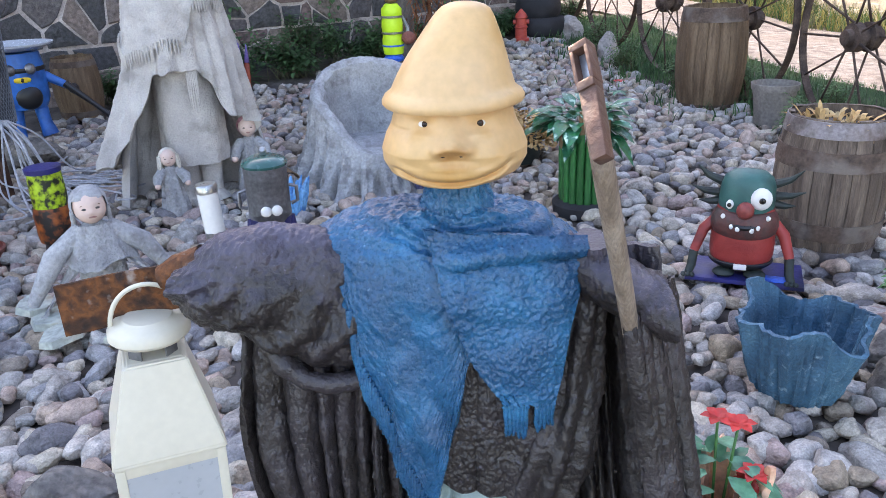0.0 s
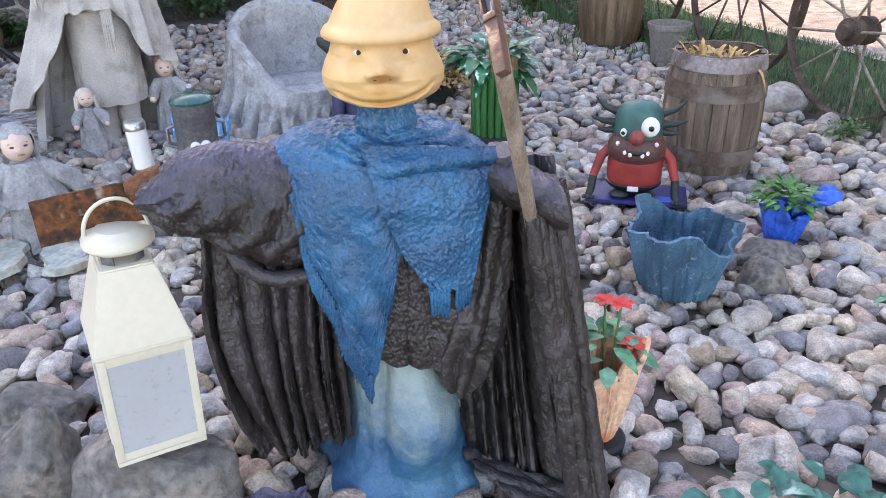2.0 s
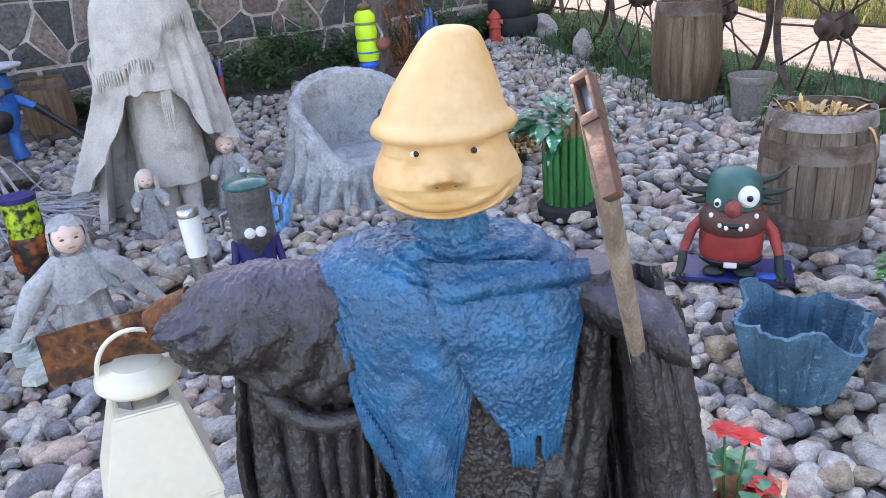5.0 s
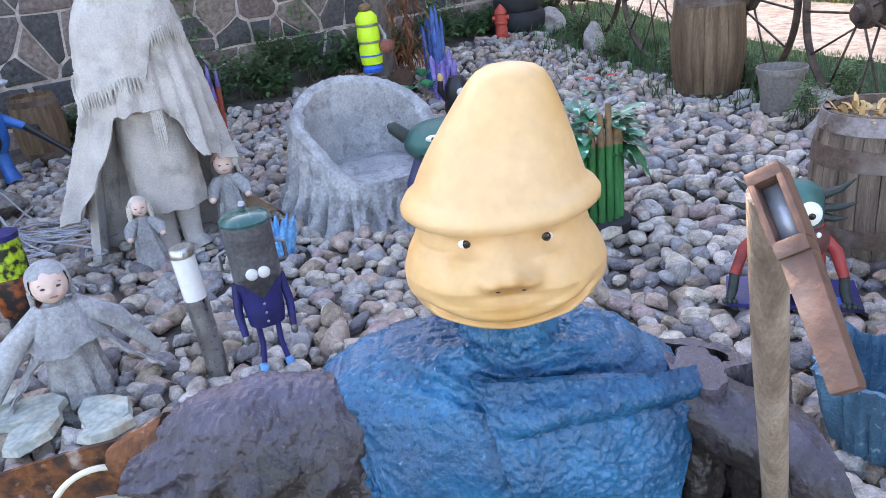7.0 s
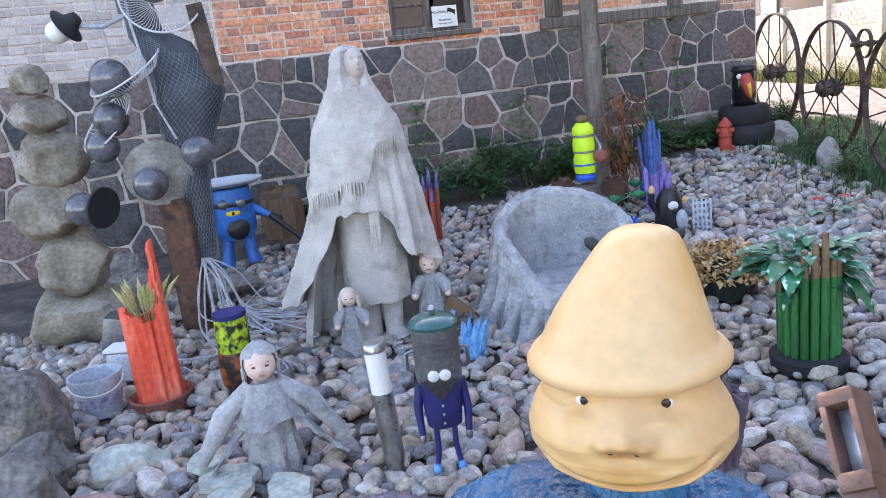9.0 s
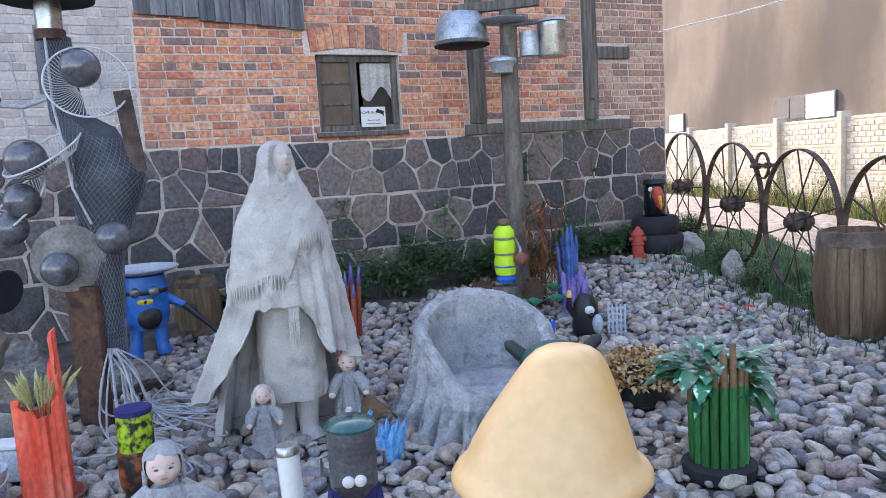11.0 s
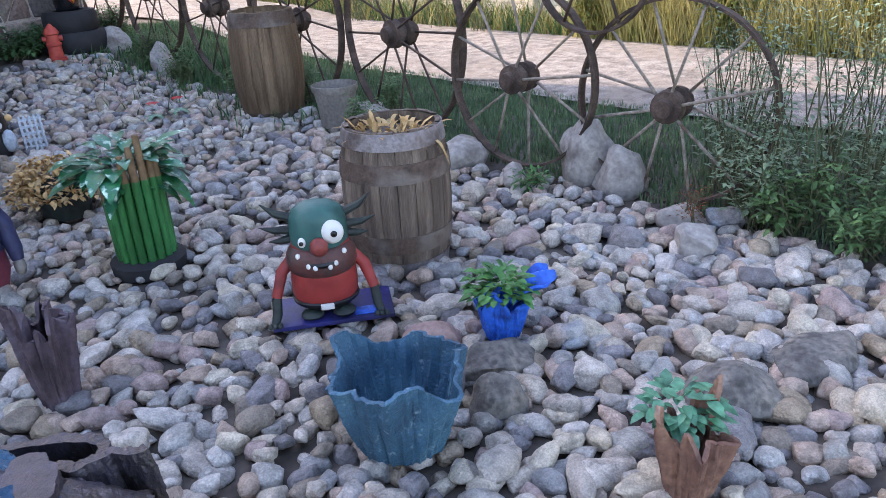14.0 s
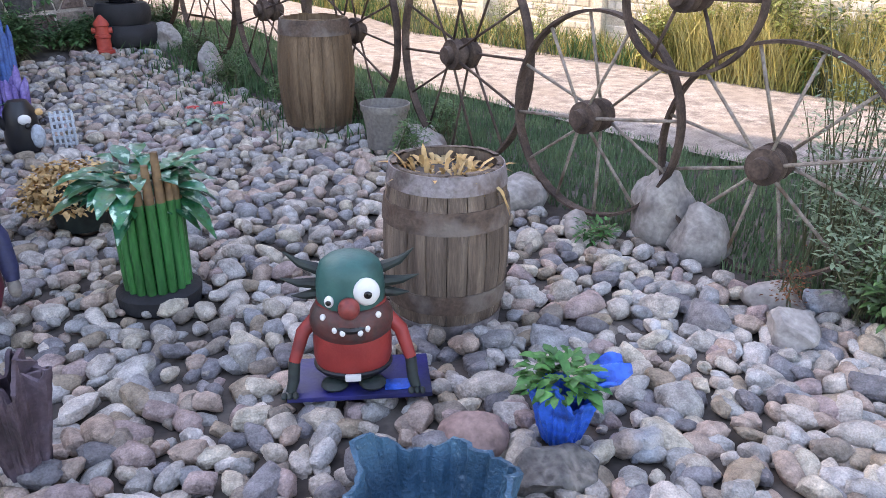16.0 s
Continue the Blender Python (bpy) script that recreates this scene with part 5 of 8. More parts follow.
    def panel(top, bottom, hang, n_f, depth, seed, bulge=0.0):
        """A hanging cloth between an upper and a lower line, with upright folds."""
        def f(u, v):
            p = Vector(top[0]).lerp(Vector(top[1]), u)
            q = Vector(bottom[0]).lerp(Vector(bottom[1]), u)
            r = p.lerp(q, v)
            ph = n_f * (u + 0.16 * nz(u * 2.3, v * 0.9, seed) + 0.07 * nz(u * 6, v * 0.6, seed))
            w = 1 - 2 * abs(math.sin(math.pi * ph)) ** 0.7
            r.y += depth * (0.30 + 0.7 * v) * max(0.15, 0.7 + 1.1 * nz(u * 3.5, v * 1.2, seed + 9)) * w + 0.4 * depth * nz(u * 7, v * 2.5, seed)
            r.y -= hang * math.sin(math.pi * v)
            r.x += bulge * math.sin(math.pi * v) * (1 - u)
            r.z += 0.022 * nz(u * 6, seed, 0) * v
            return r
        return crust(sheet(f, 190, 130, 0.014), seed)
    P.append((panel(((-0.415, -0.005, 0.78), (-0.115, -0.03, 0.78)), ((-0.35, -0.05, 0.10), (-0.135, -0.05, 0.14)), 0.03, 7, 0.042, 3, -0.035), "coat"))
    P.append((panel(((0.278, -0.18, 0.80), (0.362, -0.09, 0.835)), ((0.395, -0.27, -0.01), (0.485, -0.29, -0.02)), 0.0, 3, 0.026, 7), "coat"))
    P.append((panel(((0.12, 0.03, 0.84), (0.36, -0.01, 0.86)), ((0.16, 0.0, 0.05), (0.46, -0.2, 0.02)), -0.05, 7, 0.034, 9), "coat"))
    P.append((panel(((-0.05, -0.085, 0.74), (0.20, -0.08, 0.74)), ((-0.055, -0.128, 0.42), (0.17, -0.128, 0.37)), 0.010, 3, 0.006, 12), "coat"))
    # train of the coat on the stones
    train = sheet(lambda u, v: Vector((0.15, -0.04, 0.06)).lerp(Vector((0.44, -0.2, 0.05)), u).lerp(Vector((0.26, -0.20, 0.045)).lerp(Vector((0.46, -0.33, 0.03)), u), v) + Vector((0, 0, 0.012 * nz(u * 6, v * 6, 3))), 50, 30, 0.014)
    P.append((crust(train, 30), "coat"))
    scrap = sheet(lambda u, v: Vector((-0.40 + 0.16 * u, -0.12 - 0.06 * v + 0.02 * math.sin(6 * u), 0.02 + 0.045 * u + 0.02 * nz(u * 5, v * 5, 2))), 24, 12, 0.012)
    P.append((crust(scrap, 33), "coat_lilac"))

    # wide sleeve of the outstretched arm
    def sleeve_l(u, v):
        a = 2 * math.pi * u
        c, s = math.cos(a), math.sin(a)
        x = lerp(-0.165, -0.505, v)
        top = table([(0, 0.885), (0.3, 0.905), (0.55, 0.925), (0.75, 0.915), (0.9, 0.89), (1, 0.862)], v)
        low = table([(0, 0.63), (0.25, 0.632), (0.42, 0.66), (0.55, 0.70), (0.75, 0.735), (0.92, 0.775), (1, 0.80)], v)
        mid, half = (top + low) / 2, (top - low) / 2
        dep = table([(0, 0.085), (0.5, 0.105), (0.85, 0.075), (1, 0.05)], v) * (1 - 0.22 * s)
        drape = math.sin(52 * (0.55 * v + 0.16 * s) + 3 * nz(v * 3, s * 2, 8))
        k = 1 + 0.10 * nz(c * 3 + v * 5, s * 3, 4) + 0.085 * drape * sm(0.45, -0.1, s)
        return Vector((x + 0.015 * s, 0.0 - 0.065 * v + dep * c * k, mid + half * s))
    bm = grid(sleeve_l, 170, 130, True, None, True)
    shake(bm, 0.012, 14, 5)
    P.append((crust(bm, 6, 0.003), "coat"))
    lip = [(-0.345, -0.085, 0.705), (-0.315, -0.105, 0.668), (-0.28, -0.11, 0.645), (-0.235, -0.105, 0.632), (-0.18, -0.09, 0.634), (-0.14, -0.07, 0.64)]
    dense = [Vector(p).lerp(Vector(q), t / 8) for p, q in zip(lip, lip[1:]) for t in range(8)]
    P.append((crust(tube(dense, 0.020, 14), 8), "coat"))
    arm = tube([(-0.46, -0.055, 0.845), (-0.505, -0.06, 0.842), (-0.535, -0.065, 0.832)], [0.045, 0.032, 0.022], 18)
    P.append((crust(arm, 15), "rust_plate"))

    def sleeve_r(u, v):
        a = 2 * math.pi * u
        c, s = math.cos(a), math.sin(a)
        z = lerp(0.885, 0.325, v)
        w = table([(0.32, 0.022), (0.36, 0.055), (0.42, 0.072), (0.5, 0.066), (0.6, 0.047), (0.7, 0.046), (0.8, 0.046), (0.885, 0.03)], z)
        x = table([(0.32, 0.142), (0.42, 0.158), (0.5, 0.182), (0.6, 0.212), (0.7, 0.220), (0.8, 0.228), (0.885, 0.238)], z)
        k = 1 + 0.16 * math.sin(7 * a + 3 * nz(c, v * 3, 2)) * (0.3 + v) + 0.08 * nz(c * 3, s * 3, v * 6)
        return Vector((x + w * c * k, -0.04 - 0.055 * sm(0.75, 0.45, z) + 0.052 * s * k, z))
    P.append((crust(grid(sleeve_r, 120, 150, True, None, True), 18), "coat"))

    def shoulder_r(u, v):
        a = 2 * math.pi * u
        x = lerp(0.2, 0.352, v)
        top = lerp(0.890, 0.842, v)
        r = lerp(0.055, 0.045, v)
        return Vector((x, -0.02 - 0.11 * v + r * (1.1 + 1.1 * v) * math.cos(a), top - r + r * math.sin(a) * (1 + 0.15 * nz(a, v * 5, 0))))
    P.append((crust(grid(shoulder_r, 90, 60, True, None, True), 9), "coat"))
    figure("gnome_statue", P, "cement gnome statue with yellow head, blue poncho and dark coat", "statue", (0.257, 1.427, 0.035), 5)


def build_gnome_tools():
    # spade handle leaning at the statue's arm
    sp = thing("spade", "old spade with brown metal grip and worn wooden shaft", "spade")
    a, b = Vector((0.456, 1.061, 1.297)), Vector((0.480, 0.958, 1.195))
    d = (b - a).normalized()
    a = a + 0.014 * d
    up = Vector((-0.55, -0.6, 0.5))
    up = (up - d * up.dot(d)).normalized()
    s = d.cross(up)
    m = Matrix((s, d, up)).transposed().to_4x4()
    m.translation = a
    for nm, x, y, w, l in (("grip_side", -0.0095, 0.020, 0.005, 0.046), ("grip_side", 0.0095, 0.020, 0.005, 0.046), ("grip_bar", 0, -0.006, 0.024, 0.010), ("grip_bridge", 0, 0.046, 0.022, 0.012)):
        bm = box(w, l, 0.022, (x, y, 0), 0.002)
        bm.transform(m)
        part(nm, bm, "brown_metal", sp, "chipped brown metal")
    arm = box(0.022, 0.09, 0.019, (0.0, 0.094, -0.001), 0.004)
    for v in arm.verts:
        v.co.x = v.co.x * (0.85 if v.co.y > 0.1 else 1) + 0.03 * max(0, v.co.y - 0.06)
    arm.transform(m)
    part("socket", arm, "brown_metal", sp, "chipped brown metal socket")
    plate = box(0.016, 0.044, 0.003, (0, 0.020, -0.004), 0)
    plate.transform(m)
    part("grip_back", plate, "zinc", sp, "dull grey metal plate")
    pts = [(0.464, 1.078, 1.272), (0.480, 1.112, 1.19), (0.500, 1.156, 1.09), (0.521, 1.201, 0.99), (0.542, 1.246, 0.89), (0.562, 1.29, 0.79)]
    part("shaft", shake(tube(pts, [0.014, 0.0155, 0.0155, 0.015, 0.0145, 0.014], 14), 0.0015, 30), "shaft_wood", sp, "worn grey wooden shaft")
    # rusty blade held out by the other sleeve
    sw = thing("old_cleaver", "rusty flat iron cleaver held by the statue's sleeve", "cleaver", (-0.245, 1.36, 0.835), 14)
    def bl(u, v):
        x = -0.005 - 0.235 * u
        half = lerp(0.046, 0.052, sm(0.1, 0.8, u)) + 0.0015 * nz(u * 12, v * 3, 0)
        return Vector((x, 0.004 * math.sin(5 * u), half * (1 - 2 * v) - 0.035 * u))
    part("blade", sheet(bl, 20, 6, 0.006), "rust_plate", sw)
    part("tang", tube([(0.08, 0.0, 0.01), (0.0, 0, 0.005), (-0.03, -0.002, 0.0)], [0.012, 0.012, 0.009], 8), "rust", sw, "bent iron tang")


def build_lantern():
    ln = thing("lantern", "tall cream painted metal lantern with frosted panes standing on a rock", "lantern", (-0.335, 1.315, 0.255), 32, tilt=(0, 2))
    W, H = 0.20, 0.272
    fr = bmesh.new()
    for x in (-1, 1):
        for y in (-1, 1):
            box(0.018, 0.018, H, (x * (W / 2 - 0.009), y * (W / 2 - 0.009), H / 2), 0.0015, fr)
    for z in (0.010, H - 0.010):
        for k in range(2):
            box(W - 0.030, 0.016, 0.020, (0, (k * 2 - 1) * (W / 2 - 0.0095), z), 0.001, fr)
            box(0.016, W - 0.030, 0.020, ((k * 2 - 1) * (W / 2 - 0.0095), 0, z), 0.001, fr)
    part("frame", fr, "cream_metal", ln)
    part("base_plate", box(W, W, 0.012, (0, 0, -0.007), 0.003), "cream_metal", ln)
    for k in range(4):
        p = box(W - 0.034, 0.004, H - 0.040, (0, -W / 2 + 0.0045, H / 2))
        p.transform(Matrix.Rotation(k * math.pi / 2, 4, "Z"))
        part("pane", p, "frosted", ln, "milky frosted pane", False)
    roof = bmesh.new()
    rings = []
    for w, z in ((W + 0.006, H + 0.001), (W + 0.007, H + 0.010), (0.115, H + 0.185), (0.10, H + 0.188)):
        rings.append([roof.verts.new((sx * w / 2, sy * w / 2, z)) for sx, sy in ((-1, -1), (1, -1), (1, 1), (-1, 1))])
    for p, q in zip(rings, rings[1:]):
        for k in range(4):
            roof.faces.new((p[k], p[(k + 1) % 4], q[(k + 1) % 4], q[k]))
    roof.faces.new(rings[0][::-1])
    roof.faces.new(rings[-1])
    bmesh.ops.bevel(roof, geom=roof.edges[:], offset=0.003, segments=2, affect="EDGES")
    part("roof", roof, "cream_metal", ln, smooth=False)
    for k in range(4):
        a = k * math.pi / 2 + math.pi / 4
        part("chimney_post", box(0.03, 0.004, 0.034, (0.045 * math.cos(a), 0.045 * math.sin(a), H + 0.203), 0.001, None, Matrix.Rotation(a + math.pi / 2, 4, "Z")), "steel_dull", ln)
    part("cap", lathe([(0.01, H + 0.217), (0.068, H + 0.218), (0.075, H + 0.226), (0.074, H + 0.240), (0.066, H + 0.250), (0.048, H + 0.254), (0.044, H + 0.259), (0.020, H + 0.262), (0.005, H + 0.262)], 40), "cream_metal", ln)
    arc = []
    for k in range(21):
        a = math.pi * k / 20
        arc.append((0.066 * math.cos(a), 0.0, H + 0.23 + 0.092 * math.sin(a) ** 0.8))
    part("handle", tube(arc, 0.0045, 8), "cream_metal", ln)


def boulder(x, y, z, r, sc, label, seed, rz=0, mat="boulder", sub=4):
    bm = ball(r, (0, 0, 0), (1, 1, 1), sub)
    rnd = random.Random(seed)
    cuts = [(Vector((rnd.gauss(0, 1), rnd.gauss(0, 1), rnd.gauss(0.3, 0.8))).normalized(), rnd.uniform(0.62, 0.82) * r) for _ in range(8)]
    for v in bm.verts:
        d = v.co.normalized()
        for nn, lim in cuts:
            over = v.co.dot(nn) - lim
            if over > 0:
                v.co -= nn * over * 0.85
        v.co *= 1.14
        k = 1 + 0.22 * nz(d.x * 1.2 + seed, d.y * 1.2, d.z * 1.2) + 0.09 * nz(d.x * 3 + seed, d.y * 3, d.z * 3) + 0.03 * nz(d.x * 9, d.y * 9 + seed, d.z * 9)
        v.co = Vector((v.co.x * sc[0], v.co.y * sc[1], v.co.z * sc[2])) * k
    return solo("rock", bm, mat, label, "rock", (x, y, z), rz)


def folded_pot(name, x, y, h, r, mat, label, seed, folds=7, amp=0.22, flare=1.25, spikes=0.0, at_z=0.01, rz=0):
    """A planter made of stiffened cloth: a cup with deep upright folds and a wavy rim."""
    pot = thing(name, label, "planter", (x, y, ground_z(x, y) + at_z), rz)

    def f(u, v):
        a = 2 * math.pi * u
        w = math.sin(folds * a + seed) + 0.5 * math.sin((folds * 2 + 1) * a + seed * 2)
        k = lerp(0.72, flare, v ** 0.8) * (1 + amp * w * (0.15 + v) * 0.55 + 0.06 * nz(math.cos(a) * 2 + seed, math.sin(a) * 2, v * 2) + 0.026 * math.sin(43 * a + 3 * v) * (1 - 0.4 * v) + 0.030 * math.sin(23 * a - 2 * v + 2 * nz(a * 2, v, seed)))
        z = h * v * (1 + (0.09 * math.sin(3 * a + seed) + 0.07 * math.sin(5 * a + seed * 3) + spikes * max(0, nz(math.cos(a) * 2.5, math.sin(a) * 2.5, seed))) * v)
        return Vector((r * k * math.cos(a), r * k * math.sin(a), z))
    bm = grid(f, 120, 26, True)
    bmesh.ops.recalc_face_normals(bm, faces=bm.faces)
    bmesh.ops.solidify(bm, geom=bm.faces[:], thickness=0.012)
    part("wall", shake(bm, 0.003, 60, seed), mat, pot)
    part("bottom", lathe([(0.004, 0.002), (r * 0.62, 0.002), (r * 0.62, 0.014), (0.004, 0.014)], 32), mat, pot)
    return pot


def leaf_cloud(n, centre, rad, size, seed, up=0.5, squash=(1, 1, 1), stems=0, hollow=0.4):
    """Leaves scattered over a clump, growing outwards and up."""
    rnd = random.Random(seed)
    spec = []
    for k in range(n):
        d = Vector((rnd.gauss(0, 1), rnd.gauss(0, 1), abs(rnd.gauss(0, 1)) + 0.1)).normalized()
        q = Vector((d.x * squash[0], d.y * squash[1], d.z * squash[2])) * rad * rnd.uniform(hollow, 1)
        out = Vector((d.x, d.y, up * rnd.uniform(0.0, 1.2) - 0.1)) + Vector((rnd.uniform(-0.5, 0.5), rnd.uniform(-0.5, 0.5), 0))
        ln = size * rnd.uniform(0.6, 1.2)
        spec.append((Vector(centre) + q, out, ln, ln * rnd.uniform(0.45, 0.7), rnd.uniform(0.1, 0.6)))
    return leaf_bm(spec)


def build_near_pots():
    folded_pot("cloth_planter", 1.215, 2.37, 0.25, 0.18, "teal_cloth", "empty planter of stiffened blue-grey cloth with wavy folded rim", 1.3, 6, 0.13, 1.06, 0.12, 0.04)
    folded_pot("cloth_planter", 0.26, 3.1, 0.30, 0.075, "purple_fold", "narrow folded planter in dull purple grey", 4.1, 7, 0.42, 1.12, 0.6)
    # blue planter with parsley-like plant
    folded_pot("cloth_planter", 1.76, 2.78, 0.165, 0.075, "bright_blue", "bright blue folded planter with a drooping rim", 2.2, 7, 0.18, 1.3, 0.3)
    lip = sheet(lambda u, v: Vector((0.02 + 0.17 * u, -0.02 + 0.075 * (v - 0.5) * (1 + 0.5 * math.sin(3 * u)), 0.16 + 0.075 * math.sin(1.9 * u) + 0.02 * math.sin(9 * v + 6 * u))), 16, 12, 0.01)
    pl = bpy.data.objects["cloth_planter.002"]
    part("drooping_rim", lip, "bright_blue", pl)
    bm = leaf_cloud(190, (0, 0, 0.17), 0.125, 0.05, 5, 0.6, (1.1, 1, 0.9))
    solo("potted_plant", bm, "leaf", "leafy green plant growing in a bright blue planter", "plant", gp(1.755, 2.78, 0.02))
    # brown folded planter with ivy
    folded_pot("cloth_planter", 1.82, 1.84, 0.20, 0.075, "brown_fold", "brown folded planter with torn rim", 5.7, 5, 0.34, 1.2, 0.9)
    bm = leaf_cloud(90, (0.03, 0.04, 0.19), 0.10, 0.055, 8, 0.5, (1.1, 1.1, 0.9))
    solo("ivy", bm, "leaf_pale", "pale variegated ivy in a brown planter", "plant", gp(1.81, 1.88, 0.02))
    # small orange planter with red blossoms
    folded_pot("cloth_planter", 0.785, 1.53, 0.25, 0.060, "orange_fold", "small cream and orange folded planter", 3.3, 4, 0.3, 1.5, 0.8, 0.05)
    part("dark_base", lathe([(0.01, -0.05), (0.075, -0.05), (0.08, -0.01), (0.07, 0.0), (0.01, 0.0)], 24), "rubber", bpy.data.objects["cloth_planter.004"], "dark rubber base")
    fl = thing("artificial_flower", "artificial flowers with red blossoms and green leaves in an orange planter", "flower", gp(0.795, 1.54, 0.07))
    part("leaves", leaf_cloud(26, (0, 0, 0.24), 0.09, 0.075, 4, 0.6, (1, 1, 0.9)), "leaf_pale", fl)
    for k, (x, y, z) in enumerate(((0.02, -0.02, 0.40), (-0.01, 0.03, 0.38), (0.055, -0.05, 0.30), (0.05, -0.03, 0.26))):
        part("stem", tube([(x * 0.3, y * 0.3, 0.1), (x, y, z)], 0.003, 6), "leaf", fl)
        bl = leaf_bm([((x, y, z), (math.cos(a), math.sin(a), 0.4), 0.04, 0.026, 0.3) for a in [6.28 * q / 6 + k for q in range(6)]])
        part("blossom", bl, "red", fl)
    # dark green painted leaves on the ground
    spec = []
    rnd = random.Random(2)
    for k in range(26):
        spec.append(((1.0 + 0.42 * rnd.random(), 1.22 + 0.14 * rnd.random(), 0.07), (rnd.uniform(-1, 1), rnd.uniform(-1, 0.3), 0.35), 0.085, 0.05, 0.4))
    solo("painted_leaves", leaf_bm(spec), "teal_leaf", "dark green painted leaves lying on the stones", "leaf")
    boulder(-0.36, 1.29, 0.07, 0.20, (0.95, 0.85, 0.86), "large grey brown boulder under the lantern", 1.0)
    boulder(-0.66, 1.33, 0.08, 0.15, (0.85, 0.8, 1.15), "dark rounded boulder beside the lantern", 7.0)
    boulder(-0.86, 1.62, 0.02, 0.12, (1.3, 0.9, 0.8), "grey rounded boulder on the pebbles", 13.0)
    boulder(-2.70, 2.60, 0.18, 0.25, (0.9, 0.9, 1.15), "tall angular grey boulder at the bed's edge", 41.0)
    boulder(-2.32, 2.42, 0.09, 0.14, (0.9, 1.0, 1.05), "angular pale-topped grey boulder", 43.0)
    boulder(-2.02, 2.10, 0.10, 0.20, (0.85, 0.85, 1.1), "large angular dark grey boulder", 47.0)
    boulder(-1.84, 2.27, 0.06, 0.10, (1.2, 0.9, 0.9), "rounded pinkish brown stone among the pebbles", 53.0, 0, "pink_stone")
    boulder(-2.05, 2.62, 0.05, 0.13, (1.1, 0.8, 0.6), "flat whitish angular stone", 59.0, 30, "slate")
    boulder(1.55, 2.42, 0.04, 0.085, (1, 0.9, 1.0), "upright pale grey stone beside the cloth planter", 17.0)
    boulder(1.66, 2.62, 0.03, 0.10, (1.2, 0.9, 0.7), "rounded stone beside the blue planter", 19.0)
    boulder(1.50, 2.82, 0.03, 0.085, (1.3, 1.0, 0.8), "pinkish angular stone near the troll", 23.0, 0, "pink_stone")
    boulder(2.2, 2.1, 0.03, 0.12, (1.2, 1, 0.8), "large pale rounded river stone", 29.0)
    boulder(2.6, 2.15, 0.02, 0.12, (1.4, 0.9, 0.5), "flat grey slab of stone", 31.0, 20)


def build_troll():
    P = []
    P.append((box(0.46, 0.24, 0.018, (0.02, 0.0, 0.06), 0.004), "navy"))
    P.append((box(0.10, 0.06, 0.004, (0.15, -0.07, 0.072), 0.001), "bright_blue"))
    body = lathe([(0.02, 0.085), (0.085, 0.092), (0.116, 0.118), (0.126, 0.16), (0.127, 0.21), (0.122, 0.27), (0.110, 0.36)], 40, None, (0, 0, 0), (1, 0.8))
    P.append((body, "troll_red"))
    P.append((lathe([(0.085, 0.091), (0.118, 0.112), (0.127, 0.122), (0.1285, 0.13), (0.122, 0.135)], 40, None, (0, 0, 0), (1, 0.8)), "black"))
    head = lathe([(0.104, 0.33), (0.108, 0.36), (0.108, 0.41), (0.104, 0.45), (0.093, 0.482), (0.068, 0.502), (0.034, 0.510), (0.004, 0.512)], 40, None, (0, 0, 0), (1, 0.85))
    P.append((head, "troll_green"))
    muz = lathe([(0.105, 0.235), (0.127, 0.258), (0.134, 0.288), (0.130, 0.32), (0.114, 0.347), (0.104, 0.352)], 40, None, (0, -0.008, 0), (1, 0.82))
    P.append((muz, "troll_muzzle"))
    mouth = [(0.098 * t, -0.108 + 0.05 * t * t, 0.298 + 0.035 * t * t) for t in [k / 10 - 1 for k in range(21)]]
    P.append((tube(mouth, [0.004 + 0.010 * math.sin(math.pi * k / 20) for k in range(21)], 8), "ink"))
    for x, z in ((-0.085, 0.333), (-0.05, 0.298), (-0.026, 0.292), (0.028, 0.29), (0.05, 0.300), (0.085, 0.336)):
        P.append((ball(0.0105, (x, -0.118 + 4.8 * x * x, z), (0.9, 0.7, 1.1), 2), "white"))
    P.append((ball(0.034, (-0.004, -0.105, 0.37), (1, 0.9, 1.05), 3), "troll_nose"))
    P.append((ball(0.042, (0.05, -0.082, 0.415), (1, 0.6, 1.1), 3), "white"))
    P.append((ball(0.013, (0.055, -0.107, 0.415), (1, 0.5, 1), 2), "ink"))
    P.append((ball(0.018, (-0.064, -0.082, 0.385), (0.8, 0.6, 1.1), 3), "white"))
    P.append((ball(0.009, (-0.066, -0.093, 0.385), (1, 0.5, 1), 2), "ink"))
    for s in (-1, 1):
        for dz, ln in ((0.0, 0.10), (0.045, 0.085), (-0.03, 0.07)):
            P.append((tube([(0.085 * s, 0.02, 0.40 + dz), (s * (0.105 + ln * 0.6), 0.02, 0.405 + dz * 1.5), (s * (0.115 + ln), 0.0, 0.43 + dz * 2)], [0.022, 0.014, 0.002], 8), "black_green"))
        P.append((tube([(0.105 * s, 0, 0.30), (0.155 * s, -0.02, 0.25), (0.185 * s, -0.05, 0.16)], [0.024, 0.023, 0.019], 12), "troll_red"))
        P.append((tube([(0.185 * s, -0.05, 0.16), (0.19 * s, -0.07, 0.10), (0.20 * s, -0.09, 0.07)], [0.019, 0.019, 0.016], 12), "black_green"))
        P.append((ball(0.035, (0.06 * s, -0.07, 0.085), (1.3, 1.3, 0.5), 2), "black_green"))
        for k in (-1, 0, 1):
            P.append((ball(0.013, (0.20 * s + 0.018 * k, -0.115, 0.075), (0.8, 1.4, 0.7), 2), "black_green"))
    P.append((box(0.05, 0.012, 0.022, (0.0, -0.105, 0.125), 0.003), "white"))
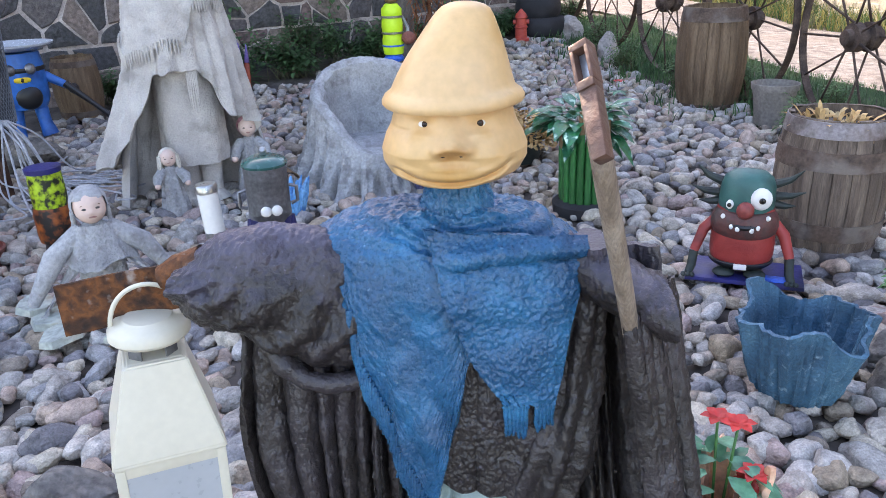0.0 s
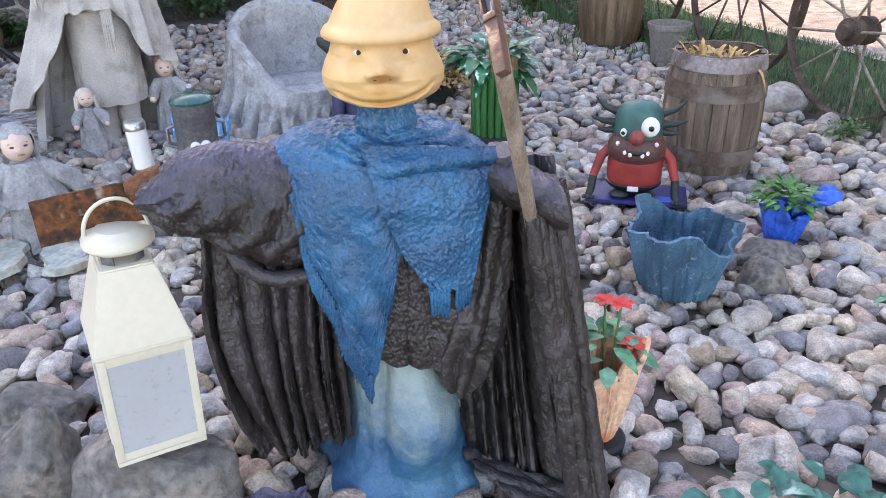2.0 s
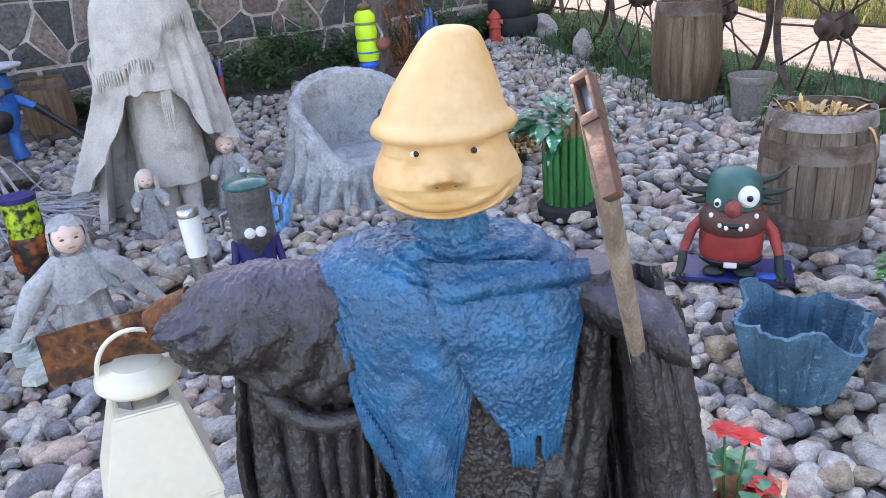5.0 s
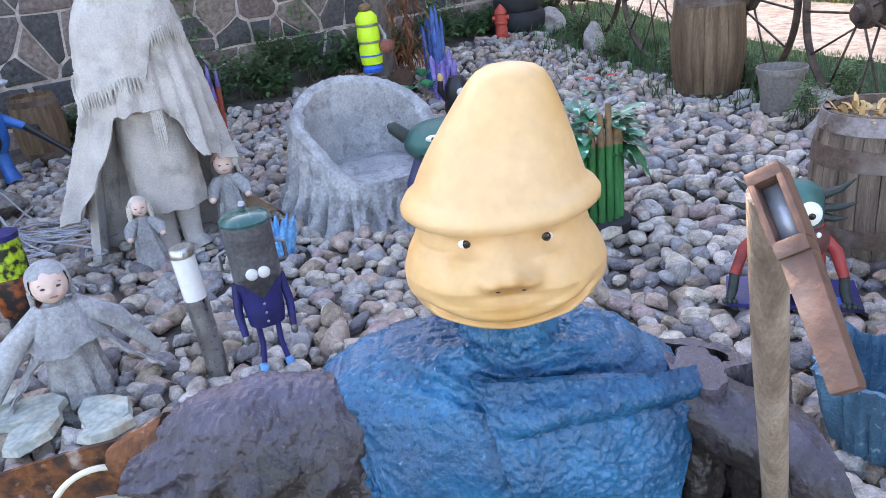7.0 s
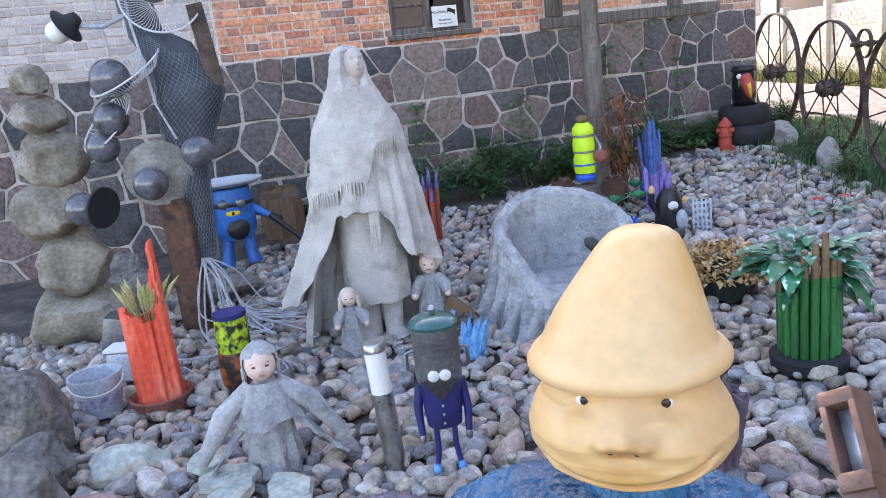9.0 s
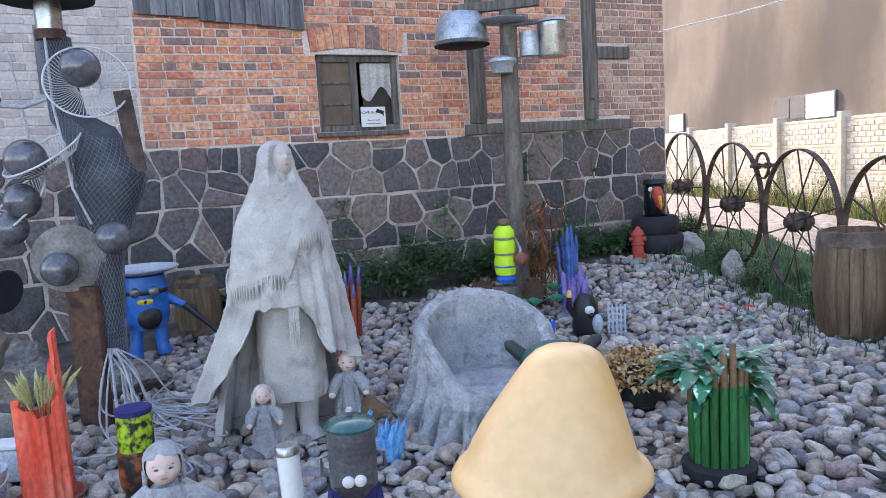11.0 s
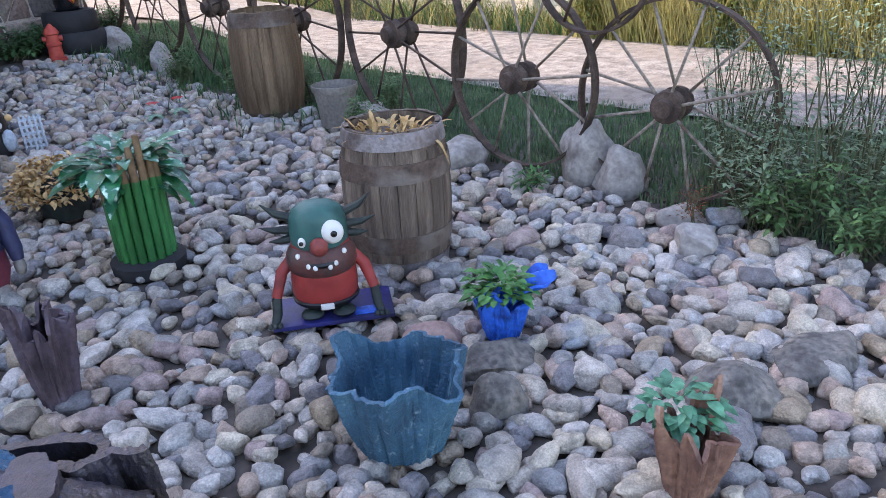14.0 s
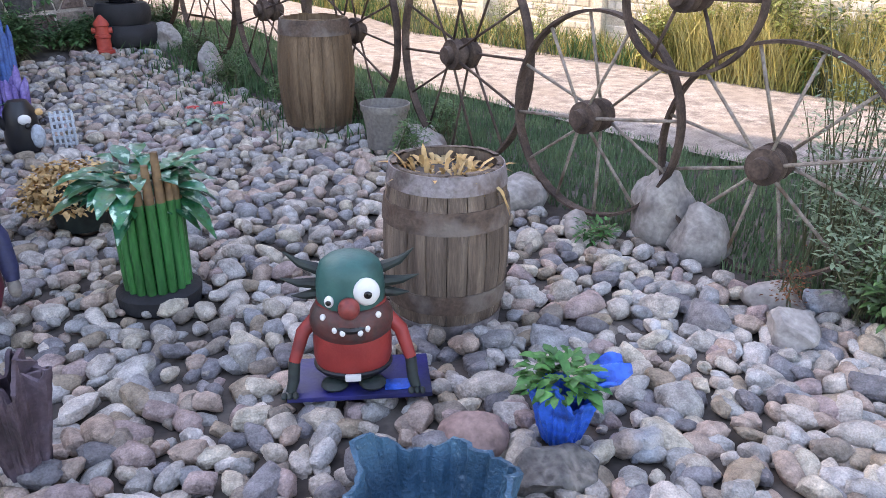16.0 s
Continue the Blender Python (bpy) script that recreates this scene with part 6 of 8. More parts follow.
    figure("troll_figure", P, "troll figure with red body and green head on navy board", "statue", gp(1.22, 3.22, 0.0), facing(1.22, 3.22, 0.6, 0.5))


build_gnome()
build_gnome_tools()
build_lantern()
build_near_pots()
build_troll()


def build_lady():
    P = []

    def robe(u, v):
        a = 2 * math.pi * u
        z = lerp(0.26, 1.35, v)
        w = 0.185 + 0.010 * math.sin(5 * a) * (1 - v) + 0.008 * nz(math.cos(a) * 4, math.sin(a) * 4, z * 5) + 0.010 * math.exp(-((z - 0.79) / 0.012) ** 2)
        return Vector((w * math.cos(a), w * 0.7 * math.sin(a), z))
    P.append((shake(shake(grid(robe, 110, 120, True, None, True), 0.004, 30), 0.0035, 75, 4), "cement"))
    for x in (-0.06, 0.07):
        P.append((shake(tube([(x, 0, 0.3), (x, 0.0, 0.15), (x, 0, 0.07), (x * 1.3, -0.02, 0.0)], [0.07, 0.058, 0.055, 0.08], 18), 0.006, 20), "cement"))
    rad = [(0.25, 0.44), (0.45, 0.39), (0.65, 0.352), (0.8, 0.318), (1.0, 0.277), (1.16, 0.248), (1.27, 0.218), (1.35, 0.184), (1.42, 0.152), (1.48, 0.128), (1.54, 0.110), (1.60, 0.098), (1.64, 0.088), (1.67, 0.068), (1.69, 0.042), (1.70, 0.004)]
    hem = [(-180, 0.25), (-150, 0.30), (-128, 0.60), (-118, 0.80), (-75, 0.82), (-62, 0.76), (-50, 0.55), (-10, 0.52), (20, 0.35), (90, 0.22), (180, 0.25)]

    def flat(z):
        return lerp(0.74, 1.0, sm(1.30, 1.52, z))

    def cloak(u, v):
        deg = u * 360 - 180
        a = math.radians(deg)
        low = table(hem, deg) + 0.018 * nz(deg * 0.12, 0, 0)
        z = lerp(1.70, low, v ** 1.15)
        r = table(rad, z)
        fall = sm(1.35, 0.5, z)
        k = 1 + fall * (0.06 * math.sin(13 * a + 1.5 * nz(a, z * 2, 4)) + 0.055 * math.sin(7 * a + 1) + 0.03 * math.sin(29 * a)) + 0.02 * nz(math.cos(a) * 3, math.sin(a) * 3, z * 4)
        k += 0.03 * math.sin(17 * a + 2 * nz(a * 2, z, 7)) * sm(1.6, 1.4, z)
        left = sm(0.8, 0.25, z) * max(0, -math.cos(a)) * 0.10 - sm(0.95, 0.5, z) * max(0, math.cos(a)) * 0.055
        x, y = (r * k + left) * math.cos(a), flat(z) * r * k * math.sin(a)
        # the hood falls open round the face
        gap = math.exp(-((deg + 66) / 30) ** 2) * math.exp(-((z - 1.575) / 0.085) ** 4)
        y += 0.075 * gap
        lip = math.exp(-((abs(deg + 66) - 38) / 9) ** 2) * sm(1.40, 1.50, z) * sm(1.70, 1.64, z)
        y -= 0.012 * lip
        y += 0.05 * math.exp(-((deg + 66) / 9) ** 2) * sm(1.34, 1.44, z) * sm(1.54, 1.48, z)
        return Vector((x, y, z))
    bm = sheet(cloak, 240, 150, 0.010, True)
    shake(bm, 0.006, 22, 2)
    P.append((shake(bm, 0.0035, 75, 3), "cement"))
    # fringed shawl over the chest, one end shorter than the other
    edge = [(-215, 1.05), (-180, 0.97), (-150, 0.885), (-122, 0.915), (-98, 0.965), (-82, 0.95), (-74, 1.03), (-66, 1.14), (-40, 1.18), (-10, 1.11), (10, 1.09)]

    def low_edge(deg):
        return table(edge, deg) + 0.018 * nz(deg * 0.11, 2, 0) + 0.010 * nz(deg * 0.5, 0, 0)

    def shawl(u, v):
        deg = lerp(-215, 10, u)
        a = math.radians(deg)
        z = lerp(1.47, low_edge(deg), v)
        r = table(rad, z) + 0.006 + 0.016 * sm(0, 0.5, v) + 0.006 * nz(u * 12, v * 6, 1) * v + 0.007 * math.sin(30 * u + 7 * v + 2 * nz(u * 5, v * 4, 2)) * v
        return Vector((r * math.cos(a), flat(z) * r * math.sin(a), z))
    P.append((shake(shake(sheet(shawl, 170, 70, 0.010), 0.005, 35, 5), 0.003, 80, 2), "cement"))
    for k in range(52):
        deg = lerp(-190, -20, k / 51) + 1.5 * nz(k * 3.1, 0, 0)
        if -84 < deg < -66:
            continue
        a = math.radians(deg)
        z = low_edge(deg)
        r = table(rad, z) + 0.024
        y = flat(z)
        b = a + 0.05 * nz(k * 1.9, 3, 0)
        P.append((tube([(r * math.cos(a), y * r * math.sin(a), z + 0.025), (r * 1.01 * math.cos(b), y * r * 1.01 * math.sin(b), z - 0.02), (r * 1.005 * math.cos(b), y * r * math.sin(b), z - 0.05 - 0.03 * nz(k * 2.3, 0, 0))], [0.008, 0.006, 0.003], 6), "cement"))
    for k in range(7):
        x = 0.035 + 0.008 * k
        P.append((tube([(x, -0.215, 0.93), (x + 0.004, -0.21, 0.80), (x - 0.004 * math.sin(k), -0.205, 0.70), (x + 0.008 * math.sin(k * 2), -0.20, 0.60 + 0.02 * math.cos(k))], [0.008, 0.007, 0.006, 0.003], 6), "cement"))
    # smooth face turned aside inside the hood
    face = ball(0.078, (0, 0, 0), (0.78, 0.92, 1.14), 5)
    for v in face.verts:
        x, y, z = v.co
        if y < 0:
            def g(cx, cz, sx, sz):
                return math.exp(-((x - cx) / sx) ** 2 - ((z - cz) / sz) ** 2)
            d = 0.016 * g(0, -0.006, 0.008, 0.010) + 0.009 * g(0, 0.010, 0.006, 0.018) + 0.004 * g(0, -0.037, 0.014, 0.006) + 0.005 * g(0, -0.066, 0.02, 0.012)
            for s in (-1, 1):
                d += -0.007 * g(0.022 * s, 0.014, 0.012, 0.008) + 0.003 * g(0.022 * s, 0.028, 0.016, 0.006)
            v.co.y -= d
        if z < -0.02:
            v.co.x *= 1 - 2.2 * (-0.02 - z)
    lips = ball(0.010, (0, -0.0705, -0.039), (1.25, 0.45, 0.42), 3)
    eyes = []
    for s in (-1, 1):
        eyes.append(ball(0.0075, (0.022 * s, -0.0565, 0.0135), (1.2, 0.45, 0.30), 3))
        eyes.append(tube([(0.022 * s + 0.013 * q, -0.064 + 0.005 * abs(q), 0.029 - 0.003 * q * q) for q in (-1, -0.4, 0.4, 1)], [0.0005, 0.001, 0.001, 0.0005], 6))
    turn = Matrix.Translation((0.034, -0.020, 1.592)) @ Euler((radians(-9), 0, radians(30))).to_matrix().to_4x4()
    for b, mt in [(face, "skin_pale"), (lips, "lip")] + [(q, "ink_soft") for q in eyes]:
        b.transform(turn)
        P.append((b, mt))
    P.append((tube([(0.02, -0.02, 1.53), (0.02, -0.02, 1.40)], 0.048, 16), "skin_pale"))
    figure("shrouded_statue", P, "pale cement statue of a hooded lady in a fringed shawl", "statue", (-1.66, 4.25, 0.0), facing(-1.66, 4.25) - 8)
    # stiff cloth behind the legs
    base = sheet(lambda u, v: Vector(((0.30 + 0.16 * v + 0.03 * math.sin(9 * math.pi * u)) * math.cos(math.radians(lerp(20, 200, u))), 0.04 + (0.2 + 0.08 * v) * math.sin(math.radians(lerp(20, 200, u))), lerp(0.85, 0.02, v))), 90, 30, 0.012)
    solo("cloth_backing", shake(base, 0.006, 20), "cement", "stiff grey cement cloth standing behind the hooded statue", "cloth", (-1.66, 4.27, 0), facing(-1.66, 4.25) - 8)


def doll(name, x, y, h, label, hood, hair, tilt=0.0, spread=0.0, seed=1.0, skin="skin"):
    """A small doll in a cement-stiffened gown."""
    P = []
    hr = h * (0.125 if hood else 0.12)
    hz_ = h - hr * 1.05

    def gown(u, v):
        a = 2 * math.pi * u
        z = lerp(0.0, h * 0.76, v)
        r = table([(0, 0.21), (0.35, 0.17), (0.7, 0.145), (0.92, 0.11), (1, 0.05)], v) * h
        k = 1 + 0.14 * math.sin(9 * a + seed + 2 * nz(a, v * 2, seed)) * (1 - 0.8 * v) + 0.06 * nz(math.cos(a) * 4, math.sin(a) * 4 + seed, v * 5)
        return Vector((r * k * math.cos(a), r * k * 0.8 * math.sin(a), z))
    P.append((shake(grid(gown, 48, 30, True, None, True), 0.003, 50, seed), "cement_cool"))
    for s in (-1, 1):
        e = (s * h * (0.21 + 0.40 * spread), -(0.16 - 0.11 * spread) * h, h * (0.50 - 0.38 * spread))
        m = (s * h * (0.19 + 0.16 * spread), -0.08 * h, h * (0.58 - 0.06 * spread))
        P.append((shake(tube([(s * h * 0.09, 0, h * 0.68), m, e], [h * 0.075, h * 0.08, h * (0.06 - 0.02 * spread)], 14), 0.008, 22, seed), "cement_cool"))
        if not spread:
            P.append((ball(h * 0.045, (e[0], e[1] - 0.02 * h, e[2]), (1, 1, 1), 2), "skin"))
    face = ball(hr, (0, 0, 0), (0.94, 0.94, 1.08), 4)
    for v in face.verts:
        qx, qy, qz = v.co / hr
        if qy < 0:
            def g(cx, cz, sx, sz):
                return math.exp(-((qx - cx) / sx) ** 2 - ((qz - cz) / sz) ** 2)
            d = 0.16 * g(0, -0.16, 0.13, 0.13) + 0.10 * g(0, -0.52, 0.3, 0.10) - 0.06 * g(0, -0.43, 0.34, 0.05) + 0.09 * g(0, -0.85, 0.3, 0.2)
            for s in (-1, 1):
                d += 0.10 * g(0.5 * s, -0.36, 0.26, 0.26) - 0.10 * g(0.36 * s, 0.06, 0.2, 0.13)
            v.co.y -= d * hr
    face.transform(Matrix.Translation((0, -0.01, hz_)))
    P.append((face, skin))
    P.append((ball(hr * 0.2, (0, -hr * 0.93 - 0.01, hz_ - hr * 0.46), (1.2, 0.45, 0.28), 2), "lip"))
    for s in (-1, 1):
        P.append((ball(hr * 0.13, (s * hr * 0.36, -hr * 0.80 - 0.01, hz_ + hr * 0.05), (1.25, 0.5, 0.55), 2), "ink_soft"))
        P.append((tube([(s * hr * (0.36 + 0.2 * q), -hr * 0.82 - 0.006, hz_ + hr * (0.30 - 0.05 * q * q)) for q in (-1, 0, 1)], hr * 0.025, 5), "hair_brown"))
    if hood:
        cap = ball(hr * 1.12, (0, 0.008, hz_ + hr * 0.10), (1, 1, 1.05), 4)
        bmesh.ops.delete(cap, geom=[v for v in cap.verts if v.co.y < -hr * 0.5 and v.co.z < hz_ + hr * 0.5], context="VERTS")
        P.append((shake(cap, 0.004, 30, seed), "cement_cool"))
        P.append((tube([(-hr, 0.0, hz_ - hr * 0.2), (-hr * 1.05, 0.01, hz_ - hr * 1.2), (-hr * 0.9, 0.0, hz_ - hr * 1.9)], [hr * 0.16, hr * 0.14, hr * 0.06], 8), "cement_cool"))
        P.append((tube([(hr, 0.0, hz_ - hr * 0.2), (hr * 1.05, 0.01, hz_ - hr * 1.2), (hr * 0.9, 0.0, hz_ - hr * 1.9)], [hr * 0.16, hr * 0.14, hr * 0.06], 8), "cement_cool"))
    else:
        cap = ball(hr * 1.1, (0, 0.008, hz_ + hr * 0.1), (1, 1, 1), 4)
        bmesh.ops.delete(cap, geom=[v for v in cap.verts if v.co.y < -hr * 0.42 and v.co.z < hz_ + hr * 0.5], context="VERTS")
        P.append((cap, hair))
        if hair == "hair":
            for k in range(14):
                a = math.radians(lerp(-20, 200, k / 13))
                P.append((tube([(hr * math.cos(a), hr * math.sin(a) * 0.9, hz_ + hr * 0.2), (hr * 1.15 * math.cos(a), hr * 1.1 * math.sin(a), hz_ - hr * 0.8), (hr * 1.25 * math.cos(a), hr * 1.15 * math.sin(a), hz_ - hr * 1.9)], [hr * 0.3, hr * 0.28, hr * 0.12], 6), "hair"))
    if spread:
        for s in (-1, 1):
            def fl(u, v, s=s):
                x0 = s * lerp(h * 0.12, h * 0.47, u)
                return Vector((x0 + s * 0.04 * v, -0.03 - 0.05 * v + 0.008 * math.sin(14 * u), max(0.03, lerp(h * 0.62, 0.10 * h, u) * (1 - 0.32 * v)) + 0.01 * nz(u * 5, v * 5, seed)))
            P.append((sheet(fl, 24, 14, 0.012), "cement_cool"))
        P.append((sheet(lambda u, v: Vector((h * 0.30 * math.cos(math.radians(lerp(180, 360, u))) * (0.45 + 0.5 * v + 0.05 * v * math.sin(31 * u)), h * 0.24 * math.sin(math.radians(lerp(180, 360, u))) * (0.5 + 0.5 * v + 0.06 * v * math.sin(31 * u)), h * (0.74 - 0.30 * v + 0.03 * v * math.sin(12 * u) + 0.02 * v * nz(u * 14, 0, 3)))), 40, 12, 0.01), "cement_cool"))
    figure(name, P, label, "doll", gp(x, y, 0.02), facing(x, y), "dolls around the statue")


def build_chair():
    def f(u, v):
        a = 2 * math.pi * u
        front = math.exp(-(((a - 1.5 * math.pi + math.pi) % (2 * math.pi) - math.pi) / 0.95) ** 4)
        back = 0.5 + 0.5 * math.sin(a)
        top = lerp(lerp(0.43, 0.70, back ** 1.3), 0.265, front)
        folds = 0.030 * (1 - 2 * abs(math.sin(12 * a + 1.2 * nz(a * 2, v * 3, 5)))) + 0.018 * math.sin(41 * a + 3 * nz(a, v * 4, 2)) + 0.018 * nz(math.cos(a) * 6, math.sin(a) * 6, 0)
        seat = 0.25
        if v < 0.5:
            t = v / 0.5
            r = 0.60 - 0.18 * t ** 0.42 + 1.9 * folds * (1 - t) ** 1.3
            z = top * t
        elif v < 0.62:
            t = (v - 0.5) / 0.12
            r = 0.42 - 0.085 * t
            z = top + 0.035 * math.sin(math.pi * t) * (1 - front)
        elif v < 0.85:
            t = (v - 0.62) / 0.23
            r = 0.335 - 0.015 * t + 0.004 * math.sin(15 * a) * (1 - front)
            z = lerp(top, seat, t)
        else:
            t = (v - 0.85) / 0.15
            r = 0.32 * (1 - t) + 0.001
            z = seat + 0.03 * math.sin(t * 2)
        return Vector((r * 0.98 * math.cos(a), r * 0.92 * math.sin(a), max(0.0, z)))
    bm = grid(f, 380, 150, True)
    shake(bm, 0.006, 7, 1)
    shake(bm, 0.005, 38, 4)
    solo("tub_chair", shake(bm, 0.004, 85, 2), "cement_cool", "grey tub chair of draped cement cloth with whitish seat", "chair", (-0.65, 4.72, 0.0), facing(-0.65, 4.72) + 16)


def build_pot_man():
    P = []
    for s in (-1, 1):
        P.append((tube([(0.036 * s, 0, 0.22), (0.034 * s, 0, 0.10), (0.045 * s, -0.01, 0.03)], 0.011, 10), "navy"))
        P.append((ball(0.03, (0.048 * s, -0.03, 0.025), (0.6, 1.2, 0.5), 2), "ice_blue"))
        P.append((tube([(0.078 * s, 0, 0.37), (0.094 * s, -0.01, 0.26), (0.088 * s, -0.03, 0.17)], [0.018, 0.016, 0.013], 10), "navy"))
        P.append((ball(0.018, (0.088 * s, -0.033, 0.155), (0.8, 0.8, 1.3), 2), "steel_dull"))
    P.append((shake(lathe([(0.02, 0.195), (0.066, 0.20), (0.072, 0.25), (0.076, 0.32), (0.086, 0.38), (0.02, 0.385)], 30), 0.004, 20), "navy"))
    P.append((lathe([(0.02, 0.37), (0.083, 0.37), (0.086, 0.385), (0.086, 0.585), (0.09, 0.592), (0.02, 0.594)], 36), "steel_dull"))
    P.append((lathe([(0.09, 0.593), (0.092, 0.603), (0.08, 0.618), (0.05, 0.63), (0.012, 0.634)], 36), "lid_green"))
    P.append((lathe([(0.008, 0.632), (0.012, 0.64), (0.016, 0.652), (0.010, 0.664), (0.002, 0.667)], 16), "steel"))
    bib = grid(lambda u, v: Vector((0.075 * (1 - v) * (2 * u - 1), -0.089 - 0.001 * v + 0.008 * v, 0.41 - 0.09 * v)), 10, 8)
    bmesh.ops.solidify(bib, geom=bib.faces[:], thickness=0.006)
    P.append((bib, "steel_dull"))
    for s in (-1, 1):
        P.append((ball(0.022, (0.021 * s, -0.09, 0.425), (1, 0.6, 1), 3), "white"))
        P.append((tube([(0.085 * s, 0, 0.50), (0.115 * s, 0, 0.49), (0.115 * s, 0, 0.43), (0.088 * s, 0, 0.42)], 0.008, 8), "steel_dull"))
    for k in range(3):
        P.append((ball(0.006, (0.0, -0.078, 0.30 - 0.035 * k), (1, 0.5, 1), 1), "steel"))
    figure("pot_man", P, "scrap figure of a coffee pot with navy coat and white eyes", "statue", gp(-0.71, 2.93, 0.02), facing(-0.71, 2.93))


def build_left_small():
    lamp = thing("solar_lamp", "round steel garden lamp post with white diffuser", "lamp", gp(-0.94, 2.92, 0.0), tilt=(0, -3))
    part("tube", lathe([(0.005, 0), (0.042, 0), (0.042, 0.33), (0.005, 0.331)], 28), "steel", lamp)
    part("diffuser", lathe([(0.005, 0.332), (0.042, 0.332), (0.043, 0.50), (0.005, 0.501)], 28), "bulb", lamp, "white frosted diffuser")
    part("cap", lathe([(0.005, 0.502), (0.046, 0.502), (0.046, 0.53), (0.04, 0.537), (0.003, 0.536)], 28), "steel", lamp)
    doll("hooded_doll", -1.42, 2.80, 0.53, "hooded baby doll in a cement-stiffened grey gown", True, "", 0, 0.8, 1.0)
    doll("blond_doll", -1.70, 3.98, 0.38, "blond long-haired doll in a stiff grey gown", False, "hair", seed=4.0)
    doll("bald_doll", -1.40, 4.42, 0.46, "pink-haired doll in a grey gown beside the statue", False, "pink_hair", seed=7.0)
    rnd = random.Random(4)
    for k, (x, y, s) in enumerate(((-1.50, 2.62, 0.14), (-1.42, 2.50, 0.13), (-1.22, 2.60, 0.14), (-1.16, 2.52, 0.11), (-1.7, 2.7, 0.12))):
        pts = [(s * rnd.uniform(0.7, 1.1) * math.cos(q), 0.7 * s * rnd.uniform(0.7, 1.1) * math.sin(q)) for q in [6.28 * i / 7 for i in range(7)]]
        bm = bmesh.new()
        lo = [bm.verts.new((px, py, 0)) for px, py in pts]
        hi = [bm.verts.new((px * 0.94, py * 0.94, 0.025 + 0.004 * (i % 3))) for i, (px, py) in enumerate(pts)]
        bm.faces.new(lo[::-1])
        bm.faces.new(hi)
        for i in range(7):
            bm.faces.new((lo[i], lo[(i + 1) % 7], hi[(i + 1) % 7], hi[i]))
        ob = solo("slate_slab", bm, "slate", "pale broken slate slab lying on the pebbles", "slab", gp(x, y, 0.055), rnd.uniform(0, 180), "broken slate slabs", smooth=False)
        ob.rotation_euler[0] = rnd.uniform(-0.12, 0.12)
    # painted tin stack
    can = thing("painted_tin", "black and orange tin with lime painted palms on top", "tin", gp(-2.02, 3.37, 0.0), facing(-2.02, 3.37))
    part("foot", lathe([(0.01, 0), (0.07, 0), (0.075, 0.04), (0.065, 0.10), (0.01, 0.10)], 28), "black", can)
    part("lower_tin", lathe([(0.01, 0.10), (0.085, 0.10), (0.09, 0.14), (0.09, 0.25), (0.085, 0.28), (0.01, 0.28)], 32), "orange_art", can, "orange and black painted tin")
    part("upper_tin", lathe([(0.01, 0.28), (0.08, 0.28), (0.082, 0.34), (0.078, 0.45), (0.01, 0.45)], 32), "lime_art", can, "lime green tin with black palm pattern")
    part("rim", lathe([(0.05, 0.45), (0.082, 0.45), (0.084, 0.475), (0.06, 0.48)], 32), "navy", can)
    # bright red planter, its glow put into the base colour
    op = thing("red_planter", "bright red planter with torn pointed rim in a clay saucer", "planter", gp(-2.41, 3.22, 0.0), facing(-2.41, 3.22))

    def f(u, v):
        a = 2 * math.pi * u
        k = 0.5 + 0.5 * math.cos(a - 0.1)
        top = 0.48 + 0.39 * k ** 8 + 0.09 * (0.5 + 0.5 * math.cos(a - 3.4)) ** 5 + 0.02 * nz(math.cos(a) * 6, math.sin(a) * 6, 1)
        r = (0.102 + 0.011 * math.sin(7 * a) + 0.006 * math.sin(17 * a)) * (1 - 0.10 * v * k ** 2)
        return Vector((r * math.cos(a), r * math.sin(a), 0.06 + (top - 0.06) * v))
    bm = grid(f, 90, 24, True)
    bmesh.ops.recalc_face_normals(bm, faces=bm.faces)
    bmesh.ops.solidify(bm, geom=bm.faces[:], thickness=0.012)
    part("wall", shake(bm, 0.003, 40), "orange_red", op)
    part("saucer", lathe([(0.01, 0.0), (0.135, 0.0), (0.158, 0.085), (0.148, 0.09), (0.125, 0.06), (0.01, 0.06)], 36), "terracotta", op, "brown clay saucer")
    gr = bmesh.new()
    for k in range(16):
        a = 6.28 * k / 16
        d = Vector((math.cos(a), math.sin(a), 0)) * rnd.uniform(0.3, 1)
        pts = [Vector((0, 0, 0.35)) + d * 0.06, Vector((0, 0, 0.52)) + d * 0.09, Vector((0, 0, 0.62)) + d * 0.15]
        tube([pts[0], pts[1], pts[2], pts[2] + d * 0.05 + Vector((0, 0, 0.05))], [0.002, 0.002, 0.012, 0.001], 6, gr)
    solo("dried_grass", gr, "dry_green", "pale dried grass plumes in a red planter", "plant", gp(-2.41, 3.22, 0.0))
    # bucket and boxes
    bk = thing("plastic_bucket", "translucent white plastic bucket with printed label", "bucket", gp(-2.73, 3.12, 0.0), facing(-2.73, 3.12))
    bm = lathe([(0.10, 0.0), (0.125, 0.20), (0.132, 0.20), (0.132, 0.215), (0.12, 0.213), (0.098, 0.012), (0.01, 0.012)], 36)
    part("wall", bm, "clear_plastic", bk)
    part("handle", tube([(0.13 * math.cos(q), -0.02 - 0.12 * math.sin(q), 0.19 - 0.05 * math.sin(q)) for q in [math.pi * i / 14 for i in range(15)]], 0.004, 6), "white", bk)
    part("label_band", lathe([(0.108, 0.06), (0.1095, 0.06), (0.118, 0.12), (0.1165, 0.12)], 36), "label_grey", bk, "grey purple printed label")
    jar = thing("plastic_tub", "pale blue plastic tub on the stones", "tub", gp(-2.86, 3.45, 0.0), 20)
    part("wall", box(0.17, 0.13, 0.17, (0, 0, 0.12), 0.02), "clear_plastic", jar)
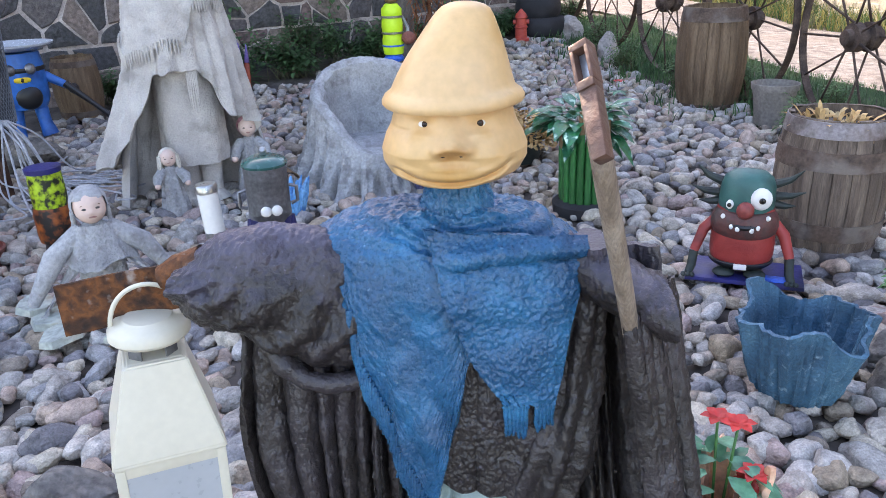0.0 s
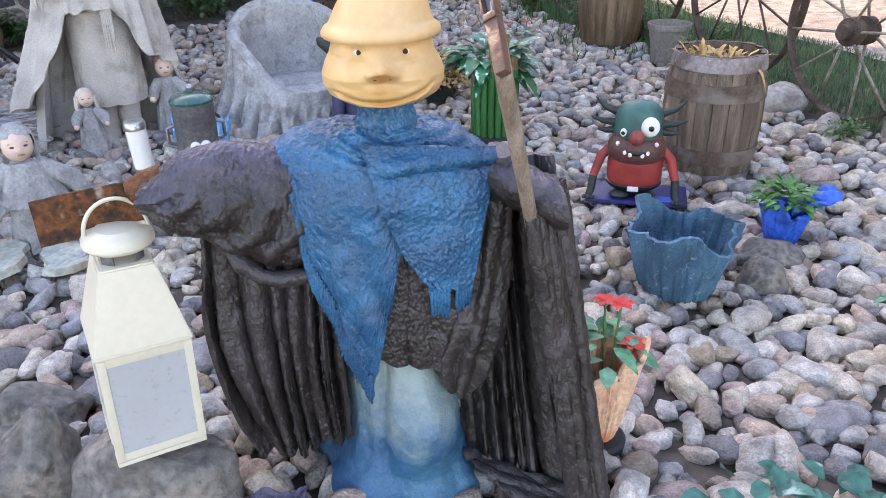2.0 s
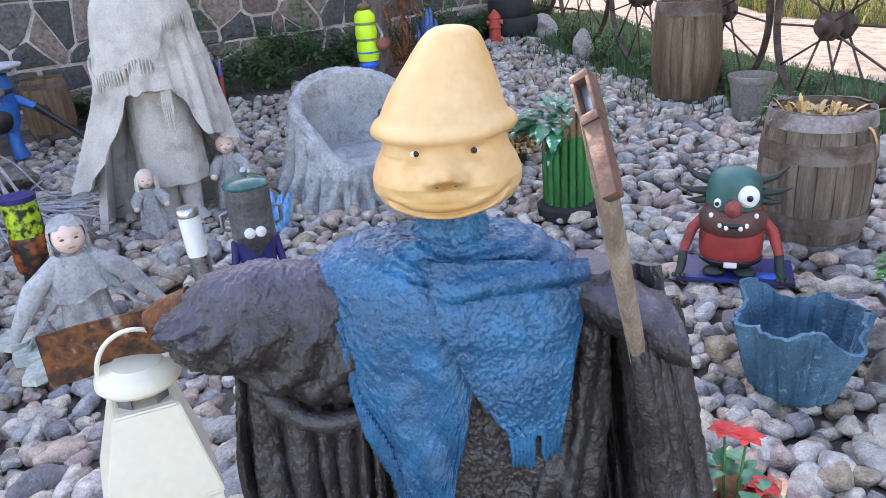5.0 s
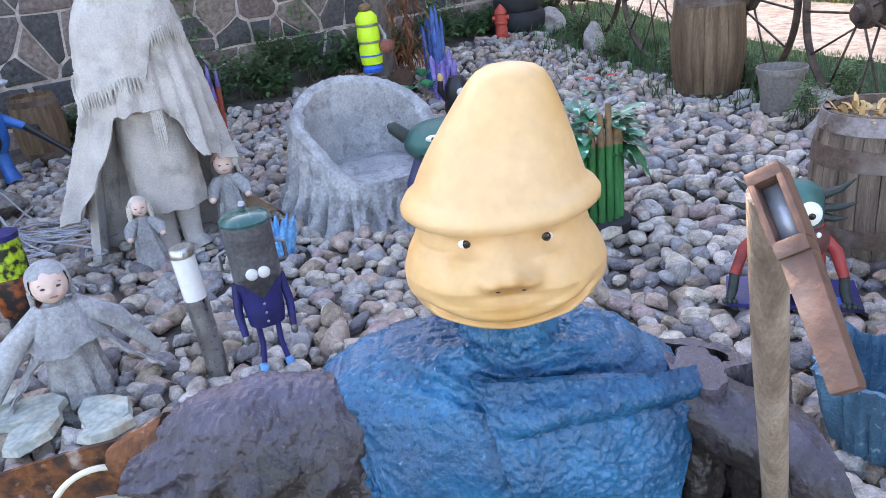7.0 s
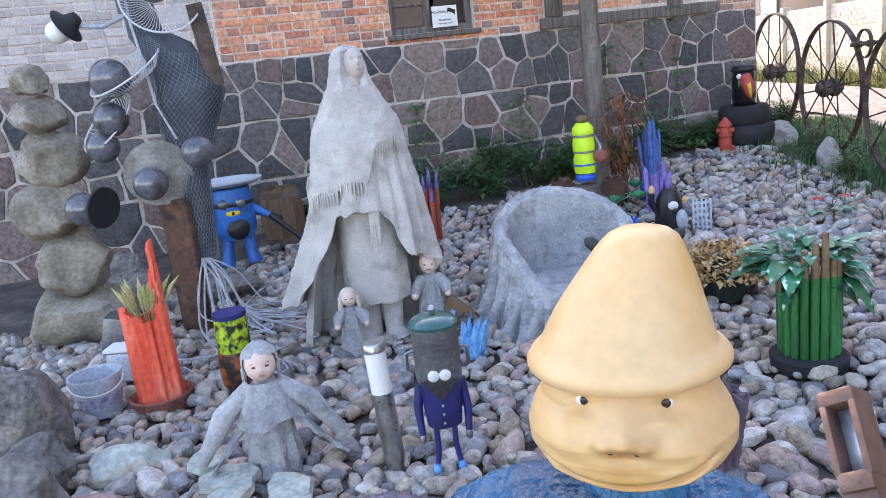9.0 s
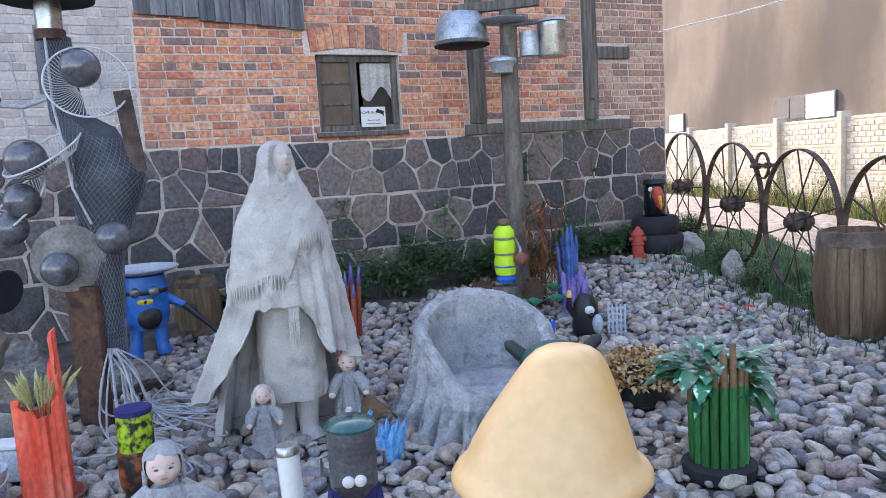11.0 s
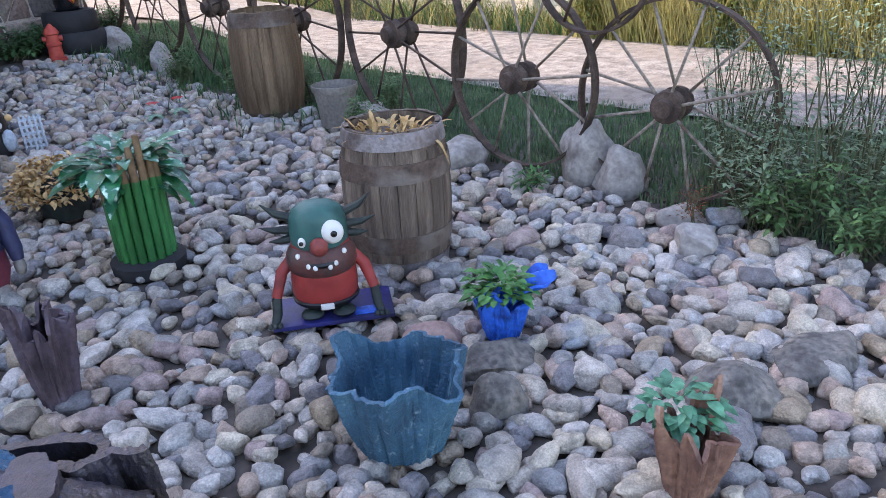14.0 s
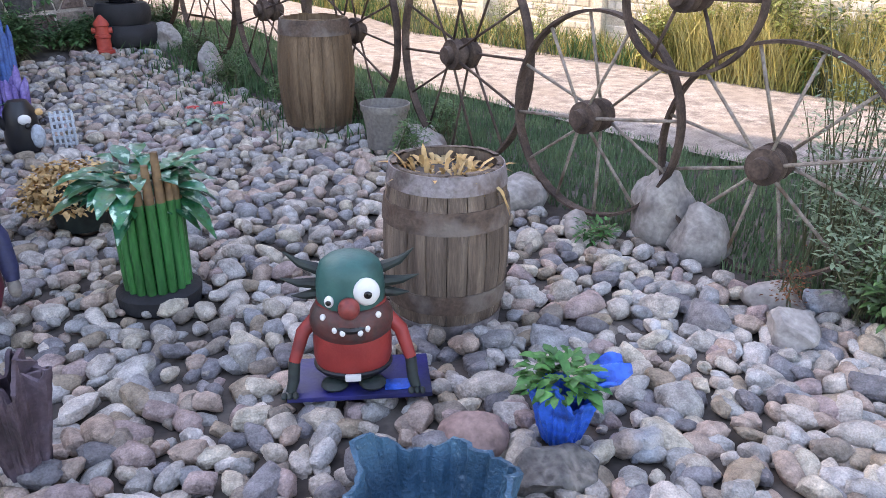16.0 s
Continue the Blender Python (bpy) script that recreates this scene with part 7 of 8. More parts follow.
    part("lid", box(0.18, 0.14, 0.02, (0, 0, 0.22), 0.006), "white", jar)
    solo("grey_box", box(0.2, 0.16, 0.2, (0, 0, 0.24), 0.012, None, pose(0, 0, 0, 0, 14, 0)), "steel_dull", "dented grey metal box lying on the stones", "box", gp(-3.02, 3.62, 0.0), 30)
    # crumpled blue paper shapes and a split log
    for k, (x, y, s) in enumerate(((-1.22, 4.10, 1.0), (-1.0, 4.02, 0.9), (-0.55, 6.35, 0.9))):
        cr = thing("blue_crystal", "jagged blue crystal ornament among the stones", "ornament", gp(x, y, 0.02), 40 * k, "blue crystals")
        for q in range(7):
            a = 6.28 * q / 7
            bm = tube([(0.02 * math.cos(a), 0.02 * math.sin(a), 0), (0.05 * math.cos(a), 0.04 * math.sin(a), 0.12 * s), (0.075 * math.cos(a) + 0.02, 0.05 * math.sin(a), (0.22 + 0.05 * nz(q, k, 0)) * s)], [0.03, 0.026, 0.004], 5)
            part("shard", shake(bm, 0.012, 30, k), "ice_blue" if k < 2 else "bright_blue", cr)
    bm = grid(lambda u, v: Vector(((v - 0.5) * 0.34, 0.075 * math.cos(math.pi * (0.1 + 0.8 * u)), 0.06 + 0.075 * math.sin(math.pi * (0.1 + 0.8 * u)))), 20, 14)
    bmesh.ops.solidify(bm, geom=bm.faces[:], thickness=0.02)
    solo("bark_piece", shake(bm, 0.012, 20), "cane_tip", "curled piece of brown bark beside the chair", "bark", gp(-1.22, 4.38, 0.05), 130)


def build_stack():
    for k, (dx, z, r, sc) in enumerate(((0, 0.16, 0.30, (1, 1, 0.7)), (0.02, 0.52, 0.24, (1, 0.9, 0.85)), (-0.02, 0.89, 0.23, (1.05, 0.9, 0.85)), (0.01, 1.24, 0.20, (1.05, 0.9, 0.85)), (0, 1.51, 0.16, (1.2, 0.9, 0.65)), (0, 1.72, 0.12, (1.1, 0.9, 0.8)))):
        ob = boulder(-3.86 + dx, 4.1, z, r, sc, "rounded brownish boulder in a stacked stone pillar", 40.0 + 3 * k, 30 * k, "stack_stone")
        ob["group"] = "stacked boulders"
    boulder(-3.35, 4.9, 0.10, 0.22, (1.3, 0.8, 0.6), "dark grey boulder near the sculpture", 61.0)
    boulder(-4.3, 4.9, 0.10, 0.30, (1.2, 0.8, 0.7), "dark grey boulder by the wall", 64.0)


def wire_guard(r, depth, wires, parent, at, rot):
    """A fan guard: two rings and radial wires."""
    m = Matrix.Translation(at) @ Euler([radians(q) for q in rot]).to_matrix().to_4x4()
    guard = None
    for rr, z in ((r, 0), (r * 0.28, -depth)):
        g = tube([(rr * math.cos(6.283 * k / 40), rr * math.sin(6.283 * k / 40), z) for k in range(40)], 0.0065 if rr == r else 0.004, 6, None, True)
        g.transform(m)
        if guard is None:
            guard = part("fan_guard", g, "white_wire", parent, "white wire fan guard")
        else:
            part("inner_ring", g, "white_wire", guard)
    for k in range(wires):
        a = 6.283 * k / wires
        g = tube([(r * 0.28 * math.cos(a), r * 0.28 * math.sin(a), -depth), (r * 0.75 * math.cos(a + 0.08), r * 0.75 * math.sin(a + 0.08), -depth * 0.9), (r * math.cos(a + 0.1), r * math.sin(a + 0.1), 0)], 0.0026, 4)
        g.transform(m)
        part("wire", g, "white_wire", guard)
    return guard


def build_sculpture():
    sc = thing("scrap_sculpture", "tall scrap sculpture of wire mesh, fan guards and smoky glass globes", "sculpture", (-3.0, 4.31, 0.0))
    o = Vector((-3.08, 4.25, 0))

    def L(x, y, z):
        return Vector((x, y, z)) - o
    # mesh-wrapped body: a core and netting around it
    pts = [L(-3.28, 4.36, 2.42), L(-3.27, 4.36, 2.15), L(-3.22, 4.34, 1.92), L(-3.08, 4.38, 1.78), L(-3.0, 4.40, 1.55), L(-3.06, 4.38, 1.32), L(-3.08, 4.33, 1.05), L(-3.07, 4.31, 0.7), L(-3.0, 4.28, 0.42)]
    rad = [0.085, 0.085, 0.10, 0.16, 0.21, 0.17, 0.12, 0.10, 0.05]
    part("core", shake(tube(pts, [r * 0.94 for r in rad], 24), 0.01, 6), "dark_core", sc, "dark grey padded core")
    net = bmesh.new()
    dense, dr = [], []
    for i in range(len(pts) - 1):
        for q in range(5):
            t = q / 5
            dense.append(pts[i].lerp(pts[i + 1], t))
            dr.append(lerp(rad[i], rad[i + 1], t))
    for sgn in (-1, 1):
        for k in range(34):
            line = []
            for i, (p, r) in enumerate(zip(dense, dr)):
                a = 6.283 * k / 34 + sgn * i * 0.20
                line.append(p + Vector((math.cos(a), math.sin(a), 0)) * (r + 0.006))
            tube(line, 0.0020, 4, net)
    part("netting", net, "mesh_grey", sc, "grey wire netting")
    part("plank", box(0.22, 0.05, 0.9, L(-3.12, 4.18, 0.45), 0.01), "rust", sc, "rusty brown plank")
    part("arm_plate", box(0.10, 0.02, 0.5, L(-2.83, 4.40, 1.82), 0.006, None, pose(0, 0, 0, 0, -6, 25)), "wheel_iron", sc, "rusty metal strip")
    for k, (x, y, z, r) in enumerate(((-2.99, 4.22, 2.2, 0.115), (-3.30, 4.05, 1.68, 0.12), (-3.33, 4.02, 1.44, 0.105), (-3.42, 4.0, 1.28, 0.10), (-3.14, 4.04, 1.03, 0.105), (-2.87, 4.2, 1.19, 0.10), (-3.62, 3.92, 0.91, 0.105))):
        g = part("globe", ball(r, L(x, y, z), (1, 1, 1), 4), "smoke", sc, "smoky glass globe")
    wire_guard(0.24, 0.06, 64, sc, L(-3.02, 4.3, 2.13), (66, 0, 42))
    wire_guard(0.25, 0.07, 64, sc, L(-3.27, 4.15, 1.72), (25, -22, 20))
    wire_guard(0.22, 0.06, 48, sc, L(-3.45, 4.1, 1.42), (40, -30, 10))
    col = lathe([(0.205, 0.0), (0.20, 0.012), (0.16, 0.05), (0.09, 0.07), (0.004, 0.075)], 40)
    col.transform(Matrix.Translation(L(-3.14, 4.12, 1.08)) @ Euler((radians(-86), 0, radians(43))).to_matrix().to_4x4())
    cl = part("colander", col, "steel_dull", sc, "dull metal colander")
    holes = bmesh.new()
    for ring, n in ((0.185, 16), (0.15, 12)):
        for k in range(n):
            a = 6.283 * k / n
            zz = 0.03 if ring > 0.16 else 0.058
            ball(0.012, (ring * math.cos(a), ring * math.sin(a), zz), (1, 1, 0.3), 1, holes)
    holes.transform(Matrix.Translation(L(-3.14, 4.12, 1.08)) @ Euler((radians(-86), 0, radians(43))).to_matrix().to_4x4())
    hp = part("hole", holes, "ink", cl, "dark round perforations")
    hp["kind"] = "stuff"
    disc = lathe([(0.13, 0.0), (0.135, 0.01), (0.08, 0.05), (0.05, 0.09), (0.01, 0.09)], 32)
    disc.transform(Matrix.Translation(L(-3.5, 3.98, 0.9)) @ Euler((0, radians(-80), 0)).to_matrix().to_4x4())
    part("dish", disc, "rubber", sc, "black metal dish")
    # jar lamp on top and side lamp
    part("jar_base", lathe([(0.01, 2.40), (0.085, 2.40), (0.09, 2.45), (0.085, 2.46), (0.01, 2.46)], 28, None, (-0.2, 0.08, 0)), "rust", sc)
    part("jar", lathe([(0.01, 2.46), (0.075, 2.46), (0.078, 2.60), (0.065, 2.68), (0.01, 2.68)], 28, None, (-0.2, 0.08, 0)), "steel", sc, "shiny glass and chrome jar")
    part("jar_shade", lathe([(0.02, 2.66), (0.27, 2.63), (0.275, 2.645), (0.08, 2.70), (0.01, 2.71)], 36, None, (-0.2, 0.08, 0)), "rubber", sc, "dark wide metal shade")
    part("lamp_arm", tube([L(-3.3, 4.3, 2.06), L(-3.42, 4.2, 2.0), L(-3.55, 4.12, 2.02)], 0.014, 8), "zinc", sc)
    sh = lathe([(0.11, 0.0), (0.115, 0.01), (0.06, 0.04), (0.035, 0.10), (0.01, 0.10)], 28)
    sh.transform(Matrix.Translation(L(-3.6, 4.08, 2.02)) @ Euler((0, radians(60), radians(20))).to_matrix().to_4x4())
    part("lamp_shade", sh, "rubber", sc, "small dark lamp dish")
    part("bulb", ball(0.07, L(-3.655, 4.06, 1.995), (1, 1, 1), 3), "bulb", sc, "white round bulb")
    part("pipe", tube([L(-3.24, 4.24, 2.40), L(-3.2, 4.2, 2.0), L(-3.14, 4.18, 1.75), L(-3.08, 4.15, 1.5), L(-2.98, 4.16, 1.28)], 0.008, 8), "cable", sc, "pale plastic cable")
    part("chain", tube([L(-3.6, 4.3, 2.4), L(-3.52, 4.3, 1.95), L(-3.5, 4.3, 1.65)], 0.006, 6), "cable", sc, "thin steel chain")
    # loose cables on the ground
    rnd = random.Random(9)
    for k in range(18):
        a0 = Vector((-3.0 + rnd.uniform(-0.05, 0.05), 4.22, 0.5))
        end = Vector((-2.3 + rnd.uniform(-0.5, 0.45), 4.2 + rnd.uniform(-0.75, 0.6), 0.09))
        mid = Vector((lerp(a0.x, end.x, 0.4) + rnd.uniform(-0.1, 0.1), lerp(a0.y, end.y, 0.4) + rnd.uniform(-0.1, 0.1), 0.13))
        side = Vector((rnd.uniform(-0.3, 0.3), rnd.uniform(-0.3, 0.3), 0))
        ctrl = [a0, a0.lerp(mid, 0.5) + Vector((0, 0, 0.06)), mid, end, end + side, end + side * 0.5 + Vector((side.y, -side.x, 0)) * 1.2]
        pts = []
        for i in range(len(ctrl) - 1):
            p0, p1, p2, p3 = ctrl[max(i - 1, 0)], ctrl[i], ctrl[i + 1], ctrl[min(i + 2, len(ctrl) - 1)]
            for q in range(6):
                t = q / 6
                pts.append(0.5 * ((2 * p1) + (p2 - p0) * t + (2 * p0 - 5 * p1 + 4 * p2 - p3) * t * t + (3 * p1 - p0 - 3 * p2 + p3) * t ** 3))
        for p in pts:
            p.z = max(p.z, 0.085)
        part("cable_end", tube([p - o for p in pts], 0.006, 6), "cable", sc, "loose pale cable")


def build_blue_robot():
    P = []
    P.append((lathe([(0.02, 0.27), (0.15, 0.28), (0.185, 0.36), (0.185, 0.62), (0.17, 0.72), (0.02, 0.73)], 36), "robot_blue"))
    P.append((lathe([(0.186, 0.575), (0.19, 0.58), (0.19, 0.605), (0.186, 0.61)], 36), "black"))
    for s in (-1, 1):
        P.append((tube([(0.09 * s, 0, 0.3), (0.10 * s, -0.01, 0.15), (0.12 * s, -0.03, 0.04)], [0.055, 0.05, 0.065], 14), "robot_blue"))
        P.append((ball(0.045, (0.07 * s, -0.17, 0.60), (1, 0.6, 1), 2), "steel_dull"))
        P.append((tube([(0.17 * s, 0, 0.52), (0.25 * s, -0.03, 0.47), (0.33 * s, -0.06, 0.42)], [0.04, 0.035, 0.03], 12), "robot_blue"))
        P.append((ball(0.045, (0.36 * s, -0.07, 0.40), (1, 1, 1), 2), "black"))
    P.append((ball(0.10, (0.02, -0.15, 0.38), (1, 0.6, 1), 3), "black"))
    P.append((ball(0.05, (0.0, -0.175, 0.52), (1.3, 0.3, 0.6), 2), "yellow"))
    P.append((ball(0.016, (0.0, -0.19, 0.52), (0.8, 0.4, 1.2), 1), "ink"))
    P.append((tube([(0.30, -0.1, 0.45), (0.5, -0.18, 0.25), (0.62, -0.22, 0.12)], [0.03, 0.02, 0.03], 8), "black"))
    figure("blue_robot", P, "blue painted robot figure made of old metal parts", "statue", gp(-3.83, 5.76, 0.0), facing(-3.83, 5.76))
    solo("enamel_pan", lathe([(0.02, 0.74), (0.20, 0.74), (0.29, 0.775), (0.295, 0.79), (0.285, 0.79), (0.19, 0.755), (0.01, 0.752)], 44), "enamel", "white enamel bowl resting on the blue robot figure", "bowl", gp(-3.83, 5.76, 0.0))
    part("timber", box(0.10, 0.06, 0.78, (0, 0, 0.40), 0.012), "old_wood", thing("wooden_post", "short dark weathered wooden post", "post", gp(-4.02, 5.46, 0.0), 20))
    build_barrel(-3.85, 6.5, 0.55, 0.17, 0.21, "barrel_brown", "old brown barrel leaning by the stone wall", 15, hoops=((0.05, 0.05, "rust_hoop"), (0.85, 0.05, "rust_hoop")), filled=False)


build_lady()
build_chair()
build_pot_man()
build_left_small()
build_stack()
build_sculpture()
build_blue_robot()


def build_lamp_post():
    po = thing("timber_post", "round rough timber post carrying old kettles and pans", "post", gp(-1.16, 8.33, 0.0))
    part("trunk", shake(tube([(0, 0, 0), (0.005, 0, 0.6), (0.01, 0, 1.4), (0.0, 0, 2.2), (0.02, 0, 3.0), (0.03, 0, 3.9)], [0.115, 0.105, 0.095, 0.09, 0.088, 0.085], 24), 0.012, 6), "bark", po)
    part("cross_arm", box(0.9, 0.08, 0.10, (-0.1, -0.06, 2.98), 0.012), "old_wood", po, "weathered cross arm")
    part("bracket", tube([(0.05, -0.05, 2.78), (0.3, 0.05, 2.80), (0.45, 0.1, 2.80)], 0.03, 8), "steel_dull", po)
    part("plate", lathe([(0.01, 2.79), (0.2, 2.80), (0.24, 2.825), (0.235, 2.83), (0.19, 2.81), (0.01, 2.80)], 30, None, (-0.02, -0.1, 0)), "zinc", po, "dented flat tin plate")
    part("dish", lathe([(0.01, 2.29), (0.10, 2.29), (0.11, 2.36), (0.145, 2.40), (0.14, 2.43), (0.05, 2.46), (0.01, 2.46)], 30, None, (-0.03, -0.17, 0)), "zinc", po, "galvanised tin dish")
    k1 = part("kettle", shake(lathe([(0.02, 2.62), (0.25, 2.62), (0.285, 2.66), (0.275, 2.74), (0.25, 2.86), (0.20, 2.94), (0.06, 2.97), (0.01, 2.975)], 40, None, (-0.47, -0.05, 0)), 0.006, 6), "zinc", po, "large upturned galvanised kettle")
    part("rim", lathe([(0.02, 2.605), (0.255, 2.605), (0.29, 2.615), (0.29, 2.625), (0.02, 2.63)], 40, None, (-0.47, -0.05, 0)), "rubber", k1, "dark underside rim")
    k2 = part("milk_can", lathe([(0.01, 2.44), (0.15, 2.44), (0.155, 2.46), (0.15, 2.74), (0.155, 2.76), (0.15, 2.78), (0.01, 2.79)], 36, None, (0.44, 0.12, 0)), "steel", po, "shiny steel can")
    part("lid", lathe([(0.01, 2.79), (0.155, 2.79), (0.14, 2.815), (0.04, 2.83), (0.01, 2.835)], 36, None, (0.44, 0.12, 0)), "zinc", k2)
    part("small_can", lathe([(0.01, 2.46), (0.10, 2.46), (0.10, 2.70), (0.01, 2.71)], 28, None, (0.22, 0.03, 0)), "zinc", po, "dull tin can")


def build_back_row():
    P = []
    P.append((lathe([(0.02, 0.40), (0.09, 0.41), (0.10, 0.44), (0.06, 0.50), (0.02, 0.5)], 24), "bright_blue"))
    P.append((lathe([(0.02, 0.48), (0.095, 0.48), (0.105, 0.55), (0.105, 0.62), (0.095, 0.66), (0.10, 0.68), (0.105, 0.74), (0.10, 0.80), (0.092, 0.82), (0.10, 0.84), (0.10, 0.90), (0.06, 0.95), (0.01, 0.95)], 30), "lime"))
    for z in (0.55, 0.67, 0.82):
        P.append((lathe([(0.10, z), (0.108, z + 0.004), (0.108, z + 0.018), (0.10, z + 0.022)], 30), "steel_dull" if z != 0.55 else "bright_blue"))
    P.append((ball(0.06, (0.0, 0.0, 0.985), (1, 1, 0.6), 3), "cane_tip"))
    P.append((tube([(0.10, 0, 0.82), (0.15, -0.02, 0.72), (0.14, -0.05, 0.66)], 0.018, 8), "steel_dull"))
    P.append((ball(0.07, (0.15, -0.06, 0.63), (1, 1, 0.9), 3), "terracotta"))
    figure("bottle_figure", P, "lime yellow bottle figure with blue foot on a stump", "statue", gp(-1.13, 7.58, -0.08), facing(-1.13, 7.58))
    solo("tree_stump", shake(lathe([(0.22, 0.0), (0.18, 0.10), (0.15, 0.25), (0.15, 0.30), (0.01, 0.31)], 28, None, (0, 0, 0), (1, 1), lambda r, z, a: r * (1 + 0.10 * math.sin(5 * a))), 0.012, 9), "bark", "dark rough tree stump under the bottle figure", "stump", gp(-1.13, 7.58, -0.02))
    # rusty scrap around the stump
    rnd = random.Random(6)
    for k, (x, y, z) in enumerate(((-1.35, 7.48, 0.22), (-0.85, 7.53, 0.22))):
        g = thing("rusty_gear", "rusty toothed gear wheel leaning on the stump", "gear", gp(x, y, z), 30 - 60 * k)
        bm = lathe([(0.05, -0.015), (0.13, -0.015), (0.13, 0.015), (0.05, 0.015)], 30)
        bm.transform(Matrix.Rotation(radians(80), 4, "X"))
        part("disc", bm, "rust", g)
        for q in range(12):
            a = 6.283 * q / 12
            part("tooth", box(0.03, 0.03, 0.035, (0.145 * math.cos(a), 0, 0.145 * math.sin(a)), 0.004, None, Matrix.Rotation(-a, 4, "Y")), "rust", g)
    spec = [((-0.83 + 0.16 * rnd.gauss(0, 0.6), 7.95 + 0.1 * rnd.gauss(0, 0.6), 0.35 + 0.75 * rnd.random()), (rnd.uniform(-1, 1), rnd.uniform(-1, 1), rnd.uniform(-1, 0.6)), 0.12, 0.02, 0.5) for k in range(260)]
    bm = leaf_bm(spec)
    tube([(-0.83, 7.97, 0.1), (-0.82, 7.97, 1.0)], [0.03, 0.012], 8, bm)
    solo("dried_conifer", bm, "dry_rust", "dead reddish brown conifer beside the post", "plant")
    # blue and purple stick bundles
    for nm, x, y, h0, n, r, mat, lab in (("blue_sticks", -0.59, 8.05, 0.72, 9, 0.10, "blue_stick", "bundle of upright blue painted sticks"), ("purple_sticks", -0.46, 7.5, 0.42, 12, 0.11, "purple", "bundle of purple painted sticks"), ("rust_sticks", -2.36, 6.55, 0.5, 12, 0.12, "rust_orange", "planter of rust red painted sticks with lilac tips")):
        b = thing(nm, lab, "ornament", gp(x, y, 0.02))
        for k in range(n):
            a = 6.283 * k / n
            rr = r * (0.55 + 0.45 * (k % 2))
            h = h0 * rnd.uniform(0.72, 1.1)
            part("stick", tube([(rr * 0.8 * math.cos(a), rr * 0.8 * math.sin(a), 0), (rr * math.cos(a), rr * math.sin(a), h * 0.9), (rr * 1.05 * math.cos(a), rr * 1.05 * math.sin(a), h)], [0.028, 0.024, 0.006], 8), mat, b)
            if nm == "rust_sticks":
                part("tip", tube([(rr * math.cos(a), rr * math.sin(a), h * 0.9), (rr * 1.1 * math.cos(a), rr * 1.1 * math.sin(a), h * 1.2)], [0.026, 0.004], 8), "purple", b)
    # mole figure
    P = [(lathe([(0.02, 0.0), (0.10, 0.01), (0.12, 0.08), (0.105, 0.2), (0.10, 0.28), (0.06, 0.35), (0.01, 0.36)], 32), "black")]
    P.append((ball(0.035, (0.03, -0.11, 0.24), (1.2, 0.5, 1.0), 2), "white"))
    P.append((ball(0.06, (0.09, -0.09, 0.12), (0.8, 0.6, 1.4), 2), "clear_plastic"))
    P.append((tube([(-0.09, -0.02, 0.18), (-0.14, -0.04, 0.26), (-0.13, -0.05, 0.34)], [0.03, 0.028, 0.02], 10), "black"))
    P.append((ball(0.032, (-0.13, -0.05, 0.36), (0.8, 0.6, 1.3), 2), "gnome_yellow"))
    P.append((ball(0.025, (0.12, -0.08, 0.28), (1, 1, 1), 2), "gnome_yellow"))
    P.append((ball(0.022, (0.045, -0.13, 0.20), (1, 1, 1), 2), "ink"))
    figure("mole_figure", P, "black mole figure waving pale hands", "statue", gp(-0.28, 6.7, 0.02), facing(-0.28, 6.7))
    crate = thing("plastic_crate", "small grey plastic lattice crate", "crate", gp(-0.05, 6.75, 0.03), 15)
    for k in range(5):
        part("slat", box(0.14, 0.01, 0.022, (0, -0.07, 0.03 + 0.05 * k), 0.003), "clear_plastic", crate)
        part("slat", box(0.01, 0.14, 0.022, (0.075, 0.0, 0.03 + 0.05 * k), 0.003), "clear_plastic", crate)
        part("bar", box(0.016, 0.012, 0.26, (-0.066 + 0.033 * k, -0.077, 0.13), 0.003), "clear_plastic", crate)
    spec = []
    for cx, cy, cz in ((-0.83, 7.42, 0.12), (-0.62, 7.45, 0.15), (-0.54, 7.6, 0.12), (-0.7, 7.75, 0.2)):
        for q in range(5):
            a = -1.57 + (q - 2) * 0.6
            spec.append(((cx, cy, cz), (math.cos(a), 0.5 * math.sin(a), 0.7), 0.17, 0.11, 0.2))
    solo("mint_leaves", leaf_bm(spec), "mint", "bright mint green artificial maple leaves on the stones", "leaf")
    # hydrant
    P = [(lathe([(0.02, 0.0), (0.10, 0.0), (0.10, 0.03), (0.075, 0.04), (0.07, 0.15), (0.08, 0.16), (0.08, 0.18), (0.068, 0.19), (0.066, 0.27), (0.08, 0.28), (0.08, 0.295), (0.06, 0.33), (0.035, 0.355), (0.02, 0.375), (0.01, 0.385)], 28), "hydrant_red")]
    for s in (-1, 1):
        P.append((tube([(0.05 * s, 0, 0.23), (0.10 * s, 0, 0.23)], 0.03, 10), "hydrant_red"))
    figure("garden_hydrant", P, "small faded red fire hydrant figure", "hydrant", gp(0.02, 9.92, 0.0))
    for k, (r, z) in enumerate(((0.36, 0.0), (0.29, 0.22))):
        bm = lathe([(r * 0.55, z), (r * 0.9, z), (r, z + 0.05), (r * 1.01, z + 0.11), (r, z + 0.17), (r * 0.9, z + 0.22), (r * 0.55, z + 0.22), (r * 0.6, z + 0.11)], 44)
        solo("car_tyre", bm, "rubber", "black worn car tyre in a stack of two", "tyre", gp(0.22, 10.35, 0.0), 0, "stacked tyres")
    P = [(lathe([(0.02, 0.44), (0.12, 0.44), (0.135, 0.52), (0.135, 0.72), (0.12, 0.82), (0.08, 0.87), (0.01, 0.88)], 30), "black_gloss")]
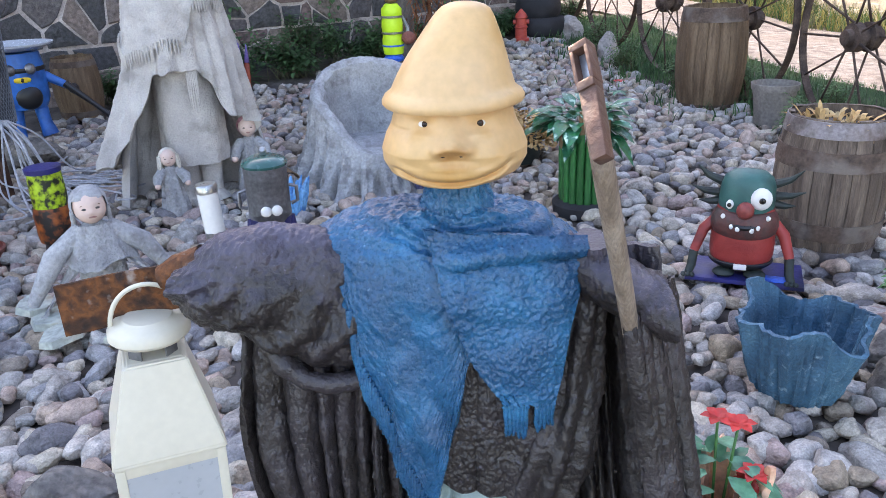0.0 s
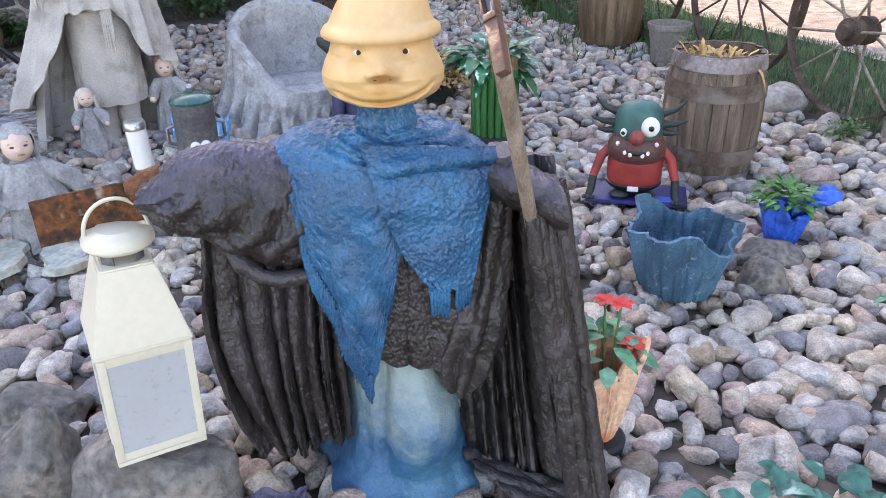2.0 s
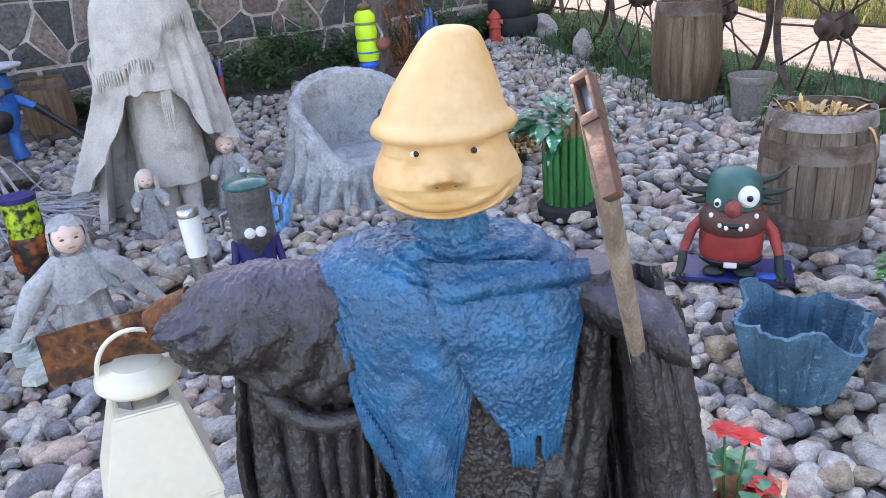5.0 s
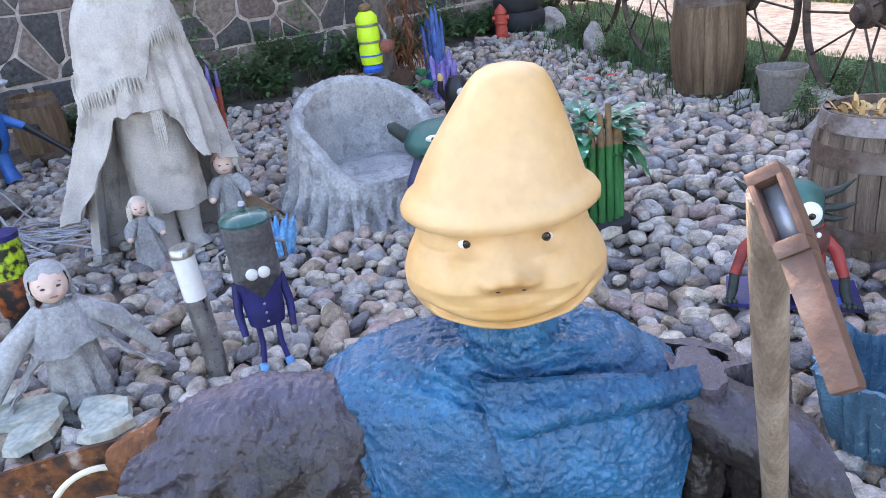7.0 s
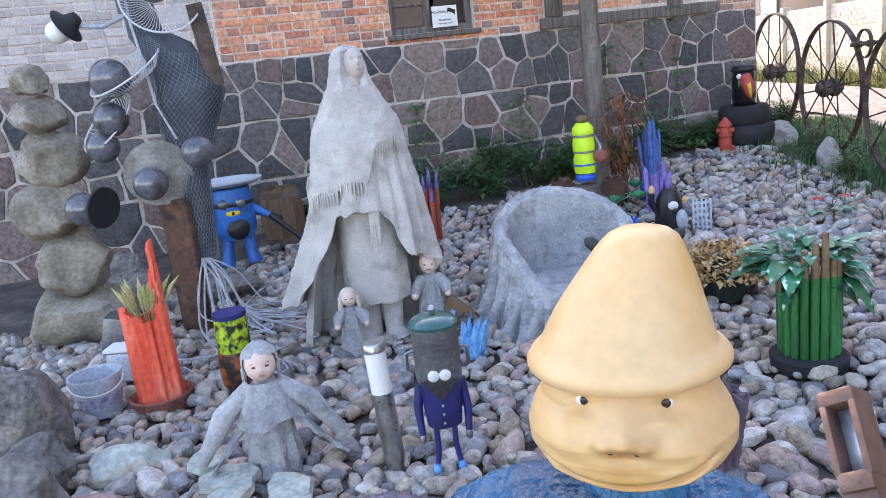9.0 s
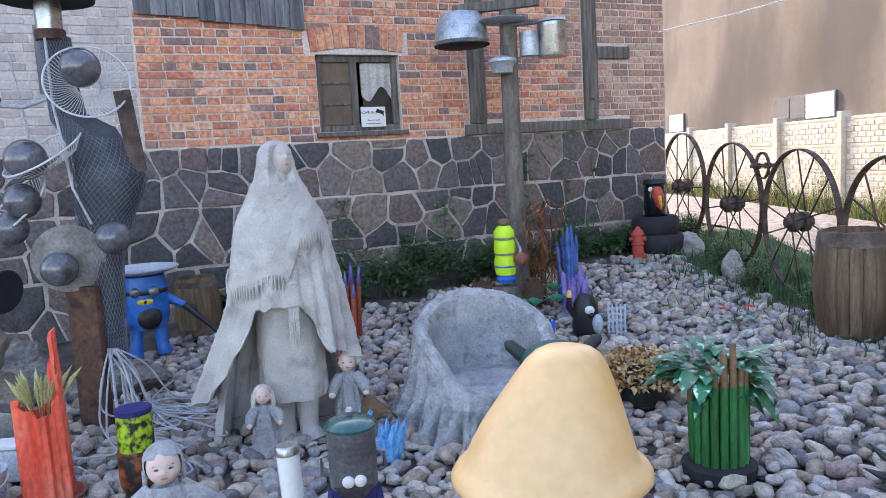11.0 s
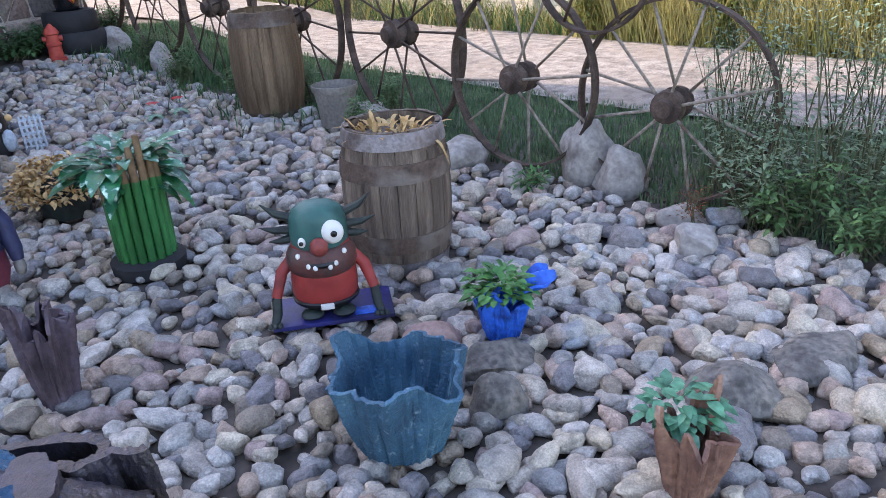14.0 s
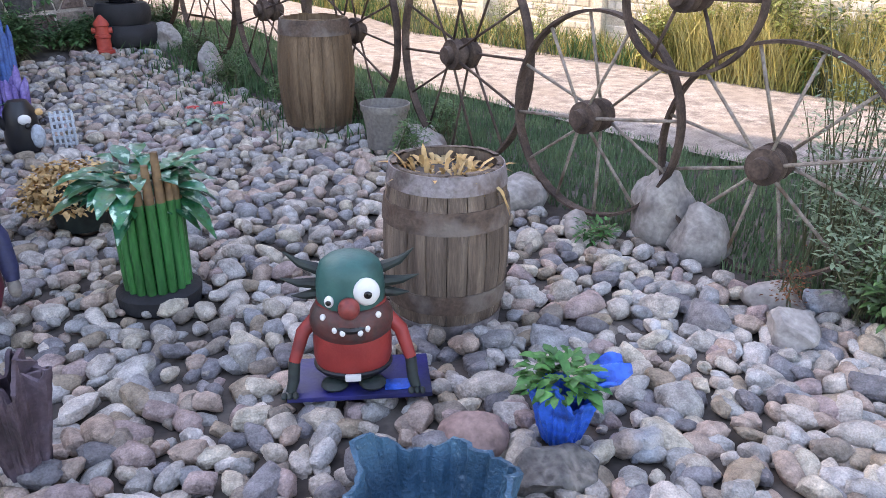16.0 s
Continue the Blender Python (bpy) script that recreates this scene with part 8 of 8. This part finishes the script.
    P.append((lathe([(0.02, 0.83), (0.13, 0.83), (0.15, 0.85), (0.12, 0.90), (0.01, 0.91)], 30), "black"))
    bk = tube([(0.02, -0.12, 0.78), (0.04, -0.17, 0.70), (0.06, -0.16, 0.58), (0.07, -0.14, 0.52)], [0.06, 0.07, 0.05, 0.01], 14)
    P.append((bk, "hydrant_red"))
    P.append((tube([(0.03, -0.16, 0.77), (0.055, -0.215, 0.69), (0.07, -0.195, 0.58), (0.075, -0.16, 0.53)], [0.02, 0.028, 0.02, 0.004], 10), "gold"))
    P.append((ball(0.03, (-0.05, -0.12, 0.78), (1, 0.5, 1), 2), "white"))
    figure("toucan_figure", P, "glossy black toucan figure with red and yellow beak", "statue", gp(0.22, 10.35, 0.0), facing(0.22, 10.35))


def build_middle():
    # green cane planter
    cp = thing("cane_planter", "planter of green painted canes with brown broken tips", "planter", gp(0.60, 4.14, 0.0), facing(0.6, 4.14))
    part("base", lathe([(0.01, 0.0), (0.165, 0.0), (0.17, 0.06), (0.15, 0.075), (0.13, 0.08), (0.01, 0.08)], 36), "rubber", cp, "dark blue-black round base")
    rnd = random.Random(12)
    n = 18
    for k in range(n):
        a = 6.283 * k / n
        r = 0.115
        frontness = max(0, -math.sin(a - 0.35))
        h = 0.40 + 0.06 * rnd.random() + 0.21 * frontness ** 2.2
        p = [(r * math.cos(a), r * math.sin(a), 0.07), (r * 1.04 * math.cos(a), r * 1.04 * math.sin(a), min(h * 0.85, 0.46))]
        cane = part("cane", tube(p, 0.0195, 10), "cane_green", cp)
        part("tip", tube([p[1], (r * 1.05 * math.cos(a), r * 1.05 * math.sin(a), h)], [0.0195, 0.014], 10), "cane_tip", cane, "brown splintered tip")
    spec = []
    for k in range(100):
        a = rnd.uniform(0, 6.283)
        el = rnd.uniform(0.1, 1.3)
        d = Vector((math.cos(a), math.sin(a), el)).normalized()
        spec.append((Vector((-0.02, 0.07, 0.42)) + d * rnd.uniform(0.08, 0.20), d + Vector((0, 0, -0.3)), rnd.uniform(0.12, 0.19), rnd.uniform(0.065, 0.10), rnd.uniform(0.2, 0.8)))
    solo("variegated_plant", leaf_bm(spec), "leaf_varieg", "artificial plant with glossy white-edged green leaves", "plant", gp(0.60, 4.14, 0.0))
    # hunched blue figure with green head
    P = [(lathe([(0.02, 0.03), (0.14, 0.04), (0.165, 0.12), (0.16, 0.22), (0.02, 0.23)], 34, None, (0, 0, 0), (1, 0.85)), "owl_red")]
    P.append((lathe([(0.161, 0.21), (0.158, 0.30), (0.14, 0.40), (0.11, 0.48), (0.02, 0.5)], 34, None, (0, 0, 0), (1, 0.85)), "owl_blue"))
    P.append((sheet(lambda u, v: Vector((0.055 * (2 * u - 1) * (1 - 0.4 * v), -0.143 - 0.004 * math.sin(3 * u) + 0.05 * v, 0.21 + 0.2 * v)), 8, 10, 0.008), "pail"))
    head = ball(0.165, (-0.04, -0.06, 0.53), (1.05, 0.95, 0.62), 4)
    P.append((head, "troll_green"))
    P.append((ball(0.04, (-0.03, -0.22, 0.53), (1.3, 0.9, 0.8), 3), "troll_nose"))
    P.append((tube([(-0.16, -0.16, 0.50), (-0.08, -0.21, 0.475), (0.0, -0.215, 0.475), (0.09, -0.16, 0.50)], 0.008, 8), "ink"))
    for x in (-0.10, 0.035):
        P.append((ball(0.028, (x, -0.185, 0.575), (1.2, 0.5, 0.6), 2), "white"))
        P.append((ball(0.010, (x, -0.20, 0.575), (1, 0.5, 1), 1), "ink"))
    for s in (-1, 1):
        P.append((tube([(-0.04 + 0.15 * s, -0.02, 0.56), (-0.04 + 0.215 * s, -0.02, 0.62), (-0.04 + 0.23 * s, -0.03, 0.63)], [0.035, 0.03, 0.012], 10), "black_green"))
        P.append((tube([(0.12 * s, 0, 0.44), (0.18 * s, -0.02, 0.32), (0.19 * s, -0.05, 0.20), (0.19 * s, -0.06, 0.15)], [0.04, 0.038, 0.034, 0.025], 12), "owl_blue"))
        P.append((ball(0.032, (0.19 * s, -0.065, 0.12), (0.8, 0.8, 1.4), 2), "pail"))
        P.append((ball(0.06, (0.08 * s, -0.07, 0.035), (0.9, 1.2, 0.6), 2), "pail"))
    P.append((ball(0.014, (0.01, -0.14, 0.14), (1, 0.5, 1), 1), "ink"))
    figure("goblin_figure", P, "hunched goblin figure with green head and blue jacket", "statue", gp(-0.12, 4.12, 0.02), facing(-0.12, 4.12) + 10)
    # dried hydrangea bush
    rnd = random.Random(8)
    spec = []
    for k in range(1300):
        d = Vector((rnd.gauss(0, 1), rnd.gauss(0, 1), abs(rnd.gauss(0, 0.8)))).normalized()
        q = Vector((0.0, 0, 0.14)) + Vector((d.x * 0.26, d.y * 0.22, d.z * 0.22)) * rnd.uniform(0.7, 1.05)
        spec.append((q, Vector((rnd.uniform(-1, 1), rnd.uniform(-1, 1), rnd.uniform(-0.6, 0.8))), 0.035, 0.024, 0.3))
    solo("dried_bush", leaf_bm(spec), "dry", "withered brown bush of dried flowers in a dark pot", "plant", gp(0.20, 5.12, 0.0))
    solo("dark_pot", lathe([(0.02, 0.0), (0.12, 0.0), (0.15, 0.18), (0.14, 0.185), (0.11, 0.16), (0.01, 0.16)], 30), "black_green", "dark plant pot holding dried flowers", "pot", gp(0.22, 5.10, 0.02))
    # withered plants in the barrel
    spec = []
    for k in range(190):
        a, rr = rnd.uniform(0, 6.283), 0.17 * math.sqrt(rnd.random())
        spec.append(((rr * math.cos(a), rr * math.sin(a), 0.58), (0.8 * math.cos(a) * rr / 0.17 + rnd.uniform(-0.5, 0.5), 0.8 * math.sin(a) * rr / 0.17 + rnd.uniform(-0.5, 0.5), 1), rnd.uniform(0.07, 0.17), 0.022, rnd.uniform(0.3, 1.6)))
    solo("withered_plant", leaf_bm(spec), "dry", "withered straw-coloured plant in a grey barrel", "plant", gp(1.695, 3.68, 0.0))
    # pail
    pl = thing("grey_pail", "empty grey plastic flower pot by the barrel", "pot", gp(2.08, 6.12, 0.02))
    part("wall", lathe([(0.125, 0.0), (0.15, 0.26), (0.17, 0.265), (0.175, 0.31), (0.165, 0.312), (0.16, 0.27), (0.12, 0.02), (0.01, 0.02)], 40), "pail", pl)
    # red flowers on the stones
    for k, (x, y) in enumerate(((0.82, 7.1), (1.02, 7.2))):
        f = thing("red_flower", "artificial red flower with green leaves on the stones", "flower", gp(x, y, 0.04), group="red flowers")
        part("leaves", leaf_bm([((0, 0, 0.02), (math.cos(q), math.sin(q), 0.5), 0.12, 0.05, 0.5) for q in (0.3, 1.6, 2.9, 4.2, 5.3)]), "leaf_pale", f)
        part("blossom", leaf_bm([((0, 0, 0.13), (math.cos(q), math.sin(q), 0.3), 0.06, 0.05, 0.3) for q in (0, 1, 2, 3, 4, 5)]), "red", f)
    for k, (x, y, r, sc, sd) in enumerate(((2.30, 6.2, 0.13, (1.3, 0.8, 0.8), 3), (2.34, 5.95, 0.15, (1.2, 0.8, 0.7), 5), (2.2, 6.45, 0.12, (1, 1, 0.9), 8), (2.96, 4.1, 0.20, (0.8, 0.6, 1.25), 9), (3.05, 3.86, 0.15, (0.9, 0.7, 1.1), 12), (2.5, 4.75, 0.16, (1.2, 0.8, 0.8), 14), (2.62, 4.3, 0.10, (1.5, 0.7, 0.7), 16), (2.15, 5.35, 0.14, (1.1, 0.9, 0.8), 18), (0.62, 10.3, 0.18, (1, 0.8, 0.9), 20), (3.0, 3.3, 0.11, (1, 1, 0.8), 22), (2.86, 3.05, 0.10, (1.1, 1, 0.8), 24), (1.05, 9.2, 0.16, (1.0, 0.7, 1.3), 26))):
        boulder(x, y, ground_z(x, y) + r * sc[2] * 0.5, r, sc, "rough pale grey rock at the foot of the iron wheels", sd * 3.1, 40 * k, "pale_rock", 3)["group"] = "rocks by the wheels"
    part("post", box(0.07, 0.05, 1.0, (0, 0, 0.5), 0.006), "rust", thing("rusty_stake", "rusty iron stake standing in weeds", "stake", gp(3.62, 2.62, 0.0), 30))


def blades(name, n, place, h, w, mat, label, seed, lean=0.35, category="grass"):
    """Many upright blades; place(rnd) gives x, y or None."""
    rnd = random.Random(seed)
    V, F = [], []
    while n > 0:
        p = place(rnd)
        n -= 1
        if p is None:
            continue
        x, y = p
        z = ground_z(x, y) - 0.02
        hh = h * rnd.uniform(0.45, 1.25)
        a, b = rnd.uniform(0, 6.283), rnd.uniform(0, 6.283)
        lx, ly = math.cos(b) * lean * hh * rnd.random(), math.sin(b) * lean * hh * rnd.random()
        wx, wy = math.cos(a) * w / 2, math.sin(a) * w / 2
        i = len(V)
        V += [(x - wx, y - wy, z), (x + wx, y + wy, z), (x + lx * 0.4 + wx * 0.8, y + ly * 0.4 + wy * 0.8, z + hh * 0.55), (x + lx * 0.4 - wx * 0.8, y + ly * 0.4 - wy * 0.8, z + hh * 0.55), (x + lx, y + ly, z + hh)]
        F += [(i, i + 1, i + 2, i + 3), (i + 3, i + 2, i + 4)]
    return tagged(new(name, raw(name, V, F, mat)), label, category, "", "stuff")


def shrub(name, x, y, h, r, stems, leaves, size, mat, label, seed, category="shrub", wispy=0.5):
    """Branching stems that carry many small leaves."""
    rnd = random.Random(seed)
    t = thing(name, label, category, gp(x, y, 0.0))
    st = bmesh.new()
    spec = []
    for k in range(stems):
        a = rnd.uniform(0, 6.283)
        b = Vector((0.25 * r * rnd.gauss(0, 1), 0.25 * r * rnd.gauss(0, 1), 0))
        top = Vector((math.cos(a) * r * rnd.random(), math.sin(a) * r * rnd.random(), h * rnd.uniform(0.6, 1.05)))
        mid = b.lerp(top, 0.5) + Vector((rnd.uniform(-0.05, 0.05), rnd.uniform(-0.05, 0.05), 0))
        tube([b, mid, top], [0.005, 0.003, 0.001], 4, st)
        for q in range(leaves):
            u = rnd.uniform(0.12, 1) ** wispy
            p = b.lerp(mid, u * 2) if u < 0.5 else mid.lerp(top, u * 2 - 1)
            c = rnd.uniform(0, 6.283)
            off = Vector((math.cos(c), math.sin(c), rnd.uniform(-0.2, 0.7)))
            ln = size * rnd.uniform(0.5, 1.3) * (1.25 - 0.6 * u)
            spec.append((p + off * rnd.uniform(0, 0.09) * (1.2 - 0.7 * u), off, ln, ln * 0.42, rnd.uniform(0, 0.5)))
    part("stem", st, "stem", t, "thin brown stems")["kind"] = "stuff"
    part("foliage", leaf_bm(spec), mat, t)["kind"] = "stuff"
    return t


def build_plants():
    edge = [(1.0, 4.0), (2.4, 3.45), (3.6, 3.0), (4.5, 2.7), (5.4, 2.4), (6.3, 2.15), (7.0, 1.95), (8.0, 1.5), (9.0, 1.05), (10, 0.6), (11, 0.25), (12.5, 0.0)]

    def strip(rnd):
        y = rnd.uniform(1.0, 12.0)
        x0 = table(edge, y)
        road = table([(1, 6.0), (3.9, 4.9), (5.6, 3.95), (7.4, 3.3), (9.2, 2.55), (11.2, 1.75), (12.5, 1.2)], y)
        x = rnd.uniform(x0 + 0.08, road + 0.1)
        return (x, y)
    blades("lawn_grass", 46000, strip, 0.075, 0.009, "grass", "short green grass between stones and track", 1)

    def verge(rnd):
        s = rnd.uniform(-20, 26)
        d = 0.1 + 0.7 * rnd.random() ** 1.5
        p = FENCE_P + FENCE_D * s + FENCE_N * d
        if nz(p.x * 0.6, p.y * 0.6, 2) < -0.25:
            return None
        return (p.x, p.y)
    def clumps(rnd):
        s = rnd.uniform(-9, -1.2)
        p = FENCE_P + FENCE_D * s + FENCE_N * (0.1 + 0.75 * rnd.random() ** 1.3)
        return (p.x, p.y) if nz(p.x * 1.3, p.y * 1.3, 7) > -0.1 else None
    blades("dry_verge", 14000, verge, 0.34, 0.011, "grass_dry", "sunlit yellow green grass along the fence", 2, 0.9)
    blades("green_verge", 7000, verge, 0.34, 0.02, "weed", "green weeds along the fence", 3, 0.9)
    blades("tall_verge", 15000, clumps, 0.75, 0.012, "grass_dry", "tall clumps of yellow green grass along the fence", 6, 0.75)
    for k in range(14):
        rnd = random.Random(800 + k)
        p = FENCE_P + FENCE_D * (-8.5 + 0.55 * k) + FENCE_N * rnd.uniform(0.3, 0.75)
        shrub("tall_weed", p.x, p.y, rnd.uniform(0.7, 1.25), 0.45, 20, 46, 0.10, "verge_leaf", "tall sunlit leafy weed by the fence", 820 + k, "weed")

    def by_wheels(rnd):
        k = rnd.randrange(0, 4)
        (x, y), r, z = WHEELS[k]
        return (x + rnd.gauss(-0.1, 0.35), y + rnd.gauss(0, 0.45))
    blades("wheel_weeds", 1800, by_wheels, 0.15, 0.014, "weed_dark", "green weeds under the iron wheels", 4, 0.6)
    for k in range(12):
        (x, y), r, z = WHEELS[k % 5]
        rnd = random.Random(100 + k)
        shrub("weed", x - 0.25 + rnd.uniform(-0.3, 0.3), y + rnd.uniform(-0.5, 0.5), rnd.uniform(0.22, 0.42), 0.2, 14, 26, 0.05, "weed", "leafy green weed growing by the iron wheels", 50 + k, "weed")
    # weeds and creeper along the old wall
    for k in range(26):
        rnd = random.Random(200 + k)
        s = 0.6 + 6.0 * k / 25 + rnd.uniform(-0.15, 0.15)
        d = rnd.uniform(0.25, 0.75)
        p = WALL_A + WALL_D * s + WALL_N * d
        shrub("wall_weed", p.x, p.y, rnd.uniform(0.22, 0.5) * (1.1 if 2 < s < 4.2 else 0.9), 0.32, 18, 38, 0.085, "weed_dark", "dark green leafy weed at the foot of the wall", 300 + k, "weed")
    for k, s in enumerate((1.95, 3.2, 4.35, 4.9, 5.35)):
        p = WALL_A + WALL_D * s + WALL_N * 0.05
        t = thing("creeper", "thin green creeper climbing the stone wall", "creeper", gp(p.x, p.y, 0.0))
        rnd = random.Random(70 + k)
        hgt = (1.0, 0.9, 1.3, 1.5, 1.95)[k]
        spec, pts = [], []
        for q in range(14):
            pts.append(WALL_D * (0.10 * nz(q * 0.6, k, 0)) + Vector((0, 0, hgt * q / 13)))
        for q in range(70):
            c = pts[rnd.randrange(14)] + WALL_D * rnd.gauss(0, 0.08)
            spec.append((c, WALL_N + WALL_D * rnd.uniform(-1, 1) + Vector((0, 0, rnd.uniform(-0.8, 0.6))), 0.06, 0.04, 0.4))
        part("vine", tube(pts, 0.005, 5), "stem", t)
        part("leaves", leaf_bm(spec), "weed_dark", t)
    # tall wispy shrubs by the last wheel
    for k, (x, y, h, r) in enumerate(((3.42, 3.35, 1.15, 0.36), (3.62, 3.1, 1.4, 0.42), (3.3, 3.15, 0.55, 0.3), (3.75, 2.85, 0.75, 0.34), (3.55, 3.6, 1.05, 0.32), (3.95, 3.15, 1.3, 0.42))):
        shrub("mugwort", x, y, h, r, 20, 46, 0.044, "weed_grey", "tall wispy grey-green mugwort shrub", 400 + k, "shrub", 0.75)
    for k in range(9):
        rnd = random.Random(500 + k)
        shrub("nettle", 3.25 + 0.13 * k + rnd.uniform(-0.1, 0.1), 2.75 - 0.16 * k + rnd.uniform(-0.2, 0.2), rnd.uniform(0.25, 0.4), 0.25, 14, 34, 0.06, "weed", "low green nettle-like weed", 520 + k, "weed")
    shrub("sorrel", 2.98, 3.2, 0.28, 0.05, 6, 40, 0.022, "dry_rust", "rust brown dried sorrel stalk", 610, "weed")
    shrub("weed", 2.63, 4.12, 0.13, 0.1, 8, 20, 0.05, "leaf", "small bright green weed beside the wheel", 611, "weed")
    # short mugworts among the sunny verge
    for k in range(16):
        rnd = random.Random(700 + k)
        p = FENCE_P + FENCE_D * (-9 + 1.5 * k + rnd.uniform(-0.5, 0.5)) + FENCE_N * rnd.uniform(0.3, 1.0)
        shrub("verge_weed", p.x, p.y, rnd.uniform(0.6, 1.2), 0.35, 16, 30, 0.06, "verge_leaf", "tall sunlit weed in front of the fence", 720 + k, "weed")
    # sagging cable above the yard
    cb = thing("overhead_cable", "thin pale overhead cable", "cable")
    c0, c1 = Vector((0.3, 11.2, 3.05)), Vector((6.5, 20, 6.2))
    part("wire", tube([c0.lerp(c1, q / 12) - Vector((0, 0, 0.35 * math.sin(math.pi * q / 12))) for q in range(13)], 0.012, 6), "white", cb)


build_lamp_post()
build_back_row()
build_middle()
build_plants()
